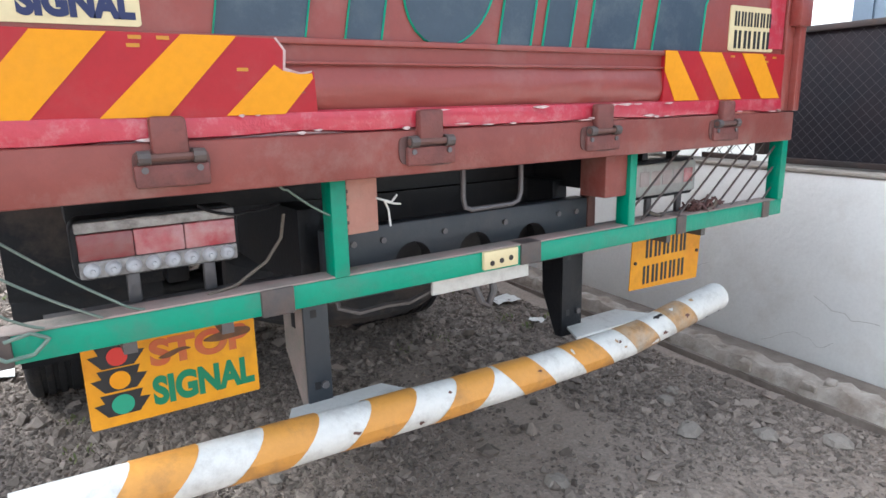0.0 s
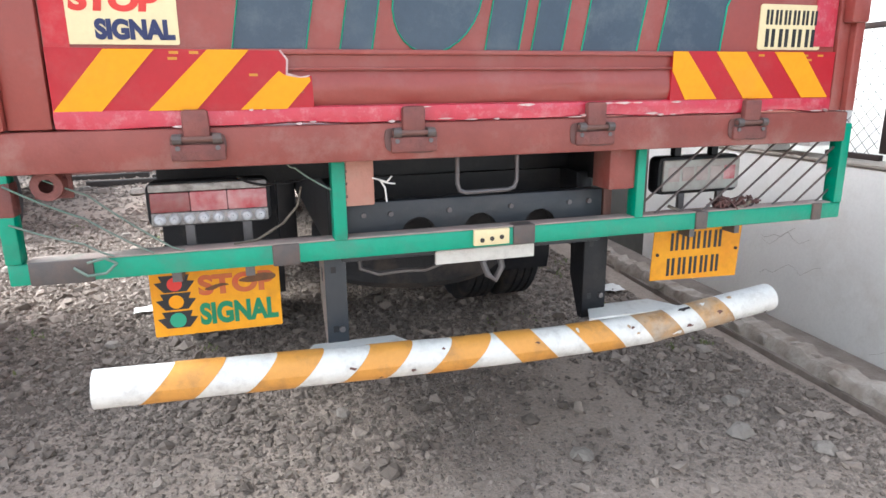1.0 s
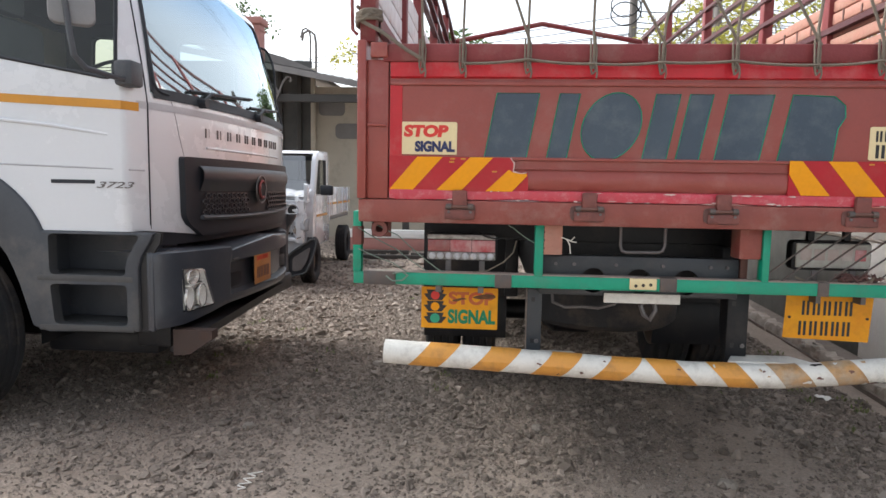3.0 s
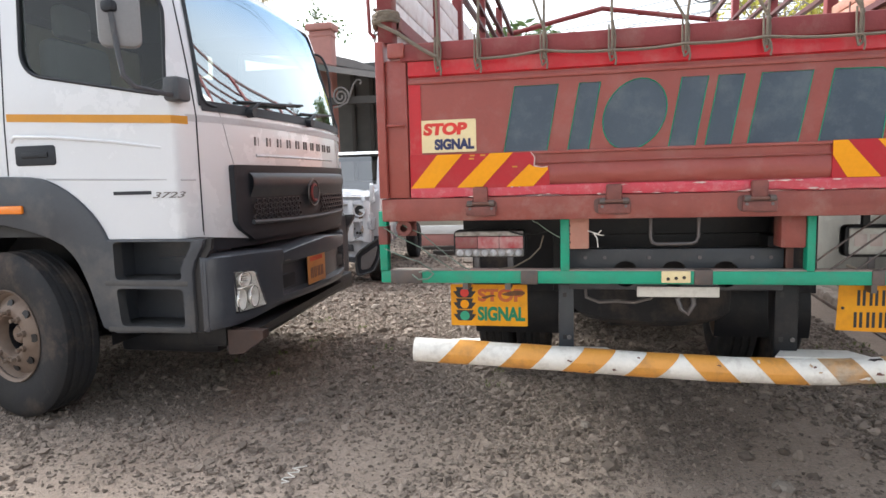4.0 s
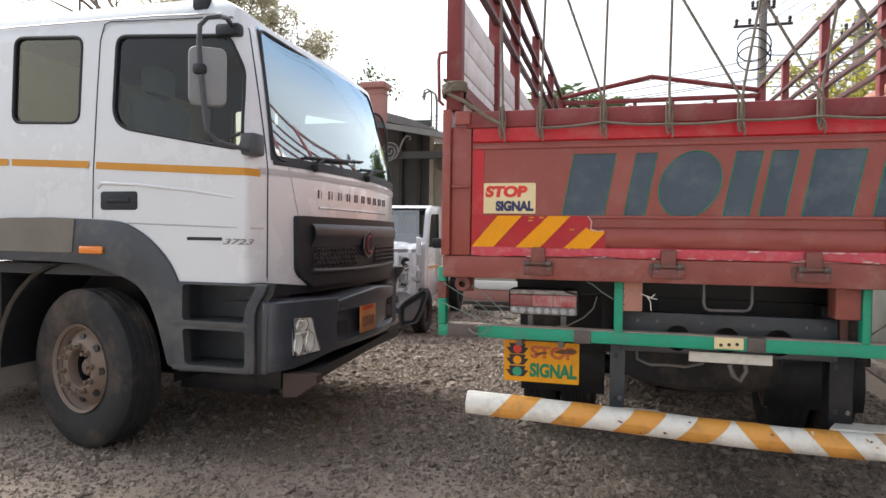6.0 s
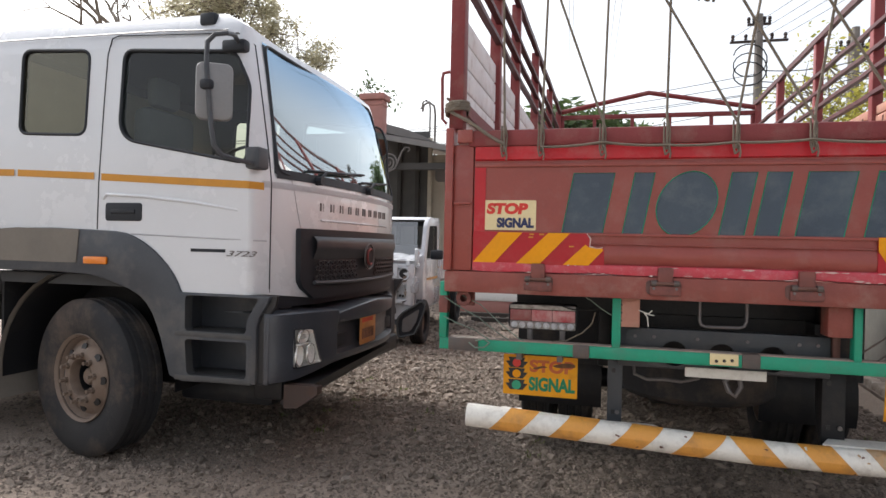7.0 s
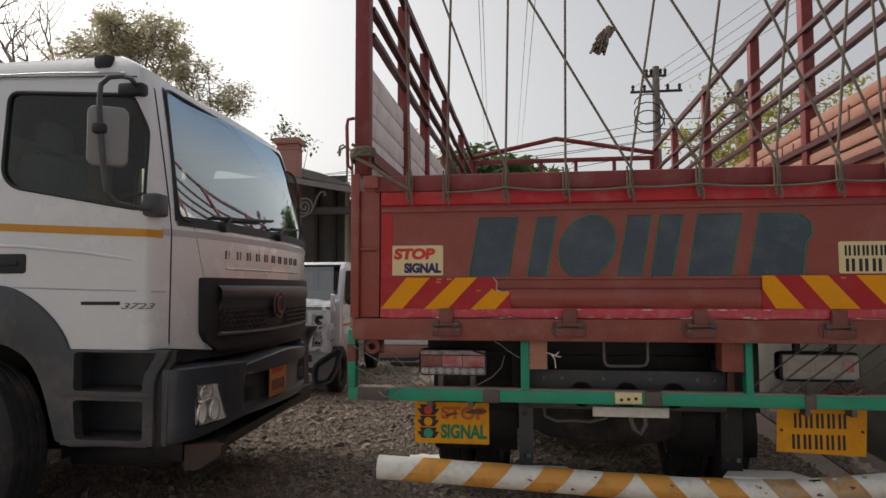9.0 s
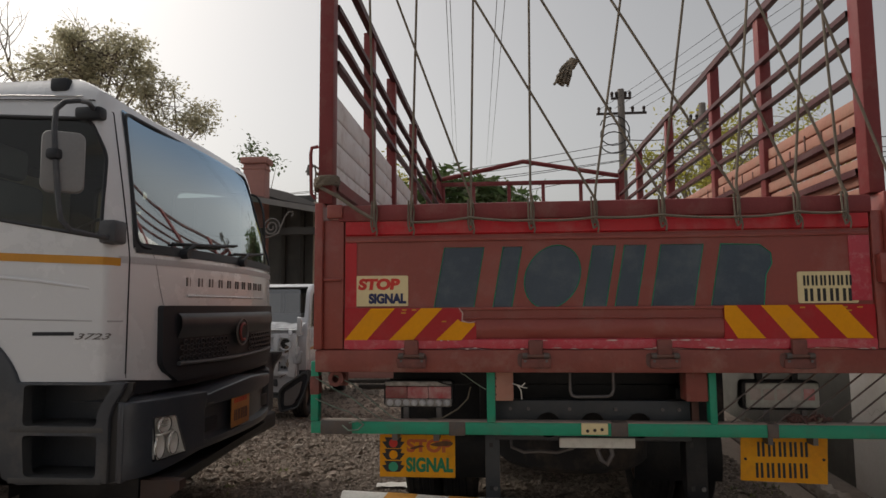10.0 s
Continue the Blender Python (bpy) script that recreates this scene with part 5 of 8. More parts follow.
class MovedShape(Shape):
    def moved(self, x, y, z):
        self.v = [(a + x, b + y, c + z) for a, b, c in self.v]
        return self


make_tailgate()
make_body()
make_underside()


# ---- ropes over the red truck's rear ----
def rope(points, r, mat, label, group="lashing ropes of the red truck", sag=0.0, name="rope"):
    pts = []
    for a, b in zip(points, points[1:]):
        a, b = Vector(a), Vector(b)
        for i in range(8):
            t = i / 8
            p = a.lerp(b, t)
            p.z -= sag * 4 * t * (1 - t)
            pts.append(p)
    pts.append(Vector(points[-1]))
    ob = part(name, Shape().tube(pts, r, 6), mat, smooth=60)
    tagged(ob, label, "rope", group)
    return ob


def make_ropes():
    low = (-0.938, -0.777, -0.519, -0.263, 0.001, 0.279, 0.582, 0.818, 1.005)
    high = (-0.970, -0.757, -0.500, -0.251, 0.152, 0.422, 0.690, 0.921, 0.990)
    k = (3.3 - 1.9) / (2.86 - 1.9)
    for x, xt in zip(low, high):
        top = x + (xt - x) * k
        rope([(x, -0.045, 1.86), (x + 0.002, -0.05, 1.95), (x + (top - x) * 0.06, -0.02, 2.02), (top, 0.03, 3.3)], 0.0058, M_ROPE, "taut grey jute rope from tailgate to cage top")
        rope([(x - 0.010, -0.04, 1.975), (x - 0.011, -0.05, 1.87), (x - 0.004, -0.052, 1.838), (x + 0.009, -0.048, 1.85), (x + 0.013, -0.04, 1.93), (x + 0.004, -0.046, 1.985)], 0.0042, M_ROPE, "grey rope loop knotted round the tailgate rail", name="rope_knot")
        rope([(x + 0.002, -0.05, 1.885), (x + 0.012, -0.056, 1.868), (x + 0.016, -0.054, 1.842), (x + 0.013, -0.052, 1.822)], 0.0038, M_ROPE, "loose frayed rope end at the tailgate rail", name="rope_end")
    for a, b in ((-0.507, -0.835), (0.014, -0.486), (0.292, -0.198), (0.595, 0.097), (0.83, 0.5), (1.017, 0.705), (1.21, 0.953)):
        rope([(a, -0.045, 1.95), (a + (b - a) * k, 0.03, 3.3)], 0.0058, M_ROPE, "slanting grey jute rope across the truck's rear")
    for a, b in zip(low[1:], low[2:]):
        rope([(a, -0.05, 1.885 + 0.01 * math.sin(9 * a)), (b, -0.05, 1.885 + 0.01 * math.sin(9 * b))], 0.006, M_ROPE, "grey rope run along the tailgate top", sag=0.006)
    rope([(-1.21, -0.02, 2.06), (-1.1, -0.05, 2.0), (-1.0, -0.05, 1.93), (-0.94, -0.05, 1.895)], 0.0085, M_ROPE, "grey rope tied from corner post to tailgate")
    for i in range(4):
        rope([(-1.168 + 0.05 * math.cos(t), 0.035 + 0.085 * math.sin(t), 2.02 + 0.018 * i + 0.006 * k) for k, t in enumerate([0.8 * q + i for q in range(9)])], 0.008, M_ROPE, "coil of grey rope on the corner post", name="rope_coil")
    tuft = Shape()
    rng = random.Random(8)
    for i in range(90):
        d = Vector((rng.gauss(-0.035, 0.011), rng.gauss(0, 0.012), -0.055 + rng.gauss(0, 0.012)))
        tuft.tube([(rng.gauss(0, 0.005), 0, 0.01), d * 0.5 + Vector((rng.gauss(-0.006, 0.006), rng.gauss(0, 0.006), 0)), d], 0.0042, 4)
    tuft.tube([(-0.008, 0, -0.012), (0.006, 0, 0.012)], 0.016, 8)
    t = part("rope_tuft", tuft, M_ROPE)
    t.scale = (1.3, 1.3, 1.3)
    t.location = (-0.07, -0.02, 2.565)
    tagged(t, "frayed dark tuft of rope knotted on a lashing", "rope")
    for pts in (((-1.2, 0.03, 1.262), (-1.04, 0.035, 1.18), (-0.884, 0.04, 1.05), (-0.84, 0.05, 1.026)), ((-1.21, 0.03, 1.21), (-1.05, 0.035, 1.123), (-0.91, 0.04, 1.026)), ((-1.21, 0.03, 1.12), (-1.06, 0.035, 1.062), (-1.0, 0.04, 1.026)), ((-0.575, 0.03, 1.237), (-0.556, 0.035, 1.224), (-0.464, 0.045, 1.16))):
        rope(pts, 0.0026, M_GREENROPE, "thin faded green cord on the lamp guard", "cords on the lamp guard", sag=0.004)
    rope([(-0.72, 0.07, 1.026), (-0.66, 0.09, 1.03), (-0.59, 0.1, 1.068), (-0.548, 0.12, 1.11), (-0.535, 0.13, 1.16)], 0.0036, M_ROPE, "pale lamp wire slack over the guard bar", "cords on the lamp guard")
    rope([(-0.7, 0.18, 1.19), (-0.65, 0.17, 1.168), (-0.6, 0.18, 1.166), (-0.52, 0.2, 1.172)], 0.0035, M_CABLE, "black lamp wire hanging over the lens", "cords on the lamp guard", sag=0.004)
    rope([(-1.09, 0.03, 1.006), (-1.06, 0.02, 0.986), (-1.02, 0.025, 0.988), (-0.995, 0.03, 1.01), (-1.02, 0.03, 1.024), (-1.06, 0.03, 1.016)], 0.0034, M_GREENROPE, "loop of faded green cord on the guard bar", "cords on the lamp guard")
    for pts in (((-0.352, 0.045, 1.186), (-0.33, 0.05, 1.178), (-0.315, 0.06, 1.155), (-0.311, 0.06, 1.116)), ((-0.335, 0.05, 1.18), (-0.312, 0.05, 1.172), (-0.297, 0.05, 1.188)), ((-0.33, 0.05, 1.176), (-0.305, 0.055, 1.168), (-0.288, 0.05, 1.166))):
        rope(pts, 0.0026, M_WHITEPIPE, "short frayed white string on the hanger", "cords on the lamp guard")
    rope([(0.62, 0.09, 1.04), (0.68, 0.07, 1.015), (0.8, 0.06, 1.012), (0.9, 0.06, 1.03), (0.92, 0.06, 1.05)], 0.006, M_ROPE, "loose cable end under the dead lamp", "cords on the lamp guard")


make_ropes()


# ---- white truck with grey bumper, standing across ----
Y_NEAR, Y_FAR, Y_MID = 0.6, 3.1, 1.85
white_truck = thing("lorry", "white forward-control lorry with dark grey bumper and amber stripe, parked", "truck")


def front_x(y, z):
    """The lorry's curved front: x of its skin at a breadth and height."""
    u = min(abs(y - Y_MID) / 1.25, 1.0)
    lean = 0.0 if z < 1.82 else (0.30 - (0.22 if y < Y_MID else 0.09) * u ** 3) * ((z - 1.82) / 0.88) ** 1.1
    crown = 0.0 if z < 2.765 else 3.4 * (z - 2.765) ** 1.3
    return -2.36 - 0.15 * u ** 2 - lean - crown


def cab_ring(z, inset=0.0, x_back=-4.62):
    """The cab's outline at a height."""
    shrink = inset + (0.0 if z < 2.66 else 0.9 * (z - 2.66) ** 1.6)
    y0, y1 = Y_NEAR + shrink, Y_FAR - shrink
    pts = []
    n = 40
    for i in range(n + 1):
        t = i / n
        y = y0 + (y1 - y0) * (0.5 - 0.5 * math.cos(math.pi * t))
        u = (y - Y_MID) / ((y1 - y0) / 2)
        edge = 0.085 * (1 - (1 - abs(u) ** 6) ** 0.5) if abs(u) < 1 else 0.085
        pts.append((front_x(Y_MID + u * 1.25, z) - inset - edge, y, z))
    r = 0.06
    pts += [(x_back + r + inset, y1, z), (x_back + inset, y1 - r, z), (x_back + inset, y0 + r, z), (x_back + r + inset, y0, z)]
    return pts


def side_y(x, z):
    """y of the cab's near side at x and a height, following the rounded front corner."""
    lo, hi = Y_NEAR + (0.0 if z < 2.66 else 0.9 * (z - 2.66) ** 1.6), Y_MID
    if x <= cab_x(lo, z) + 1e-4:
        return lo
    for i in range(30):
        mid = (lo + hi) / 2
        if cab_x(mid, z) < x:
            lo = mid
        else:
            hi = mid
    return lo


def side_skin(poly, off, far=False):
    """A sheet over the cab's side within an outline of (x, z), off metres inwards."""
    cx, cz = sum(p[0] for p in poly) / len(poly), sum(p[1] for p in poly) / len(poly)
    rows = []
    for k in (1.0, 0.75, 0.5, 0.25, 0.01):
        row = []
        for u, v in poly:
            x, z = cx + (u - cx) * k, cz + (v - cz) * k
            y = side_y(x, z) + off
            row.append((x, 2 * Y_MID - y if far else y, z))
        rows.append(row)
    return Shape().grid(rows, closed=True)


def make_lorry_cab():
    zs = [1.12, 1.2, 1.35, 1.5, 1.65, 1.8, 1.84, 1.95, 2.1, 2.25, 2.4, 2.55, 2.66, 2.73, 2.765, 2.79, 2.815, 2.835, 2.85]
    s = Shape().grid([cab_ring(z) for z in zs], closed=True)
    n = len(cab_ring(1.2))
    s.f.append(tuple(range(n))[::-1])
    s.f.append(tuple(range((len(zs) - 1) * n, len(zs) * n)))
    body = part("cab_body", s, M_WHITE, white_truck, "glossy white cab shell")
    inner = Shape().grid([cab_ring(z, 0.05) for z in (1.2, 1.5, 1.84, 2.25, 2.55, 2.66, 2.73, 2.785)], closed=True)
    inner.f.append(tuple(range(n))[::-1])
    inner.f.append(tuple(range(7 * n, 8 * n)))
    tmp = [part("tmp", inner, M_INTERIOR)]
    door_win = soften([(-2.605, 1.912), (-2.612, 2.40), (-2.69, 2.592), (-3.495, 2.642), (-3.525, 2.15), (-3.455, 2.066)], 0.07)
    rear_win = soften([(-3.79, 2.11), (-3.76, 2.655), (-4.30, 2.685), (-4.325, 2.13)], 0.07)
    screen = soften([(0.77, 1.875), (2.93, 1.875), (2.86, 2.705), (0.84, 2.705)], 0.08)
    for win in (door_win, rear_win):
        tmp.append(part("tmp", Shape().prism(win, "y", 0.0, 4.0), M_INTERIOR))
    tmp.append(part("tmp", Shape().prism(screen, "x", -2.9, -1.9), M_INTERIOR))
    tmp.append(part("tmp", Shape().prism([(-4.9, 1.0), (-3.2, 1.0), (-3.3, 1.12), (-3.45, 1.2), (-3.62, 1.255), (-4.9, 1.255)], "y", 0.0, 4.0), M_BLACK))
    cut(body, tmp)
    # glass with black rubber rims
    for far in (False, True):
        for nm, win in (("door_window", door_win), ("rear_side_window", rear_win)):
            ob = part(nm, side_skin(win, 0.012, far), G_SIDE if nm == "door_window" else G_REAR, white_truck, "dark tinted glass pane" if nm == "door_window" else "cream film glass pane", smooth=60)
            ob.visible_shadow = False
            path = []
            for u, v in win:
                y = side_y(u, v) + 0.002
                path.append((u, 2 * Y_MID - y if far else y, v))
            part("window_rim", Shape().tube(path + path[:2], 0.011, 6), M_GRILLE, white_truck, "black rubber window rim")

    def edge_y(z):
        return 0.748 + 0.07 * (z - 1.875) / 0.82

    rows = []
    for i in range(15):
        z = 1.865 + (2.715 - 1.865) * i / 14
        e = edge_y(z)
        rows.append([(cab_x(y, z) + 0.004, y, z) for y in [e + 2 * (Y_MID - e) * (0.5 - 0.5 * math.cos(math.pi * j / 36)) for j in range(37)]])
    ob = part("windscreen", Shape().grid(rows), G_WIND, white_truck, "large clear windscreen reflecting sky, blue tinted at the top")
    ob.visible_shadow = False
    for sgn in (-1, 1):                                      # black printed edge of the glass
        rows = [[(cab_x(y, z) + 0.007, y, z) for y in [Y_MID + sgn * (Y_MID - edge_y(z) - 0.005 * j) for j in range(6)]] for z in [1.87 + 0.083 * k for k in range(11)]]
        part("screen_border", Shape().grid(rows), M_GRILLE, white_truck, "black printed windscreen edge")
    path = [(cab_x(u, v) + 0.006, u, v) for u, v in screen]
    part("windscreen_rim", Shape().tube(path + path[:2], 0.011, 6), M_GRILLE, white_truck, "black rubber windscreen rim")
    rows = []
    for z in (1.84, 1.9):
        rows.append([(cab_x(y, z) + 0.008, y, z) for y in [0.76 + 2.18 * (0.5 - 0.5 * math.cos(math.pi * j / 32)) for j in range(33)]])
    part("screen_base", Shape().grid(rows), M_GRILLE, white_truck, "black band at the windscreen's foot")
    # stripe, door seams, handle, model bars
    side = Y_NEAR - 0.0025
    for x0, x1, za, zb in ((-4.6, -4.36, 1.85, 1.846), (-4.33, -3.712, 1.845, 1.82), (-3.655, -2.53, 1.814, 1.758)):
        xs = [x0 + (x1 - x0) * i / 20 for i in range(21)]
        rows = [[(x + 0.004 * (i / 20) ** 4, side_y(x, za + (zb - za) * i / 20 + dz) - 0.003 - 0.003 * (i / 20) ** 4, za + (zb - za) * i / 20 + dz) for i, x in enumerate(xs)] for dz in (0.0, 0.022, 0.045)]
        part("side_stripe", Shape().grid(rows), M_STRIPE, white_truck, "amber reflective stripe")
    seam = [(-2.475, 1.13), (-2.475, 1.45), (-2.48, 1.8), (-2.5, 1.95), (-2.5, 2.1), (-2.55, 2.25), (-2.55, 2.4), (-2.6, 2.55), (-2.60, 2.66), (-2.68, 2.70), (-3.545, 2.735), (-3.59, 2.72), (-3.622, 2.62), (-3.645, 2.31), (-3.675, 1.8), (-3.68, 1.5)]
    part("door_seam", Shape().tube([(x, Y_NEAR - 0.0005, z) if x < -2.65 else (cab_x(0.725, z) + 0.001, 0.724, z) for x, z in seam], 0.0042, 5), M_GRILLE, white_truck, "dark door gap", smooth=0)
    part("door_crease", Shape().tube([(-3.42, Y_NEAR + 0.002, 1.474), (-2.96, Y_NEAR + 0.002, 1.461), (-2.64, Y_NEAR + 0.004, 1.452), (-2.56, side_y(-2.56, 1.45) + 0.002, 1.449), (-2.52, side_y(-2.52, 1.45) + 0.002, 1.448)], 0.006, 6), M_GREYBAND, white_truck)
    part("door_crease", Shape().tube([(-3.64, Y_NEAR + 0.001, 1.695), (-3.61, Y_NEAR - 0.003, 1.725), (-3.34, Y_NEAR - 0.004, 1.712), (-2.96, Y_NEAR - 0.002, 1.675), (-2.66, Y_NEAR + 0.008, 1.63)], 0.011, 8), M_WHITE, white_truck)
    part("roof_gutter", Shape().tube([(-4.55, Y_NEAR - 0.002, 2.755), (-3.2, Y_NEAR - 0.002, 2.745), (-2.75, Y_NEAR + 0.002, 2.725)], 0.006, 4), M_GREYBAND, white_truck)
    h = part("door_handle", Shape().prism(round_outline(-3.616, 1.555, -3.342, 1.671, 0.02), "y", Y_NEAR - 0.006, Y_NEAR + 0.01), M_GRILLE, white_truck, "recessed black door handle", bevel=0.003)
    part("grip", Shape().box(-3.57, Y_NEAR - 0.014, 1.6, -3.39, Y_NEAR - 0.004, 1.632, 0.006), M_GRILLE, h)
    part("model_mark", Shape().box(-2.981, side, 1.372, -2.738, side + 0.003, 1.392), M_GRILLE, white_truck, "thin dark model strip")
    lettering("model_number", "3723", M_BARE, white_truck, -2.73, 1.35, 0.034, 0.21, side, 0.35, 0.012, "chrome-grey slanting figures")
    # front: corner panel seams, grille, badge, name bars
    for y in (0.89, 2.81):
        part("front_seam", Shape().tube([(cab_x(y + k * (0.09 if y < 1 else -0.09), z) + 0.001, y + k * (0.09 if y < 1 else -0.09), z) for z, k in ((1.84, 0), (1.74, 0.35), (1.65, 0.6), (1.54, 1))], 0.003, 4), M_GREYBAND, white_truck, smooth=0)
    rows = [[(cab_x(y, z) + 0.003, y, z) for y in [0.66 + 2.38 * j / 26 for j in range(27)]] for z in (1.775, 1.815)]
    part("front_band", Shape().grid(rows), M_GREYBAND, white_truck, "pale grey band under the windscreen")
    for i in range(10):
        y = 1.19 + 0.132 * i
        x = cab_x(y, 1.66) + 0.004
        for dy in (0.0, 0.04):
            part("name_bar", Shape().box(x - 0.004, y + dy, 1.66, x + 0.002, y + dy + 0.016, 1.715), M_BARE, white_truck, "small grey raised bar", smooth=0)
    outline = soften([(1.09, 1.07), (2.61, 1.07), (2.72, 1.14), (2.757, 1.19), (2.765, 1.535), (0.935, 1.535), (0.943, 1.19), (0.98, 1.14)], 0.022)
    fine = []
    for (a0, b0), (a1, b1) in zip(outline, outline[1:] + outline[:1]):
        n = max(1, int(math.hypot(a1 - a0, b1 - b0) / 0.05))
        fine += [(a0 + (a1 - a0) * k / n, b0 + (b1 - b0) * k / n) for k in range(n)]
    outline = fine

    def skin(poly, off, depth):
        s2 = Shape()
        cx, cz = sum(p[0] for p in poly) / len(poly), sum(p[1] for p in poly) / len(poly)
        rings = []
        for k in (1.0, 0.8, 0.6, 0.4, 0.2, 0.02):
            rings.append([(cab_x(cx + (u - cx) * k, cz + (v - cz) * k) + off, cx + (u - cx) * k, cz + (v - cz) * k) for u, v in poly])
        s2.grid([[(p[0] - depth, p[1], p[2]) for p in rings[0]]] + rings, closed=True)
        return s2

    g = part("grille", skin(outline, 0.035, 0.06), M_GRILLE, white_truck, "black plastic grille with honeycomb mesh")
    rows = []
    for k in range(11):                                      # smooth upper panel, its top edge set back
        z = 1.335 + 0.152 * k / 10
        rows.append([(cab_x(y, z) + 0.038 + 0.028 * min(1.0, 2.2 * k / 10) * math.cos(0.5 * math.pi * max(0.0, (k - 7) / 3)) ** 0.5, y, z) for y in [1.065 + 1.57 * j / 26 for j in range(27)]])
    part("upper_panel", Shape().grid(rows), M_GRILLE2, g, "smooth black upper grille panel", smooth=60)
    for y0, y1 in ((1.08, 1.66), (2.04, 2.62)):              # flat black field behind each honeycomb, standing in for its shaded depth
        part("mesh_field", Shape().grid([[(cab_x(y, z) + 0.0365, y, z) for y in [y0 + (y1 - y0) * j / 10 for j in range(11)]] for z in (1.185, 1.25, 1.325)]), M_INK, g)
    path = [(cab_x(y, 1.17) + 0.045, y, 1.168 + 0.012 * (abs(y - Y_MID) / 0.8) ** 2) for y in [1.07 + 1.56 * j / 24 for j in range(25)]]
    part("grille_bar", Shape().tube(path, 0.018, 8, flat=0.8), M_PLASTIC, g, "dark grey lower grille bar")
    for row in range(4):                                     # honeycomb cells
        for col in range(26):
            y = 1.105 + 0.060 * col + 0.030 * (row % 2)
            z = 1.208 + 0.033 * row
            if 1.655 < y < 2.045 or y > 2.61:
                continue
            x = cab_x(y, z) + 0.04
            ring = [(0.034, 0.019, 0.0), (0.034, 0.019, 0.007), (0.025, 0.0125, 0.007), (0.025, 0.0125, -0.002)]
            cell = Shape().grid([[(x + d, y + ry * math.cos(w), z + rz * math.sin(w)) for w in [radians(60 * k) for k in range(6)]] for ry, rz, d in ring], closed=True)
            part("cell", cell, M_GRILLE2, g, smooth=0)
    xb = cab_x(Y_MID, 1.345) + 0.06
    part("badge", Shape().lathe([(0.089, 0.0), (0.099, 0.0), (0.101, 0.006), (0.099, 0.012), (0.092, 0.012), (0.089, 0.006), (0.089, 0.0)], (xb, Y_MID, 1.345), "x", 28), M_BARE, white_truck, "round chrome badge ring")
    part("badge_disc", Shape().lathe([(0.0, 0.004), (0.09, 0.004)], (xb, Y_MID, 1.345), "x", 24), M_GRILLE, white_truck, "black badge centre")
    part("badge_mark", Shape().tube([(xb + 0.014, Y_MID + 0.055 * math.cos(w), 1.345 + 0.06 * math.sin(w)) for w in [radians(60 + 24 * i) for i in range(11)]], 0.010, 6), M_REDDARK, white_truck, "dark red curved mark on the badge")
    lip = [(cab_x(y, 1.597) - 0.004, y, 1.597) for y in [1.2 + 1.3 * j / 20 for j in range(21)]]
    part("grille_lip", Shape().tube(lip, 0.014, 8, flat=0.7), M_WHITE, white_truck, "white ridge over the grille")
    for sgn in (-1, 1):                                      # lower corners of the white front, tapering to the grille
        rows = []
        for j in range(14):
            y = 0.63 + 0.44 * j / 13
            low, high = 1.125 - 0.107 * (y - 0.65), 1.15 - 0.055 * max(0.0, (y - 0.95) / 0.12)
            yy = y if sgn < 0 else 2 * Y_MID - y
            rows.append([(cab_x(yy, 1.12) - 0.025, yy, low)] + [(cab_x(yy, 1.12) + 0.005, yy, low + (high - low) * k) for k in (0.0, 0.5, 1.0)])
        part("front_corner", Shape().grid(rows), M_WHITE, white_truck, "lower corner of the white front")
    # wipers
    for y0, y1 in ((1.15, 1.95), (1.95, 2.7)):
        a = [(cab_x(y0, 1.87) + 0.03, y0, 1.87), (cab_x(y0, 1.93) + 0.05, y0 + 0.1, 1.93), (cab_x(y1, 1.97) + 0.03, y1 - 0.25, 1.96)]
        part("wiper_arm", Shape().tube(a, 0.011, 6), M_GRILLE, white_truck, "black wiper arm")
        part("wiper_blade", Shape().tube([(cab_x(y, 1.93 + 0.08 * k) + 0.022, y, 1.92 + 0.07 * k) for k, y in ((0, y0 - 0.1), (0.5, (y0 + y1) / 2), (1, y1))], 0.009, 6), M_GRILLE, white_truck, "black wiper blade")
        part("wiper_hub", Shape().tube([(cab_x(y0, 1.86), y0, 1.86), (cab_x(y0, 1.86) + 0.05, y0, 1.86)], 0.03, 10), M_GRILLE, white_truck)
    # roof lamps
    for x, y in ((-2.855, 0.625), (-2.855, 3.04)):
        part("roof_lamp", Shape().box(x - 0.11, y - 0.015, 2.77, x + 0.0, y + 0.05, 2.85, 0.018), M_GRILLE, white_truck, "small black roof marker lamp")


def cab_x(y, z):
    """x of the cab skin at breadth y and height z, with the rounded corners."""
    shrink = 0.0 if z < 2.66 else 0.9 * (z - 2.66) ** 1.6
    u = (y - Y_MID) / (1.25 - shrink)
    u = max(-0.999, min(0.999, u))
    return front_x(Y_MID + u * 1.25, z) - 0.085 * (1 - (1 - abs(u) ** 6) ** 0.5)


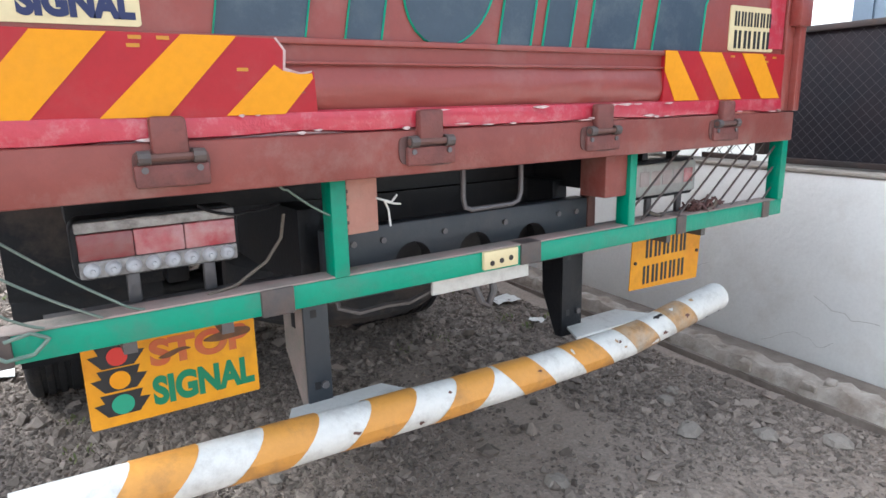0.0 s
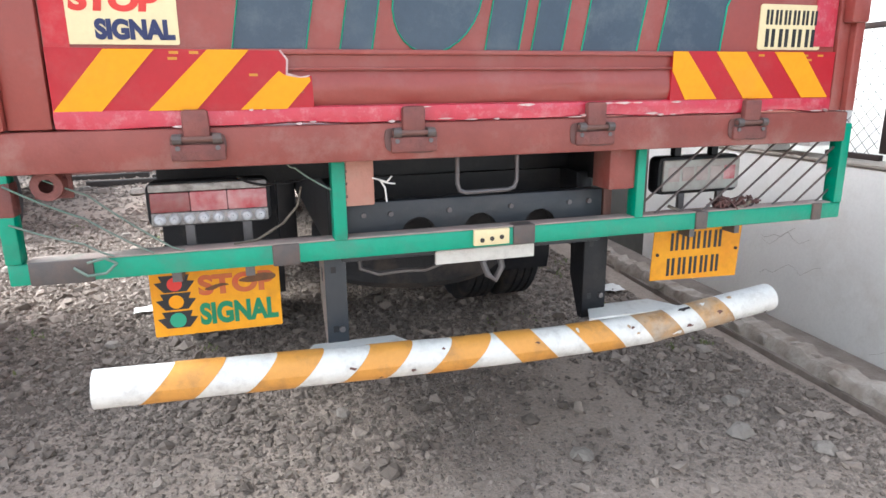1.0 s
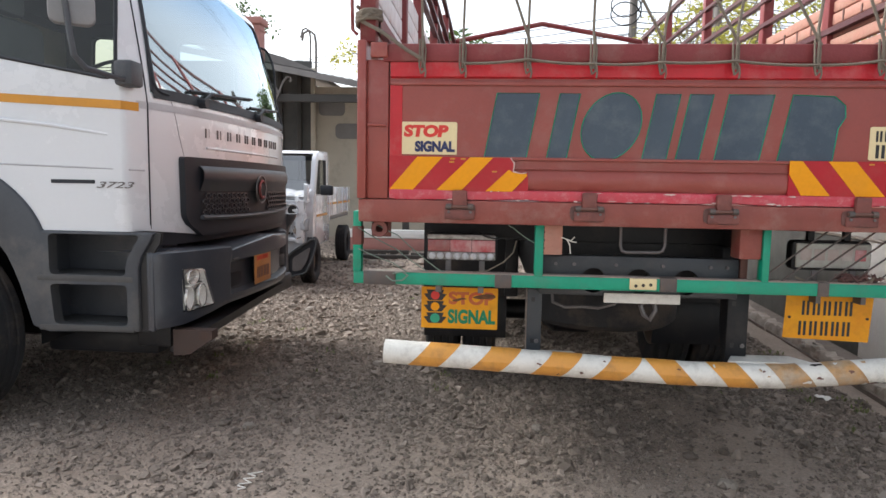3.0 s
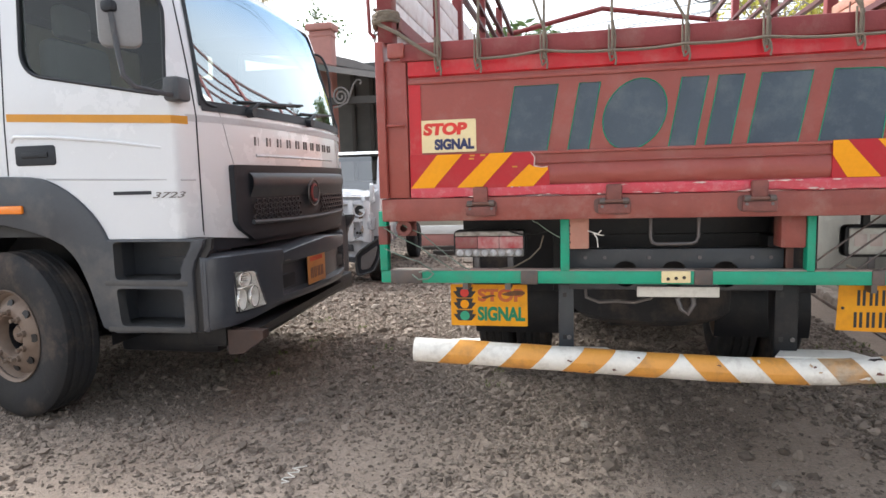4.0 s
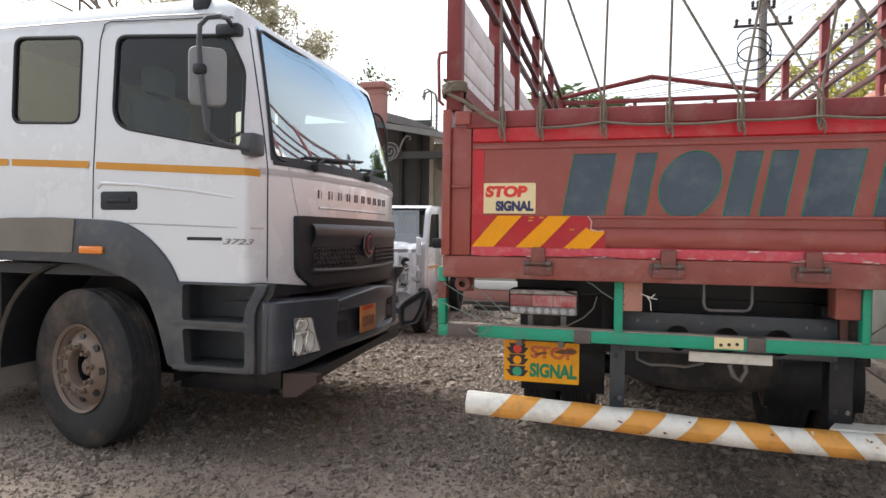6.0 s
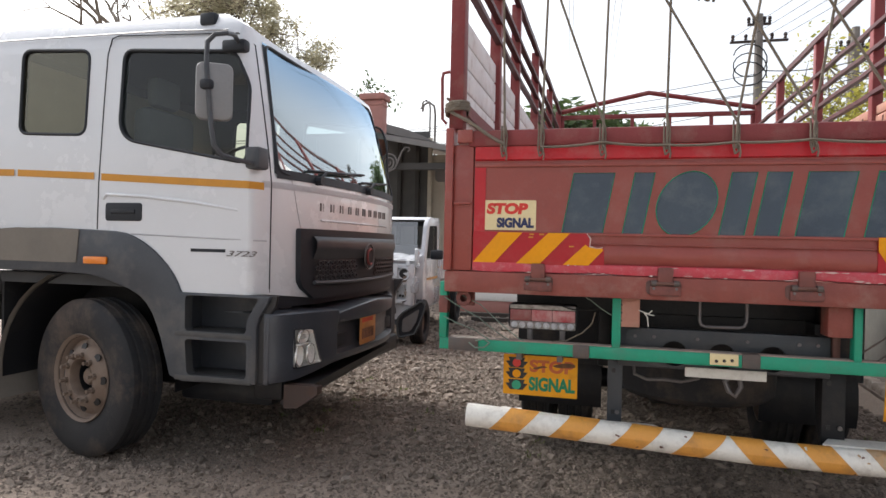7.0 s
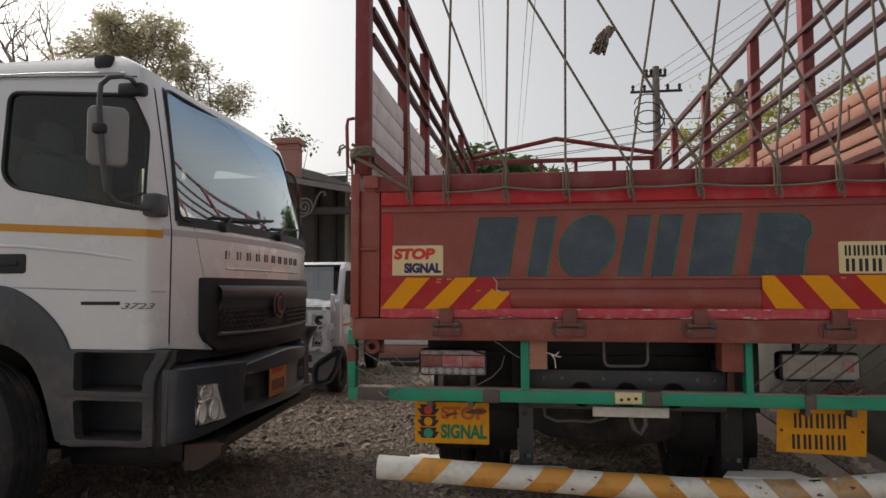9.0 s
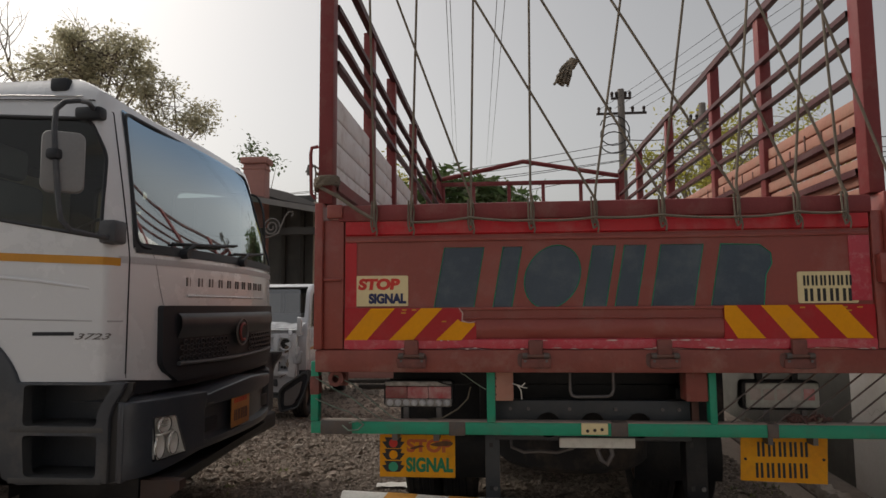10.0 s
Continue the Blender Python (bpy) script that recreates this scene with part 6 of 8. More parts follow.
def make_lorry_lower():
    # fender with arch, step unit
    wheel_c, wheel_z = -3.80, 0.52
    outer = [(-4.9, 1.46), (-4.3, 1.50), (-4.02, 1.505), (-3.683, 1.496), (-3.528, 1.489), (-3.46, 1.48), (-3.412, 1.467), (-3.355, 1.443), (-3.298, 1.412), (-3.24, 1.373), (-3.185, 1.327), (-3.135, 1.278), (-3.092, 1.224), (-3.06, 1.172), (-3.036, 1.118)]
    step_side = [(-2.42, 1.118), (-2.435, 1.075), (-2.488, 0.99), (-2.505, 0.93), (-2.507, 0.585), (-3.02, 0.57)]
    arch = [(-3.108, 0.6), (-3.14, 0.71), (-3.177, 0.83), (-3.208, 0.91), (-3.241, 0.98), (-3.285, 1.04), (-3.336, 1.085), (-3.43, 1.13), (-3.528, 1.16), (-3.62, 1.185), (-3.723, 1.206), (-4.0, 1.217), (-4.9, 1.22)]
    fender = part("fender", Shape().prism(outer + step_side + arch, "y", Y_NEAR - 0.02, Y_NEAR + 0.05), M_PLASTIC, white_truck, "dark grey plastic wheel arch and step panel", smooth=30, bevel=0.012)
    cutters = [part("tmp", Shape().prism(soften(q, 0.03), "y", 0.4, 0.8), M_INTERIOR) for q in ([(-2.98, 0.615), (-2.57, 0.615), (-2.57, 0.835), (-3.0, 0.835)], [(-3.0, 0.885), (-2.575, 0.885), (-2.575, 0.96), (-2.53, 1.04), (-2.49, 1.105), (-3.0, 1.105)])]
    cut(fender, cutters)
    part("step_well", Shape().box(-3.1, Y_NEAR + 0.25, 0.58, -2.5, Y_NEAR + 0.40, 1.115), M_PLASTIC, white_truck, "dark grey back of the steps")
    for x in (-3.09, -2.53):
        part("step_cheek", Shape().box(x, Y_NEAR + 0.051, 0.58, x + 0.02, Y_NEAR + 0.249, 1.115), M_PLASTIC, white_truck, "dark grey step cheek")
    for z in (0.598, 0.868):
        tread = part("step_tread", Shape().box(-3.07, Y_NEAR - 0.022, z - 0.018, -2.535, Y_NEAR + 0.249, z + 0.014, 0.006), M_TREAD, white_truck, "dusty ribbed grey step tread")
        for i in range(4):
            part("tread_slot", Shape().box(-2.93 + 0.1 * i, Y_NEAR + 0.05, z + 0.0145, -2.87 + 0.1 * i, Y_NEAR + 0.08, z + 0.0155), M_INK, tread)
    # unseen far arch and step, and a plate below, added to block light
    far = part("fender", Shape().prism(outer + step_side + arch, "y", Y_FAR - 0.05, Y_FAR + 0.02), M_PLASTIC, white_truck, "unseen plastic wheel arch on the far side, added to block light", smooth=30, bevel=0.012)
    part("step_well", Shape().box(-3.1, Y_FAR - 0.40, 0.58, -2.5, Y_FAR - 0.051, 1.11), M_PLASTIC, white_truck, "unseen far step recess, added to block light")
    part("sump_guard", Shape().box(-3.3, 0.95, 0.36, -2.6, 2.75, 0.5, 0.03), M_BLACK, white_truck, "black plate added under the engine to block light")
    liner = [(wheel_c + 0.69 * math.cos(w), wheel_z + 0.02 + 0.69 * math.sin(w)) for w in [radians(-5 + 9.5 * i) for i in range(21)]]
    part("arch_liner", Shape().grid([[(x, Y_NEAR + 0.05, z), (x, Y_NEAR + 0.6, z)] for x, z in liner]), M_BLACK, white_truck, "black wheel arch liner")
    part("arch_roof", Shape().box(-4.7, Y_NEAR + 0.02, 1.256, -3.5, 1.2, 1.27), M_BLACK, white_truck, "black roof of the wheel arch")
    # black wall added behind the wheel, keeps far-side light out of the arch
    part("arch_wall", Shape().box(-4.7, 1.16, 0.5, -3.0, 1.19, 1.25), M_BLACK, white_truck, "black wall added inside the wheel arch to block light")
    part("rear_fender_panel", Shape().prism([(-4.9, 1.285), (-4.0, 1.28), (-3.82, 1.282), (-3.8, 1.497), (-4.3, 1.502), (-4.9, 1.462)], "y", Y_NEAR - 0.027, Y_NEAR - 0.022), M_DUSTPLASTIC, white_truck, "dusty beige-grey rear fender panel", smooth=0)
    part("side_lamp", Shape().box(-3.755, Y_NEAR - 0.04, 1.275, -3.575, Y_NEAR - 0.018, 1.325, 0.01), M_AMBER, white_truck, "amber side repeater lamp")

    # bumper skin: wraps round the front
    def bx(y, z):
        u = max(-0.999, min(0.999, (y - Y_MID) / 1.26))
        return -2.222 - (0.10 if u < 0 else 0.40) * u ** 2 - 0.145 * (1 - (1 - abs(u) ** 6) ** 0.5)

    def top(y):
        """The bumper's crisp top edge: level at the corners, a small step beside the middle."""
        u = abs(y - Y_MID)
        return 1.012 - 0.012 * max(0.0, (1.0 - u) / 0.34) if u > 0.66 else 0.975 + 0.05 * (1 - u / 0.66) ** 0.7

    def foot(y):
        u = abs(y - Y_MID)
        return 0.585 + 0.05 * max(0.0, min(1.0, (1.1 - u) / 0.4))

    def sunk(y):
        """Depth of the long recess between the lamp pods."""
        return 0.05 * max(0.0, min(1.0, (0.665 - abs(y - Y_MID)) / 0.02))

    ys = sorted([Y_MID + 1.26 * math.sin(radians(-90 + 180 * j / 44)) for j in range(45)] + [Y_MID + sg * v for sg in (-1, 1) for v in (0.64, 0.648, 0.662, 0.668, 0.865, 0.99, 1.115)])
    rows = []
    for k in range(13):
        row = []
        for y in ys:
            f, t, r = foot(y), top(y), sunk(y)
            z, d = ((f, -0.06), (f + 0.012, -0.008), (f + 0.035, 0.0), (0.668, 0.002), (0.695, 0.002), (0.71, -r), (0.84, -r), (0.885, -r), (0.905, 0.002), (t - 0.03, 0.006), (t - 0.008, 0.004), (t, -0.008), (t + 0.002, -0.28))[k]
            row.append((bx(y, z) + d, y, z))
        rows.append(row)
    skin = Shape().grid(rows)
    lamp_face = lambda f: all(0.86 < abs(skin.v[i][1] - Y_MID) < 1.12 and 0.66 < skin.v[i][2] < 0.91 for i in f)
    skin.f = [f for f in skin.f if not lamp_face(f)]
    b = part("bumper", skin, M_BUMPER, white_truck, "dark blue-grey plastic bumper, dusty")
    part("bumper_side", Shape().box(-2.468, Y_NEAR - 0.005, 0.585, -2.43, Y_NEAR + 0.04, 1.008, 0.008), M_BUMPER, white_truck)
    gap = [(-2.506, 0.578), (-2.465, 0.578), (-2.465, 0.94), (-2.445, 0.99), (-2.395, 1.06), (-2.385, 1.118), (-2.419, 1.118), (-2.434, 1.075), (-2.487, 0.99), (-2.504, 0.93)]
    part("bumper_gap", Shape().prism(gap, "y", Y_NEAR + 0.004, Y_NEAR + 0.03), M_INK, white_truck, "black gap between step panel and bumper", smooth=0)
    part("valance", Shape().box(-2.62, 0.75, 0.46, -2.42, 2.95, 0.60, 0.02), M_BLACK, white_truck, "black lower valance")
    bar = [(-2.393, 0.425), (-2.30, 0.435), (-2.17, 0.525), (-2.17, 0.572), (-2.393, 0.572)]
    beam = Shape().prism(bar, "y", 0.795, 2.55)
    beam.v = [(x - 0.06 - 0.075 * (y - 0.8), y, z) for x, y, z in beam.v]
    # same beam as the brown end, coloured black for the shade under the bumper
    part("tow_beam", beam, M_BLACK, white_truck, "beam under the bumper, blackened for the shade on it", smooth=0)
    part("beam_end", Shape().prism(bar, "y", 0.72, 0.792), M_RUSTBEAM, white_truck, "brown rusty beam end", smooth=0)
    part("front_opening", Shape().grid([[(cab_x(y, 1.1) - 0.01, y, z) for y in ys if 0.67 < y < 3.03] for z in (1.03, 1.17)]), M_GRILLE, white_truck, "black panel between bumper and grille")
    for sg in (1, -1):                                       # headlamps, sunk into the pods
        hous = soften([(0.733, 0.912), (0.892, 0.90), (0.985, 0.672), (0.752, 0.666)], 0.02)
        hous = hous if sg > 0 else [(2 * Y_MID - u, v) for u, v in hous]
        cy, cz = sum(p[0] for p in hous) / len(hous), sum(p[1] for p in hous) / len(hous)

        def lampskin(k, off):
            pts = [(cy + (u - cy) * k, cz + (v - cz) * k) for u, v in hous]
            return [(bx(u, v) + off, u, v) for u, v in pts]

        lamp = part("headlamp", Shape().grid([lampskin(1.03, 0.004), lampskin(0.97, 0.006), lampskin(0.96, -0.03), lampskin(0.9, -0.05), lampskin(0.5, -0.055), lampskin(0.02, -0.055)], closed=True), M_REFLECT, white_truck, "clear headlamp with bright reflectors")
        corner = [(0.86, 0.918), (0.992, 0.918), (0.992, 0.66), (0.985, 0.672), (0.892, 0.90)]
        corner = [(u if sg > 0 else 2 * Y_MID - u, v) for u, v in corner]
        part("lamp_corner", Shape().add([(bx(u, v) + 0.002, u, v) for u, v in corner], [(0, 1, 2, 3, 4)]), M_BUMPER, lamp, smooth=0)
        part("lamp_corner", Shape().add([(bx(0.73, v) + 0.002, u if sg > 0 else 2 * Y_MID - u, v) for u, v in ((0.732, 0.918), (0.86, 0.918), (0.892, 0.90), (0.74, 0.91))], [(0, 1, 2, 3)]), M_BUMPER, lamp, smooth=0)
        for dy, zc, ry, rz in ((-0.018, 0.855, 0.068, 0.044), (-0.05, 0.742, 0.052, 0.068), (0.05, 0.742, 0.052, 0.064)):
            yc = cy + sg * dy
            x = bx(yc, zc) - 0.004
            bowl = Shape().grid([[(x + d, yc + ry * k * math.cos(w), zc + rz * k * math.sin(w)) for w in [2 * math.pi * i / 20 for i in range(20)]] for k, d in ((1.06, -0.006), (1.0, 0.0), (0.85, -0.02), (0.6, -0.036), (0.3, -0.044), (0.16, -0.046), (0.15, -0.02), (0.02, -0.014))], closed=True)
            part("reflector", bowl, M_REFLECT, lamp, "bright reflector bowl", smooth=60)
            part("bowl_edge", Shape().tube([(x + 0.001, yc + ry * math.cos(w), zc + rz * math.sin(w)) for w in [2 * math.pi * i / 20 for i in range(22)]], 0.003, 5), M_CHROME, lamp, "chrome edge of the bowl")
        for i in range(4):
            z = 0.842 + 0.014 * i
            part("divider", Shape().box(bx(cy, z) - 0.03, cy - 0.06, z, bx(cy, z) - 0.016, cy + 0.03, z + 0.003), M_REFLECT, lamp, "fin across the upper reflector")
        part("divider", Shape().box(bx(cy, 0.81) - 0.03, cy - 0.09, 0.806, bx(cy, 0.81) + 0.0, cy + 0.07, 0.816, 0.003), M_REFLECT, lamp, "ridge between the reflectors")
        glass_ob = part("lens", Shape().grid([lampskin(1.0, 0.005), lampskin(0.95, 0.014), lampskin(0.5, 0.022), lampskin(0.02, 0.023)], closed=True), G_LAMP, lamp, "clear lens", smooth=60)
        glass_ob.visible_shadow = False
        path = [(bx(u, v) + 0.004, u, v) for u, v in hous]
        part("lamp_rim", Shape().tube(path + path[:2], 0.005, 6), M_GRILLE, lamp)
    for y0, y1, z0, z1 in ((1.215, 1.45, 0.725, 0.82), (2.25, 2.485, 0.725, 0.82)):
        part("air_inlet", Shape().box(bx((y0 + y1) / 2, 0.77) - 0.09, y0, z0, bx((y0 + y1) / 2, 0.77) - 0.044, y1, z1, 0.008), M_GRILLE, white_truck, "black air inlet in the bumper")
    xp = bx(1.72, 0.8) - 0.012
    part("plate_bracket", Shape().box(xp - 0.036, 1.60, 0.72, xp - 0.001, 1.78, 0.97, 0.004), M_INK, white_truck, "black plate bracket")
    part("tow_slot", Shape().box(bx(1.22, 0.915) + 0.003, 1.20, 0.912, bx(1.22, 0.915) + 0.008, 1.29, 0.92, 0.001), M_BARE, white_truck, "thin worn mark on the bumper")
    pl = part("number_plate", Shape().box(xp, 1.535, 0.705, xp + 0.006, 1.845, 0.925, 0.002), M_ORANGEOLD, white_truck, "orange plate with dark marks, dusty")
    for r, (z, n, w) in enumerate(((0.865, 6, 0.22), (0.745, 4, 0.24))):
        for i in range(n):
            y = 1.57 + w * i / n
            for k in (0.1, 0.55):
                part("digit_bar", Shape().box(xp + 0.0065, y + k * w / n, z, xp + 0.008, y + (k + 0.26) * w / n, z + (0.03 if r == 0 else 0.075)), M_INKRED if r == 0 else M_DARKBROWN, pl, smooth=0)
    # wheels
    for y, turn in ((Y_NEAR + 0.16, -14), (Y_FAR - 0.16, -14)):
        w = new("wheel")
        w.parent = white_truck
        me = wheel_mesh()
        wob = part("wheel_hub", me, M_RIM, white_truck, "dusty brown steel wheel with studs")
        wob.matrix_local = pose(wheel_c, y, wheel_z, 0, 0, turn if y < 1 else 180 + turn)
        bpy.data.objects.remove(w)
        ty = part("tyre", tread_tyre(0.52, 0.27, 0.27), M_RUBBER, wob, "large dusty black tyre")
        ty.matrix_local = pose(0, 0, 0, 0, 0, 90)
        # black colour put into the well for the shade of its depth
        part("hub_well", Shape().lathe([(0.0, 0.0), (0.114, 0.0), (0.114, -0.06)], (0, 0, 0), "y", 24), M_BLACK, wob, "dark recessed hub well")
        part("hub_cap", Shape().lathe([(0.062, 0.0), (0.058, -0.06), (0.045, -0.075), (0.0, -0.078)], (0, 0, 0), "y", 20), M_RIM, wob, "dusty hub cap")
        for i in range(8):
            a = 2 * math.pi * i / 8
            c = Vector((0.2 * math.cos(a), -0.097, 0.2 * math.sin(a)))
            part("hand_hole", Shape().tube([c + Vector((0, -0.004, 0)) + 0.003 * c.normalized(), c + Vector((0, 0.004, 0))], 0.026, 14), M_INK, wob, "dark hand hole", smooth=0)
    part("front_axle", Shape().tube([(wheel_c, Y_NEAR + 0.2, 0.48), (wheel_c, 1.2, 0.4), (wheel_c, 2.5, 0.4), (wheel_c, Y_FAR - 0.2, 0.48)], 0.06, 8), M_BLACK, white_truck)
    for y in (1.4, 2.3):
        part("chassis_rail", Shape().box(-10.5, y - 0.04, 0.75, -2.5, y + 0.04, 1.0, 0.006), M_BLACK, white_truck, "black chassis rail")
    part("rear_mudguard", Shape().grid([[(wheel_c - 0.7 * math.cos(w), y, wheel_z + 0.03 + 0.7 * math.sin(w)) for y in (Y_NEAR + 0.02, Y_NEAR + 0.5)] for w in [radians(-18 + 12 * i) for i in range(8)]]), M_DUSTPLASTIC, white_truck, "dusty rear half of the wheel arch")
    # unseen deck and rear wheels, added to shade the ground by the lorry
    deck = part("load_deck", Shape().box(-10.6, Y_NEAR + 0.02, 1.02, -4.75, Y_FAR - 0.02, 1.2, 0.02), M_BARE, white_truck, "unseen bare steel load deck behind the cab, added to shade the ground")
    for x in (-5.45, -8.3, -9.6):
        for y in (Y_NEAR + 0.18, Y_FAR - 0.18):
            w = part("wheel_hub", wheel_mesh(), M_RIM, white_truck, "dusty brown steel wheel with studs")
            w.matrix_local = pose(x, y, wheel_z, 0, 0, 0 if y < 1.5 else 180)
            ty = part("tyre", tread_tyre(0.52, 0.27, 0.27), M_RUBBER, w, "large dusty black tyre")
            ty.matrix_local = pose(0, 0, 0, 0, 0, 90)
    # gearbox block, flaps and beam added to keep light from under the lorry
    part("gearbox", Shape().box(-4.5, 1.3, 0.34, -2.75, 2.4, 1.1, 0.1), M_BLACK, white_truck, "dark gearbox block enlarged to keep light from under the lorry")
    for y0, y1 in ((0.75, 1.15), (2.55, 2.95)):
        part("mud_flap", Shape().box(-4.62, y0, 0.3, -4.60, y1, 1.2), M_RUBBER, white_truck, "black rubber mud flap")
    part("cross_beam", Shape().box(-2.95, 1.0, 0.5, -2.75, 2.7, 0.75, 0.02), M_BLACK, white_truck, "black cross beam added to block light under the lorry")
    part("cab_floor", Shape().box(-4.55, 0.68, 1.13, -2.68, 3.02, 1.2), M_INTERIOR, white_truck)


def wheel_mesh():
    """A steel wheel facing -y: rim, dished disc, recessed hub and studs."""
    s = MovedShape()
    s.lathe([(0.27, 0.11), (0.272, -0.11), (0.288, -0.128), (0.292, -0.12), (0.28, -0.115), (0.262, -0.085), (0.25, -0.06), (0.222, -0.075), (0.178, -0.118), (0.15, -0.125), (0.128, -0.12), (0.12, -0.10), (0.115, 0.03)], (0, 0, 0), "y", 40)
    for i in range(10):
        w = 2 * math.pi * (i + 0.3) / 10
        c, q = 0.152 * math.cos(w), 0.152 * math.sin(w)
        s.tube([(c, -0.12, q), (c, -0.142, q)], 0.021, 6)
        s.tube([(c, -0.14, q), (c, -0.172, q)], 0.012, 6)
    return s


def make_lorry_mirror():
    arm = [(-2.66, 0.60, 2.62), (-2.645, 0.52, 2.645), (-2.58, 0.40, 2.62), (-2.559, 0.30, 2.595), (-2.61, 0.265, 2.58), (-2.652, 0.26, 2.54), (-2.658, 0.26, 2.45), (-2.645, 0.26, 2.3), (-2.62, 0.26, 2.08), (-2.605, 0.265, 1.97), (-2.58, 0.31, 1.92), (-2.54, 0.48, 1.905), (-2.52, 0.60, 1.905)]
    part("mirror_arm", Shape().tube(arm, 0.014, 8), M_PLASTIC, white_truck, "grey tubular mirror arm")
    body = Shape().prism(round_outline(-0.098, -0.158, 0.098, 0.158, 0.04), "y", -0.04, 0.02)
    m = part("mirror", body, M_MIRRORBACK, white_truck, "grey rectangular mirror housing", bevel=0.012)
    m.matrix_local = pose(-2.64, 0.315, 2.272, 0, 0, 32)
    part("mirror_glass", Shape().prism(round_outline(-0.082, -0.142, 0.082, 0.142, 0.03), "y", 0.0205, 0.023), M_CHROME, m, "mirror glass", smooth=0)
    part("mirror_mount", Shape().box(-2.585, 0.54, 1.875, -2.485, 0.66, 2.005, 0.018), M_PLASTIC, white_truck, "grey lower mirror mount")
    part("mirror_mount", Shape().box(-2.77, 0.555, 2.58, -2.61, 0.63, 2.655, 0.02), M_GRILLE, white_truck, "black upper mirror mount")
    part("mirror_clamp", Shape().box(-2.685, 0.23, 2.275, -2.615, 0.285, 2.335, 0.02), M_GRILLE, white_truck)


def make_lorry_inside():
    for y in (1.1, 2.5):
        seat = part("seat", Shape().box(-3.55, y - 0.25, 1.45, -3.05, y + 0.25, 1.72, 0.06), M_SEAT, white_truck, "grey cloth seat")
        part("seat_back", Shape().box(-3.66, y - 0.25, 1.65, -3.5, y + 0.25, 2.35, 0.06), M_SEAT, seat)
        part("headrest", Shape().box(-3.65, y - 0.13, 2.37, -3.54, y + 0.13, 2.58, 0.04), M_SEAT, seat)
    part("dashboard", Shape().box(-2.95, 0.72, 1.5, -2.52, 2.98, 1.86, 0.06), M_INTERIOR, white_truck, "dark dashboard")
    part("steering_wheel", Shape().lathe([(0.2, -0.012), (0.215, 0.0), (0.2, 0.012), (0.19, 0.0), (0.2, -0.012)], (0, 0, 0), "z", 24), M_GRILLE, white_truck, "black steering wheel").matrix_local = pose(-3.0, 1.1, 1.98, 0, -35, 0)
    part("rear_lining", Shape().box(-4.56, 0.66, 1.25, -4.53, 3.04, 2.7, 0.01), M_LINING, white_truck, "cream lining of the cab's back wall")
    part("bunk", Shape().box(-4.5, 0.75, 1.6, -3.9, 2.95, 1.85, 0.06), M_SEAT, white_truck, "bunk with grey cover")


make_lorry_cab()
make_lorry_lower()
make_lorry_mirror()
make_lorry_inside()


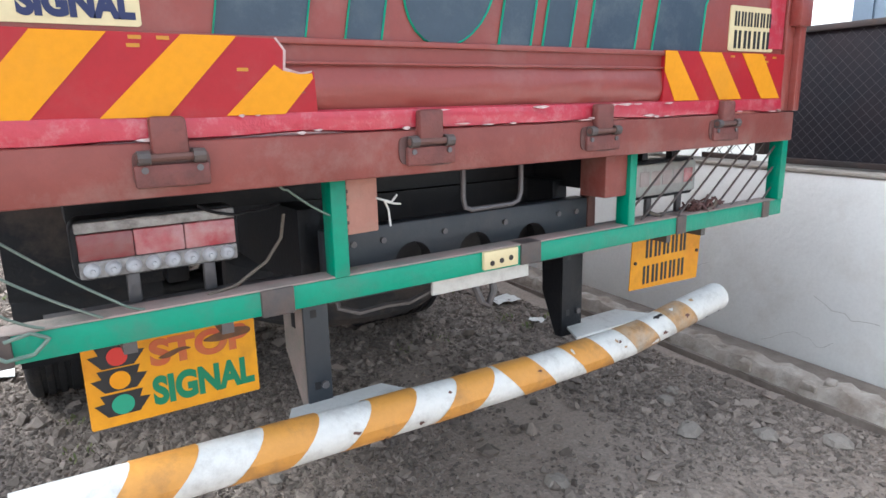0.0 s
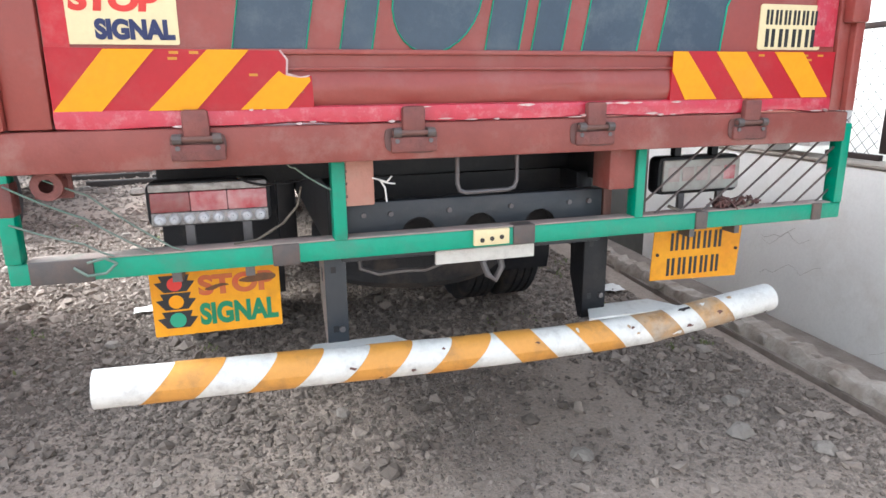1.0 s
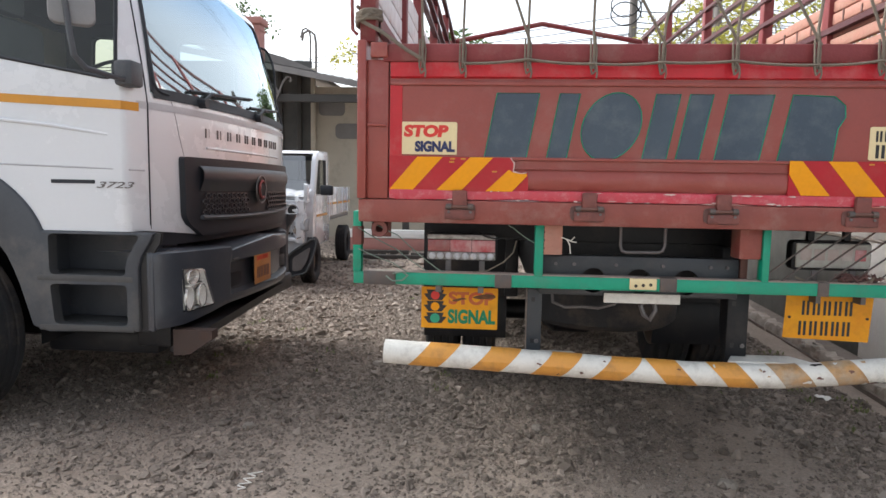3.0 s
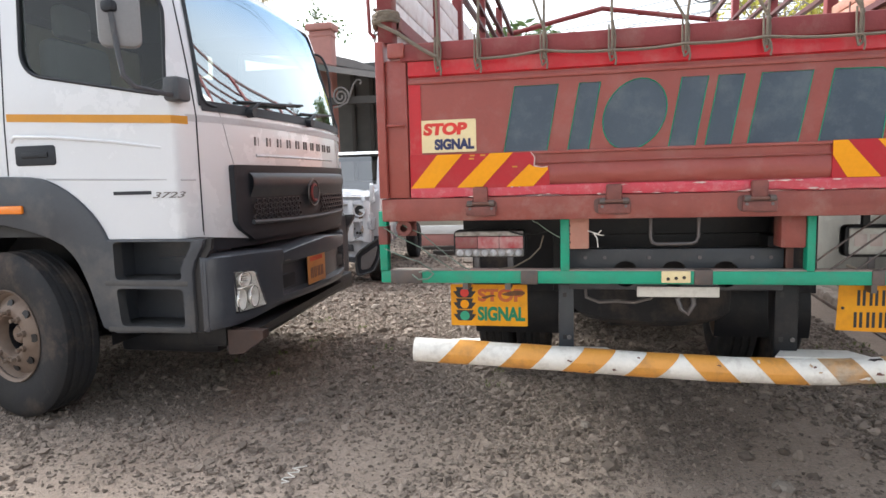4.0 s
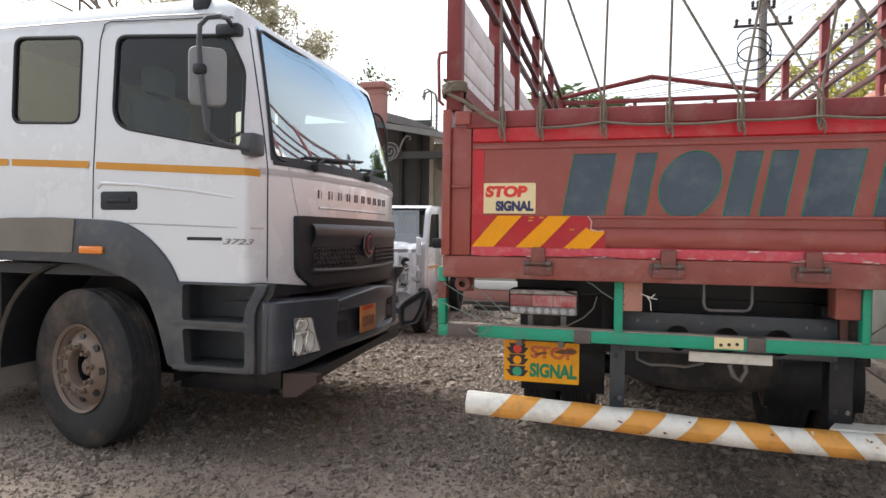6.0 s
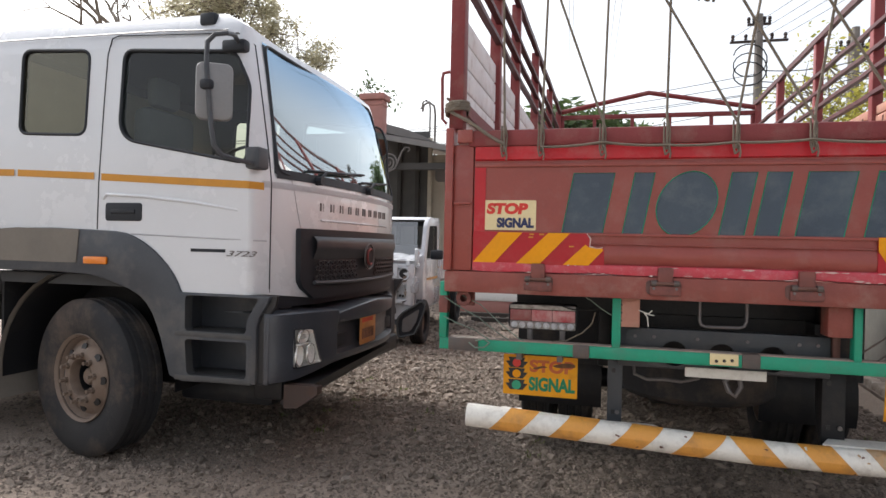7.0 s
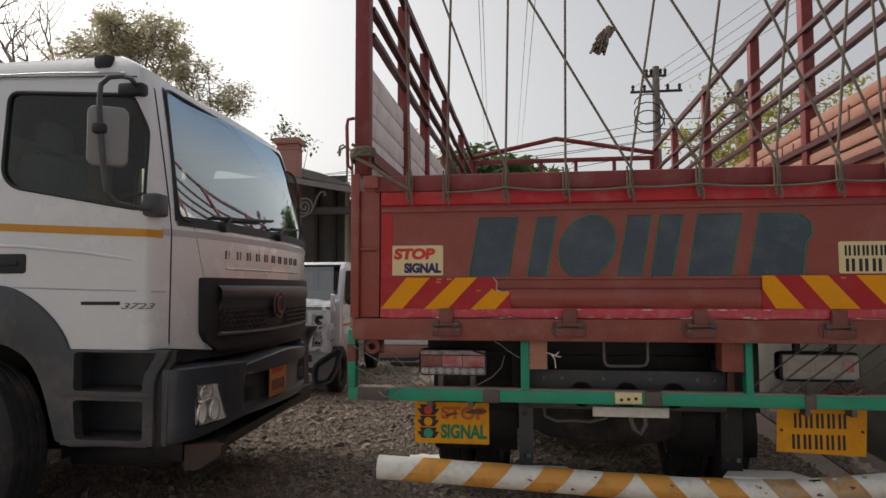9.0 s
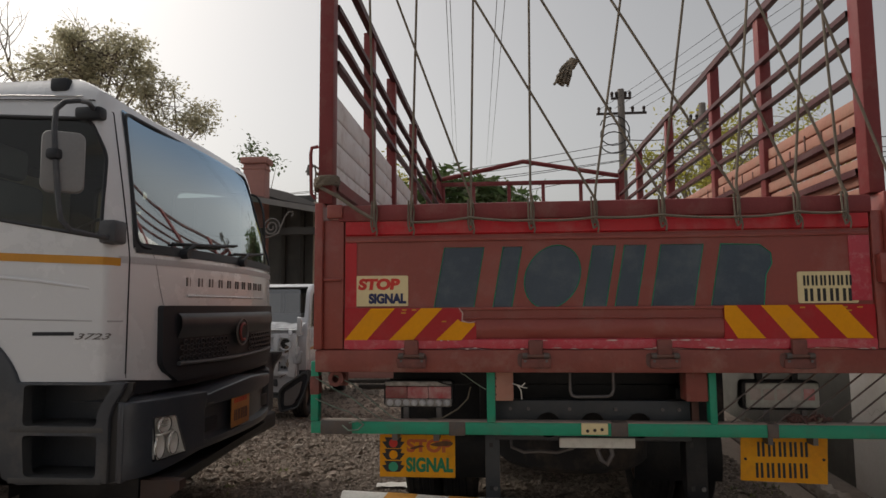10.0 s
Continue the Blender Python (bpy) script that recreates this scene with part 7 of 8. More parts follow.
# ---- wrecked white pickup further back ----
def make_pickup():
    p = thing("pickup", "white pickup with a smashed stripped front and dropside bed", "pickup")
    X1, X0, YF = -3.12, -4.85, 6.75
    cab = soften([(YF + 0.5, 0.55), (YF + 0.5, 1.15), (YF + 0.75, 1.95), (YF + 0.95, 2.08), (YF + 1.75, 2.1), (YF + 1.85, 2.0), (YF + 1.9, 0.55)], 0.08)
    body = part("cab", Shape().prism(cab, "x", X0 + 0.05, X1), M_WHITE, p, "white dented cab shell", bevel=0.03)
    wind = part("tmp", Shape().prism(soften([(X0 + 0.2, 1.28), (X1 - 0.14, 1.28), (X1 - 0.2, 1.98), (X0 + 0.25, 1.98)], 0.05), "y", YF, YF + 1.0), M_INTERIOR)
    side = part("tmp", Shape().prism(soften([(YF + 0.72, 1.38), (YF + 0.92, 1.93), (YF + 1.55, 1.95), (YF + 1.6, 1.38)], 0.05), "x", X0 - 0.5, X1 + 0.5), M_INTERIOR)
    inner = part("tmp", Shape().box(X0 + 0.12, YF + 0.62, 0.7, X1 - 0.07, YF + 1.82, 2.03), M_INTERIOR)
    back = part("tmp", Shape().prism(soften([(X0 + 0.3, 1.5), (X1 - 0.25, 1.5), (X1 - 0.28, 1.95), (X0 + 0.33, 1.95)], 0.05), "y", YF + 1.6, YF + 2.2), M_INTERIOR)
    cut(body, [inner, wind, side, back])
    g1 = part("windscreen", Shape().add([(X0 + 0.2, YF + 0.57, 1.27), (X1 - 0.12, YF + 0.57, 1.27), (X1 - 0.18, YF + 0.79, 1.99), (X0 + 0.25, YF + 0.79, 1.99)], [(0, 1, 2, 3)]), G_PICK, p, "dark dusty windscreen", smooth=0)
    g2 = part("door_window", Shape().prism(soften([(YF + 0.74, 1.37), (YF + 0.93, 1.93), (YF + 1.54, 1.95), (YF + 1.59, 1.37)], 0.05), "x", X1 - 0.03, X1 - 0.024), G_PICK, p, "dark side window", smooth=0)
    part("seat", Shape().box(X0 + 0.2, YF + 1.2, 0.9, X1 - 0.2, YF + 1.6, 1.6, 0.06), M_SEAT, p)
    part("dash", Shape().box(X0 + 0.14, YF + 0.64, 1.0, X1 - 0.1, YF + 0.85, 1.28, 0.03), M_INTERIOR, p)
    # smashed front: bare crumpled panels
    rng = random.Random(11)

    def crush(x, z):
        """y of the stripped front panel at a breadth and height."""
        return YF + 0.1 + 0.03 * noise.noise(Vector((x * 2.6, z * 2.4, 3.0))) + 0.025 * noise.noise(Vector((x * 8.0, z * 6.0, 8.0)))

    xs = [X0 + 0.06 + (X1 - X0 - 0.08) * i / 40 for i in range(41)]
    zs = [0.42 + 0.96 * j / 24 for j in range(25)]
    part("front_panel", Shape().grid([[(x, crush(x, z), z) for x in xs] for z in zs]), M_WHITE, p, "bare white inner front panel", smooth=22)
    bonnet = Shape().grid([[(x, YF + 0.02 + 0.5 * k / 6 + 0.03 * noise.noise(Vector((x * 4, k, 1))), 1.36 + 0.1 * k / 6 + 0.035 * noise.noise(Vector((x * 6, k * 0.9, 1)))) for x in xs] for k in range(7)])
    part("bonnet", bonnet, M_WHITE, p, "crumpled strip of white bonnet", smooth=25)
    for x, w in ((X1 - 0.74, 0.05), (X1 - 0.36, 0.045), (X1 - 0.09, 0.06)):
        part("front_stay", Shape().box(x - w, YF + 0.01, 0.66, x + w, YF + 0.08, 1.3, 0.012).bend(0.03, 5.0, x), M_WHITE, p, "bent white upright of the front")
    for z in (0.72, 1.0, 1.27):
        part("front_rail", Shape().box(X0 + 0.2, YF + 0.02, z - 0.03, X1 - 0.05, YF + 0.075, z + 0.03, 0.012).bend(0.03, 4.0, z), M_WHITE, p, "dented white cross rail")
    for i in range(16):                                      # dark holes and slots in the stripped front
        x, z = X1 - 0.14 - 0.05 * i + rng.uniform(-0.02, 0.02), rng.choice((0.8, 0.86, 0.92, 1.08, 1.15)) + rng.uniform(-0.02, 0.02)
        w, h = rng.uniform(0.012, 0.03), rng.uniform(0.012, 0.03)
        part("front_hole", Shape().prism(soften([(x - w, z - h), (x + w, z - h * 0.8), (x + w * 0.8, z + h), (x - w * 0.9, z + h * 0.8)], 0.012), "y", crush(x, z) - 0.03, crush(x, z) + 0.03), M_INK, p, "dark hole in the stripped panel")
    part("lamp_bowl", Shape().lathe([(0.06, 0.06), (0.075, 0.0), (0.095, -0.03), (0.1, -0.02), (0.085, 0.05)], (X1 - 0.2, YF + 0.0, 1.15), "y", 18), M_WHITE, p, "empty white lamp socket")
    part("lamp_hole", Shape().tube([(X1 - 0.2, YF + 0.0, 1.15), (X1 - 0.2, YF + 0.02, 1.15)], 0.074, 16), M_INK, p, "dark empty lamp hole")
    for i in range(12):                                      # torn strips hanging at the near corner
        x, z = X1 + rng.uniform(-0.2, 0.04), rng.uniform(0.85, 1.42)
        w, h = rng.uniform(0.015, 0.045), rng.uniform(0.05, 0.13)
        part("torn_panel", Shape().box(x - w, YF + 0.0, z - h, x + w, YF + 0.03, z + h, 0.006).bend(0.07, 6.0, i), rng.choice((M_WHITE, M_WHITE, M_GREYBAND, M_RIM)), p, "torn bent panel")
    for i in range(10):
        x, z = rng.uniform(X0 + 0.4, X1 - 0.3), rng.uniform(0.4, 0.66)
        w, h = rng.uniform(0.04, 0.1), rng.uniform(0.015, 0.05)
        part("torn_panel", Shape().box(x - w, YF - 0.02, z - h, x + w, YF + 0.04, z + h, 0.008).bend(0.06, 9.0, i), rng.choice((M_WHITE, M_GREYBAND, M_PLASTIC, M_INTERIOR)), p, "torn bent panel")
    torn = soften([(X1 - 0.27, 0.46), (X1 - 0.16, 0.57), (X1 + 0.12, 0.74), (X1 + 0.16, 0.68), (X1 + 0.11, 0.42), (X1 + 0.02, 0.22), (X1 - 0.22, 0.17), (X1 - 0.26, 0.3)], 0.04)
    part("fender", Shape().prism(torn, "y", YF - 0.08, YF - 0.02).bend(0.03, 5.0), M_GRILLE, p, "torn black inner fender")
    inner = soften([(X1 - 0.2, 0.44), (X1 + 0.06, 0.62), (X1 + 0.04, 0.42), (X1 - 0.04, 0.28), (X1 - 0.19, 0.25)], 0.04)
    part("fender_skin", Shape().prism(inner, "y", YF - 0.105, YF - 0.085).bend(0.03, 5.0), M_BARE, p, "grey scraped skin of the inner fender")
    path = [(u, YF - 0.1, v) for u, v in torn]
    part("fender_lip", Shape().tube(path + path[:2], 0.018, 6).bend(0.03, 5.0), M_INTERIOR, p, "black lip of the fender")
    part("door", Shape().box(X1 - 0.01, YF + 0.68, 0.58, X1 + 0.012, YF + 1.62, 1.36, 0.008).bend(0.01, 2.0), M_WHITE, p, "white door with a faint orange line")
    part("door_line", Shape().box(X1 + 0.013, YF + 0.7, 1.02, X1 + 0.016, YF + 1.6, 1.06), M_STRIPE, p)
    part("door_mirror", Shape().box(X1 + 0.08, YF + 0.62, 1.37, X1 + 0.29, YF + 0.70, 1.53, 0.03), M_GRILLE, p, "black door mirror")
    bed = part("bed_side", Shape().box(X1 - 0.04, YF + 1.98, 0.98, X1, YF + 4.3, 1.50, 0.01), M_WHITE, p, "white dropside board")
    for i in range(4):
        part("bed_rib", Shape().box(X1 - 0.005, YF + 2.05 + 0.6 * i, 1.0, X1 + 0.02, YF + 2.12 + 0.6 * i, 1.49, 0.005), M_WHITE, p)
    part("bed_side", Shape().box(X0, YF + 1.98, 0.98, X0 + 0.04, YF + 4.3, 1.50, 0.01), M_WHITE, p)
    part("bed_floor", Shape().box(X0 + 0.04, YF + 1.98, 0.9, X1 - 0.04, YF + 4.3, 0.97), M_BARE, p)
    part("bed_line", Shape().box(X1 + 0.001, YF + 2.0, 1.18, X1 + 0.004, YF + 4.28, 1.22), M_STRIPE, p)
    part("headboard", Shape().box(X0, YF + 1.93, 0.9, X1, YF + 1.97, 1.5, 0.01), M_WHITE, p)
    for y in (YF + 0.5, YF + 3.7):
        for x in (X1 - 0.05, X0 + 0.12):
            w = part("wheel", Shape().lathe([(0.0, -0.05), (0.17, -0.05), (0.2, 0.04)], (x, y, 0.36), "x", 20), M_RIM, p)
            part("tyre", tread_tyre(0.36, 0.2, 0.23, 30).moved(x, y, 0.36), M_RUBBER, w, "black tyre")
    part("chassis", Shape().box(X0 + 0.5, YF + 0.2, 0.45, X1 - 0.5, YF + 4.2, 0.6), M_BLACK, p)
    # stands turned a little, its near front corner kept in place
    turn = Matrix.Translation((-3.10, 5.72, 0)) @ Matrix.Rotation(radians(4), 4, "Z") @ Matrix.Scale(0.9, 4) @ Matrix.Translation((-X1, -YF, 0))
    for ob in p.children_recursive:
        if ob.parent == p or ob.parent.parent == p:
            ob.data.transform(turn)


make_pickup()


# ---- house and column behind ----
def make_house():
    h = thing("house", "old cream house with dark openings under a grey lean-to roof", "house")
    Y = 14.3
    part("wall", Shape().box(-10.5, Y, 0, -2.0, Y + 0.25, 3.95), M_CREAMWALL, h, "cream wall with stained plaster")
    part("lower_band", Shape().box(-10.5, Y - 0.03, 0, -2.0, Y - 0.002, 1.0), M_CREAMWALL, h)
    for x0, x1, z0, z1 in ((-6.35, -5.75, 0.6, 3.7), (-8.4, -7.3, 0.6, 3.7), (-7.0, -6.5, 0.6, 3.7)):
        d = part("doorway", Shape().box(x0, Y - 0.04, z0, x1, Y - 0.004, z1), M_DARKWOOD, h, "dark shuttered opening")
        part("jamb", Shape().box(x0 - 0.09, Y - 0.06, z0, x0 - 0.003, Y - 0.002, z1), M_CREAMWALL, d)
        part("jamb", Shape().box(x1 + 0.003, Y - 0.06, z0, x1 + 0.09, Y - 0.002, z1), M_CREAMWALL, d)
    for x, z in ((-5.25, 3.2), (-4.8, 2.6)):
        part("wall_panel", Shape().prism(round_outline(x, z, x + 0.7, z + 0.4, 0.12), "y", Y - 0.03, Y - 0.004), M_ROOF, h, "faded rounded panel on the wall", smooth=0)
    # dark grey sheet in front of the cream wall, left part only
    part("stained_bay", Shape().box(-10.4, Y - 0.09, 0, -5.42, Y - 0.062, 4.6), M_BAYWALL, h, "dark grey bay wall under the verandah")
    for x in (-8.9, -7.6, -6.3, -5.78, -5.42):
        part("bay_post", Shape().box(x, Y - 0.2, 0, x + 0.11, Y - 0.092, 4.4, 0.01), M_CREAMWALL if x > -5.5 else M_DARKWOOD, h, "wooden post of the verandah bay")
    part("gable_roof", Shape().prism([(-9.2, 5.5), (-7.4, 4.98), (-6.5, 4.7), (-5.9, 4.54), (-5.34, 4.32), (-4.9, 4.1), (-4.9, 4.0), (-5.9, 4.3), (-7.4, 4.75), (-9.2, 5.3)], "y", 13.4, 16.5), M_ROOF, h, "dark upper roof edge")
    part("verandah_beam", Shape().box(-10.0, 11.45, 3.2, -2.3, 11.6, 3.36), M_DARKWOOD, h, "dark verandah beam")
    for x in (-6.0, -2.6):
        part("verandah_post", Shape().box(x, 11.45, 0, x + 0.14, 11.6, 3.2), M_DARKWOOD, h, "dark verandah post")
    r = Shape()
    for i in range(30):                                   # corrugated lean-to, falling to one side
        x0, x1 = -9.4 + 0.2 * i, -9.3 + 0.2 * i
        for a, b, dz in ((x0, x1, 0.0), (x1, x1 + 0.1, 0.03)):
            za, zb = 4.04 - 0.187 * (a + 5.777), 4.04 - 0.187 * (b + 5.777)
            r.add([(a, 11.3, za + dz), (b, 11.3, zb + dz), (b, 15.5, zb + dz + 0.35), (a, 15.5, za + dz + 0.35)], [(0, 1, 2, 3)])
            r.add([(a, 11.3, za + dz - 0.03), (b, 11.3, zb + dz - 0.03), (b, 15.5, zb + dz + 0.32), (a, 15.5, za + dz + 0.32)], [(0, 1, 2, 3)])
    part("roof", r, M_ROOF, h, "grey corrugated lean-to roof", smooth=0)
    part("eave_board", Shape().prism([(-9.4, 4.71), (-3.4, 3.59), (-3.4, 3.46), (-9.4, 4.58)], "y", 11.24, 11.28), M_ROOF, h, "weathered grey eave board", smooth=0)
    curl = [(-5.57 + 0.2 * (1 - i / 46) * math.cos(0.34 * i), 11.35, 3.36 + 0.22 * (1 - i / 46) * math.sin(0.34 * i)) for i in range(40)]
    part("scroll_bracket", Shape().tube(curl, 0.022, 6), M_POLE, h, "grey iron scroll bracket")
    part("bracket_bar", Shape().tube([(-5.74, 11.35, 3.12), (-5.6, 11.35, 3.14), (-5.42, 11.35, 3.22), (-5.33, 11.35, 3.42), (-5.26, 11.35, 3.6), (-5.17, 11.35, 3.71), (-5.09, 11.35, 3.7), (-5.07, 11.35, 3.64), (-5.11, 11.35, 3.61)], 0.022, 6), M_POLE, h)
    c = part("column", Shape().box(-6.54, 12.0, 0, -6.0, 12.35, 5.0, 0.02), M_PINKWALL)
    tagged(c, "dusty pink plastered square column with a moulded cap", "column", kind="structure")
    part("column_cap", Shape().box(-6.6, 11.93, 5.004, -5.94, 12.42, 5.16, 0.03), M_PINKWALL, c)
    part("column_cap", Shape().box(-6.56, 11.98, 4.86, -5.98, 12.37, 4.92, 0.02), M_PINKWALL, c)


make_house()


# ---- poles and wires ----
def make_pole(x, y, top, arms, label):
    p = thing("utility_pole", label, "utility pole", "roadside utility poles")
    part("post", Shape().tube([(x, y, 0), (x, y, top)], [0.2, 0.13], 10), M_POLE, p, "grey concrete post")
    for z, w in arms:
        a = part("crossarm", Shape().box(x - w, y - 0.05, z - 0.038, x + w, y + 0.05, z + 0.038), M_IRON, p, "dark steel crossarm")
        for k in (-0.9, -0.45, 0.45, 0.9):
            part("insulator", Shape().lathe([(0.0, 0.22), (0.05, 0.2), (0.07, 0.12), (0.04, 0.08), (0.07, 0.03), (0.03, 0.0)], (x + k * w, y, z + 0.06), "z", 10), M_IRON, a)
    return p


def wire(a, b, sag, r=0.012):
    a, b = Vector(a), Vector(b)
    pts = []
    for i in range(25):
        t = i / 24
        q = a.lerp(b, t)
        q.z -= 4 * sag * t * (1 - t)
        pts.append(q)
    ob = part("overhead_wire", Shape().tube(pts, r, 4), M_CABLE, smooth=0)
    tagged(ob, "thin dark overhead wire slung between poles", "wire", "overhead wires")


def make_lines():
    p = make_pole(4.4, 22, 9.9, ((8.95, 0.95), (9.55, 0.38)), "grey concrete utility pole with two crossarms")
    coil = [(4.1 + 0.55 * math.cos(w), 21.8, 7.6 + 0.5 * math.sin(w) + 0.02 * i) for i, w in enumerate([0.4 * k for k in range(40)])]
    part("cable_coil", Shape().tube(coil, 0.025, 5), M_CABLE, p, "loose coil of black cable")
    make_pole(7.6, 22.5, 9.4, ((8.7, 0.5),), "second grey concrete pole further along")
    make_pole(8.9, 27, 10.6, ((9.8, 0.6),), "third grey concrete pole behind")
    for k, (z0, z1) in enumerate(((7.1, 6.6), (7.5, 7.0), (7.9, 7.3), (6.8, 6.0), (7.3, 8.3))):
        wire((4.4, 21.9, z0 - 0.2 * k * 0.3), (-22, 26 + k, z1 - 0.3 * k), 0.5, 0.013)
        wire((4.4, 21.9, z0), (7.6, 22.4, z0 + 0.3), 0.15, 0.018)
        wire((7.6, 22.4, z0 + 0.3), (24, 24, z0 + 1.0), 0.5, 0.018)
    for k in range(4):
        wire((3.6 + 0.55 * k, 22, 9.15), (12.0 + 0.5 * k, 4, 12.5), 0.5, 0.009)
    for x0, x1 in ((-1.16, -3.78), (-1.10, -3.52), (-0.12, -0.87), (-0.27, -1.2)):
        wire((x0 - (x1 - x0) * 0.41, -10, 4.9 - 0.0), (x1 + (x1 - x0) * 0.3, 57, 15.0), 0.0, 0.008)
    arm = part("lamp_bracket", Shape().tube([(-6.9, 20, 0), (-6.9, 20, 6.3), (-6.95, 20, 6.6), (-7.15, 20, 6.75), (-7.35, 20, 6.65), (-7.4, 20, 6.4)], 0.045, 6), M_POLE)
    tagged(arm, "thin grey street lamp post with a curved arm", "street lamp")


make_lines()


# ---- trees ----
def make_tree(base, middle, radii, mat, clumps, leaves, leaf, seed, label, trunk_r=0.16, tuft=0.3, narrow=0.28, lobes=()):
    """A tree: tapering trunk, limbs to leafy clumps inside an uneven crown, or in several lobes of (dx, dz, rx, rz)."""
    rng = random.Random(seed)
    t = thing("tree", label, "tree")
    wood, crown = Shape(), Shape()
    base, middle = Vector(base), Vector(middle)
    fork = base.lerp(middle, 0.55) + Vector((rng.gauss(0, 0.1), 0, 0))
    fork.z = base.z + (middle.z - radii[2] - base.z) * 0.85
    wood.tube([base, base.lerp(fork, 0.5) + Vector((rng.gauss(0, 0.08), 0, 0)), fork], [trunk_r, trunk_r * 0.8, trunk_r * 0.65], 8, caps=False)
    ends = []
    for i in range(clumps):
        d = Vector((rng.gauss(0, 1), rng.gauss(0, 1), rng.gauss(0.1, 0.9))).normalized() * (0.35 + 0.65 * rng.random() ** 0.5)
        c = middle + Vector((d.x * radii[0], d.y * radii[1], d.z * radii[2]))
        if lobes:
            dx, dz, rx, rz = lobes[i % len(lobes)]
            c = middle + Vector((dx + d.x * rx, d.y * radii[1], dz + d.z * rz))
        start = fork if i < 7 else rng.choice(ends[:i // 2 + 1])
        mid = start.lerp(c, 0.5) + Vector((rng.gauss(0, 0.12), rng.gauss(0, 0.12), rng.gauss(0.05, 0.1)))
        r = trunk_r * (0.34 if i < 7 else 0.11)
        wood.tube([start, mid, c], [r, r * 0.6, r * 0.25], 5, caps=False)
        ends.append(c)
        for k in range(3):
            tip = c + Vector((rng.gauss(0, tuft), rng.gauss(0, tuft), rng.gauss(0, tuft)))
            wood.tube([c, tip], [r * 0.3, r * 0.1], 3, caps=False)
        size = tuft * rng.uniform(0.6, 1.3)
        for k in range(int(leaves * rng.uniform(0.5, 1.4))):
            p = c + Vector((rng.gauss(0, size), rng.gauss(0, size), rng.gauss(0, size * 0.75)))
            a = Vector((rng.gauss(0, 1), rng.gauss(0, 1), rng.gauss(-0.2, 0.6))).normalized()
            b = a.orthogonal().normalized()
            b.rotate(Euler((rng.uniform(0, 6), rng.uniform(0, 6), 0)))
            s = leaf * rng.uniform(0.5, 1.3)
            crown.add([p, p + a * s * 0.5 + b * s * narrow, p + a * s, p + a * s * 0.5 - b * s * narrow], [(0, 1, 2, 3)])
    part("trunk", wood, M_BARK, t, "brown trunk and branching limbs", smooth=60)
    if leaves:
        part("crown", crown, mat, t, "loose crown of small leaves", smooth=0)


def bare_tree(base, fork, r, seed, label):
    """A leafless tree whose limbs branch again and again into fine twigs."""
    rng = random.Random(seed)
    t = thing("tree", label, "tree")
    wood = Shape()
    base = Vector(base)

    def grow(p, way, length, radius, depth):
        q = p
        pts = [p]
        for k in range(3):
            way = (way + Vector((rng.gauss(0, 0.16), rng.gauss(0, 0.12), rng.gauss(0.03, 0.1)))).normalized()
            q = q + way * length / 3
            pts.append(q)
        wood.tube(pts, [radius, radius * 0.88, radius * 0.76, radius * 0.62], 5 if depth > 2 else 3, caps=False)
        if depth:
            for k in range(3 if depth > 1 and rng.random() < 0.55 else 2):
                out = Vector((rng.gauss(0, 1), rng.gauss(0, 0.7), rng.gauss(0.15, 0.6)))
                out = (way + out.normalized() * rng.uniform(0.5, 0.95)).normalized()
                grow(pts[-1] if k < 2 else pts[2], out, length * rng.uniform(0.66, 0.86), radius * 0.6, depth - 1)

    top = base + Vector((0.1, 0, fork))
    wood.tube([base, base.lerp(top, 0.5), top], [r, r * 0.85, r * 0.75], 8, caps=False)
    for k in range(4):
        a = 1.57 * k + 0.5
        grow(top, Vector((0.75 * math.cos(a), 0.5 * math.sin(a), 0.85)).normalized(), 1.75, r * 0.5, 5)
    part("trunk", wood, M_BARK, t, "grey-brown trunk with bare branching limbs", smooth=60)


make_tree((-12.2, 14.8, 0), (-11.8, 14.5, 8.45), (2.2, 1.2, 1.4), M_LEAFGREY, 130, 100, 0.12, 3, "tall dusty olive tree with an open leafy crown", 0.2, tuft=0.17, lobes=((-0.8, 0.3, 0.85, 0.75), (0.75, 0.35, 0.42, 0.75), (0.1, -0.35, 1.3, 0.55), (-0.75, 0.75, 0.55, 0.5), (-1.75, -0.1, 0.75, 0.6)))
make_tree((-9.9, 15, 0), (-9.65, 14.6, 7.3), (1.2, 0.9, 0.8), M_LEAFGREY, 44, 95, 0.115, 7, "dusty olive tree with thin leaves behind the lorry", 0.13, tuft=0.16, lobes=((-0.45, 0.3, 0.6, 0.5), (0.6, -0.25, 0.5, 0.5), (-0.3, -0.5, 0.9, 0.4)))
bare_tree((-16.1, 15, 0), 6.5, 0.26, 12, "leafless tree with fine bare branching twigs")
make_tree((-7.4, 15.5, 0), (-7.3, 15.2, 5.95), (0.9, 0.5, 0.45), M_LEAF, 9, 26, 0.15, 14, "thin sapling with sparse leaves by the column", 0.06, tuft=0.16)
make_tree((-1.45, 12.6, 0), (-1.45, 12.4, 4.15), (1.15, 0.7, 0.5), M_LEAF, 46, 70, 0.3, 21, "broad dark green tree behind the red truck", 0.12, tuft=0.2, narrow=0.16)
make_tree((0.05, 13.6, 0), (0.05, 13.4, 4.1), (0.35, 0.3, 0.35), M_LEAF, 10, 50, 0.26, 23, "small dark green tree behind the red truck", 0.08, tuft=0.15, narrow=0.14)
make_tree((5.6, 17, 0), (5.5, 16.6, 5.9), (1.8, 1.2, 1.5), M_LEAFYEL, 30, 70, 0.16, 31, "yellow-green roadside tree standing in the light", 0.18)
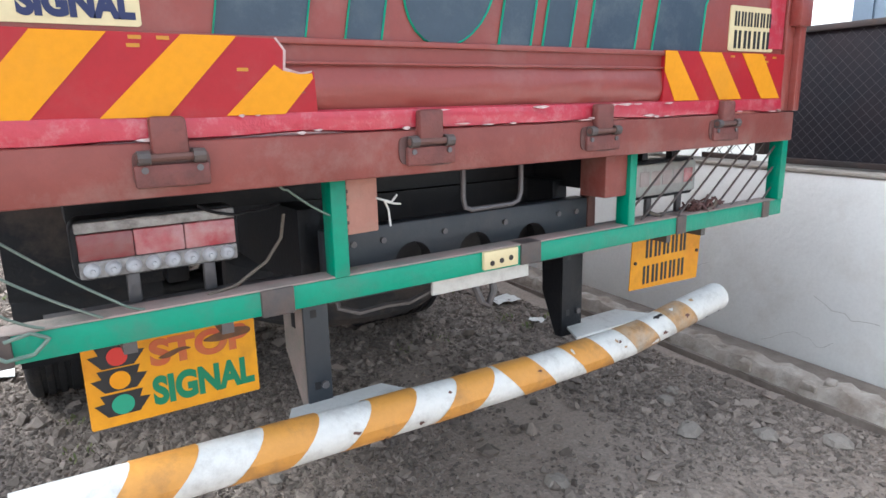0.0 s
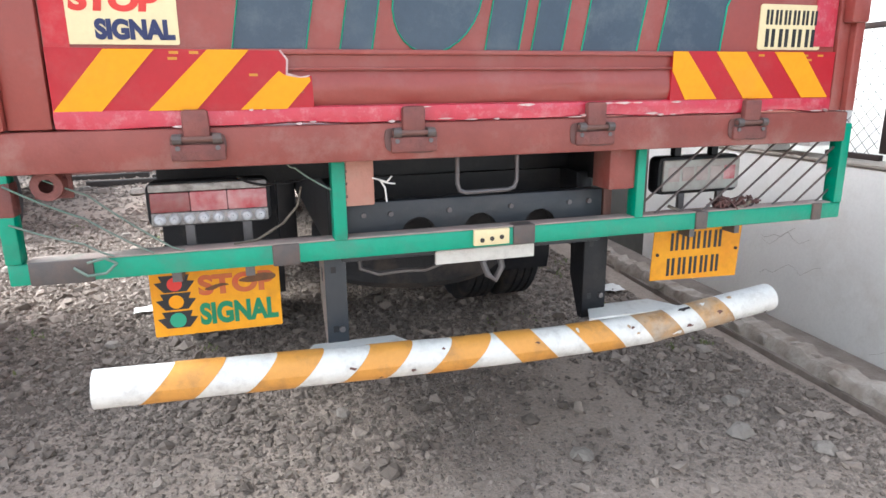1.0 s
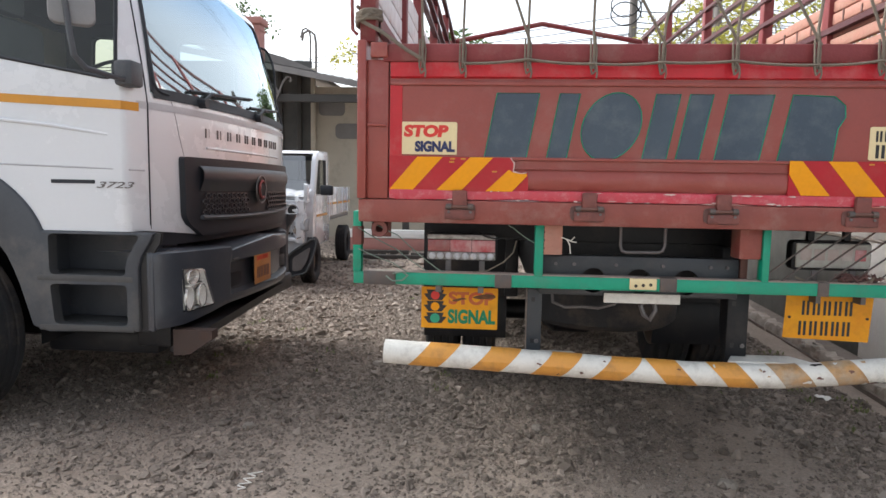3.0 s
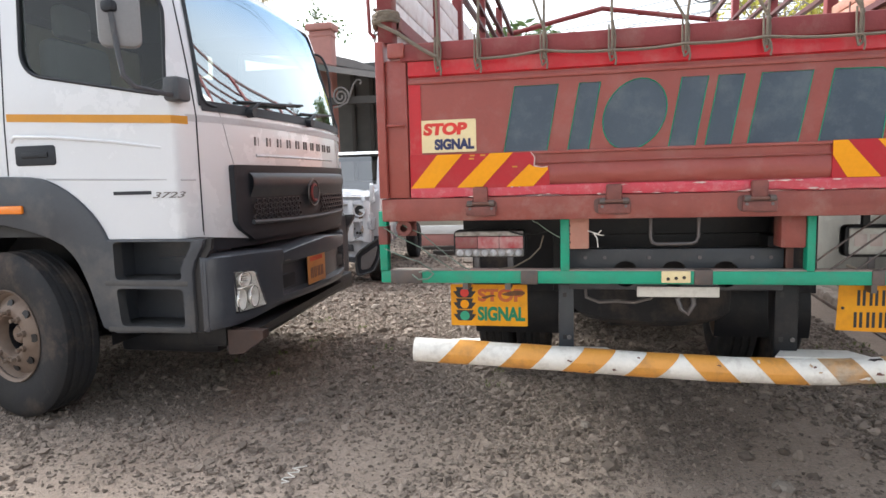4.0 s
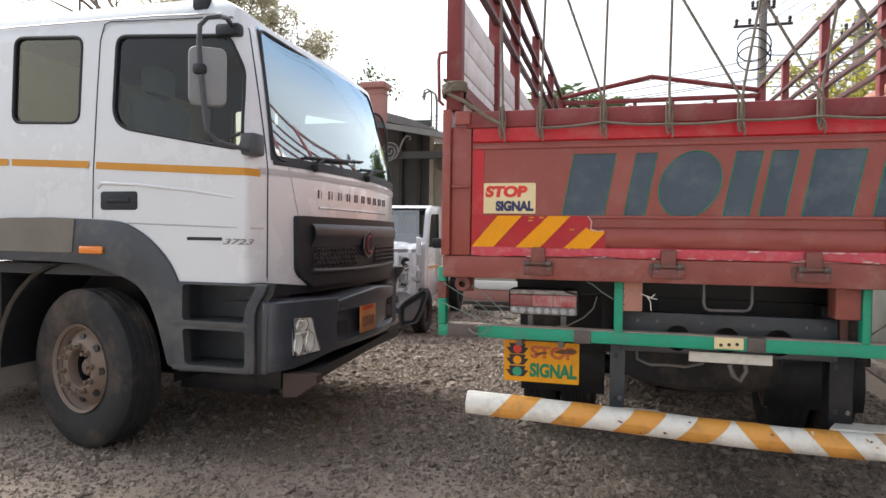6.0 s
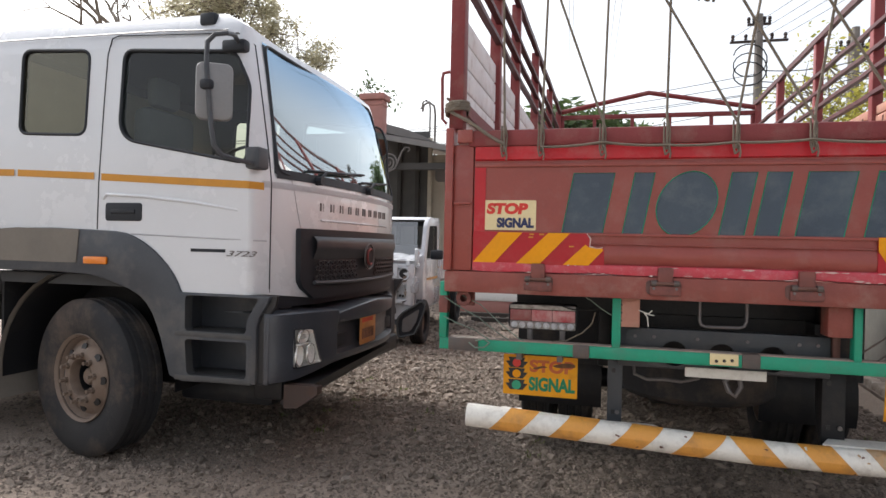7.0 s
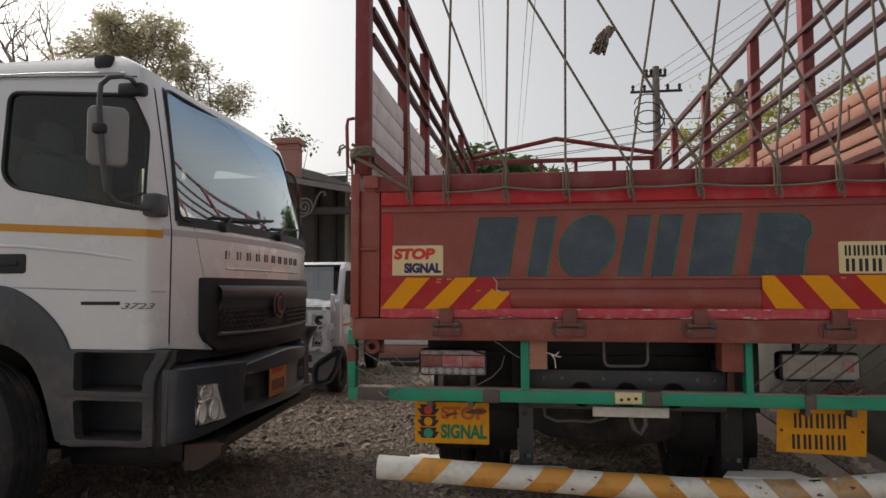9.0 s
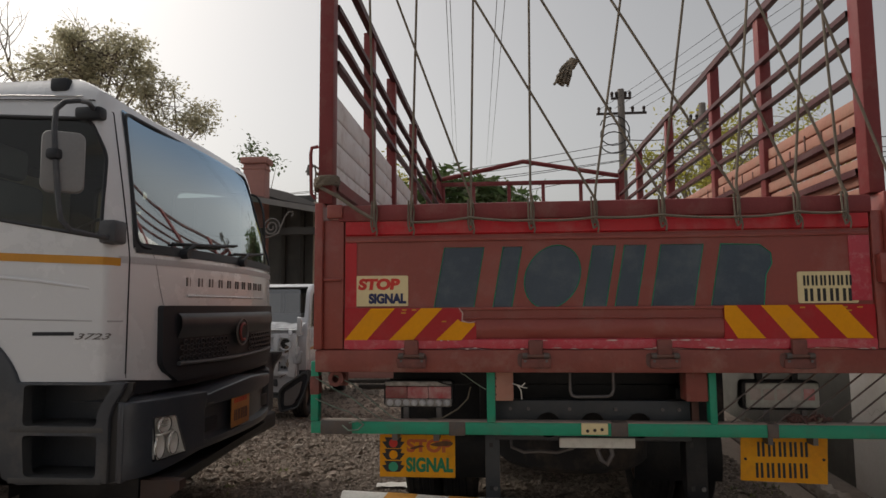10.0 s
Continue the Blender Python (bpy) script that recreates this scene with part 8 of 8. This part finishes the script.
make_tree((9.2, 20, 0), (9.0, 19.6, 6.6), (2.4, 1.5, 2.0), M_LEAFYEL, 32, 70, 0.18, 33, "yellow-green roadside tree with drooping branches", 0.2)
make_tree((-5.2, 22, 0), (-5.2, 22, 6.3), (1.5, 1.0, 1.0), M_LEAFYEL, 30, 60, 0.2, 41, "small-leaved tree beyond the house roof", 0.15)


hook = thing("street_lamp", "thin grey hooked street lamp pole beyond the house", "street lamp")
part("pole", Shape().tube([(-7.1, 20, 0), (-7.1, 20, 6.5), (-7.13, 20, 6.7), (-7.26, 20, 6.82), (-7.38, 20, 6.76), (-7.42, 20, 6.6)], 0.035, 8), M_POLE, hook)
part("lamp_head", Shape().lathe([(0.0, 0.05), (0.05, 0.03), (0.08, -0.04), (0.0, -0.05)], (-7.42, 20, 6.55), "z", 12), M_POLE, hook)


# ---- gravel and stones ----
make_gravel()
for sx, sy, sr, sd in ((1.224, 0.31, 0.06, 1), (1.45, 0.1, 0.05, 2), (0.5, 0.35, 0.05, 16), (1.38, 0.55, 0.045, 17), (-2.2, 8.2, 0.14, 18), (-2.7, 8.5, 0.12, 19), (-1.8, 8.7, 0.16, 20), (-3.0, 8.9, 0.1, 21), (1.62, -0.1, 0.06, 3), (0.9, -0.25, 0.035, 4), (-0.35, 1.0, 0.04, 5), (1.5, 0.6, 0.04, 6), (1.66, 1.1, 0.05, 7), (-1.6, -0.6, 0.04, 8), (-2.0, 0.8, 0.04, 9), (-1.5, 2.2, 0.05, 10), (0.35, -0.5, 0.03, 11), (-2.6, 4.2, 0.07, 12), (-1.9, 5.3, 0.06, 13), (1.6, -0.45, 0.05, 14), (-0.9, -0.9, 0.03, 15)):
    rock(sx, sy, sr, sd)


# ---- litter ----
def scrap(x, y, w, d, seed, label):
    rng = random.Random(seed)
    z = ground_height(x, y) + 0.02
    rows = [[(x + w * (i / 5 - 0.5), y + d * (j / 4 - 0.5), z + rng.uniform(0, 0.02)) for i in range(6)] for j in range(5)]
    top = [[(p[0], p[1], p[2] + 0.003) for p in row] for row in rows]
    s = Shape().grid(rows).grid(top)
    tagged(part("paper_scrap", s, M_WHITEPIPE), label, "litter", "litter in the yard")


scrap(1.72, 2.2, 0.2, 0.16, 1, "crumpled white paper scrap by the kerb")
scrap(1.62, 1.72, 0.09, 0.08, 2, "small torn white paper scrap on gravel")
scrap(-1.32, 2.75, 0.28, 0.12, 3, "flat white plastic sheet piece on gravel")
thread = [(-1.75 + 0.03 * math.sin(1.9 * k) + 0.002 * k, 0.02 + 0.017 * k, ground_height(-1.75, 0.1) + 0.026) for k in range(12)]
tagged(part("string", Shape().tube(thread, 0.003, 5), M_WHITEPIPE), "tangled white string lying on the gravel", "string", "litter in the yard")


for tx, ty, ta, tl in ((-2.3, 9.3, 12, 1.5), (-1.3, 9.7, -8, 1.8), (-2.9, 10.2, 3, 1.2)):
    log = Shape().box(-tl / 2, -0.05, 0.0, tl / 2, 0.05, 0.08, 0.012).bend(0.03, 2.0, tx)
    ob = part("timber", log, M_DARKWOOD, smooth=0)
    ob.matrix_world = pose(tx, ty, ground_height(tx, ty), 0, 0, ta)
    tagged(ob, "old dark timber lying on the gravel", "timber", "loose timbers by the low wall")


# ---- weeds
def make_weeds():
    """Small tufts of green weed in the gravel."""
    rng = random.Random(77)
    leaves = Shape()
    for i in range(46):
        x, y = rng.uniform(-3.2, 1.7), rng.uniform(1.6, 6.5)
        if i % 3 == 0:
            x, y = rng.uniform(1.45, 1.9), rng.uniform(0.9, 3.0)
        z = ground_height(x, y)
        for k in range(rng.randint(8, 22)):
            a, n = rng.uniform(0, 6.28), rng.uniform(0.012, 0.04)
            p = Vector((x + rng.gauss(0, 0.03), y + rng.gauss(0, 0.03), z + 0.004))
            d, side = Vector((math.cos(a) * 0.7, math.sin(a) * 0.7, rng.uniform(0.5, 1.2))) * n, Vector((-math.sin(a), math.cos(a), 0)) * n * 0.22
            leaves.add([p, p + d * 0.5 + side, p + d, p + d * 0.5 - side], [(0, 1, 2, 3)])
    tagged(part("weeds", leaves, M_WEED, smooth=0), "small green weeds growing between the stones", "weeds", kind="stuff")


make_weeds()
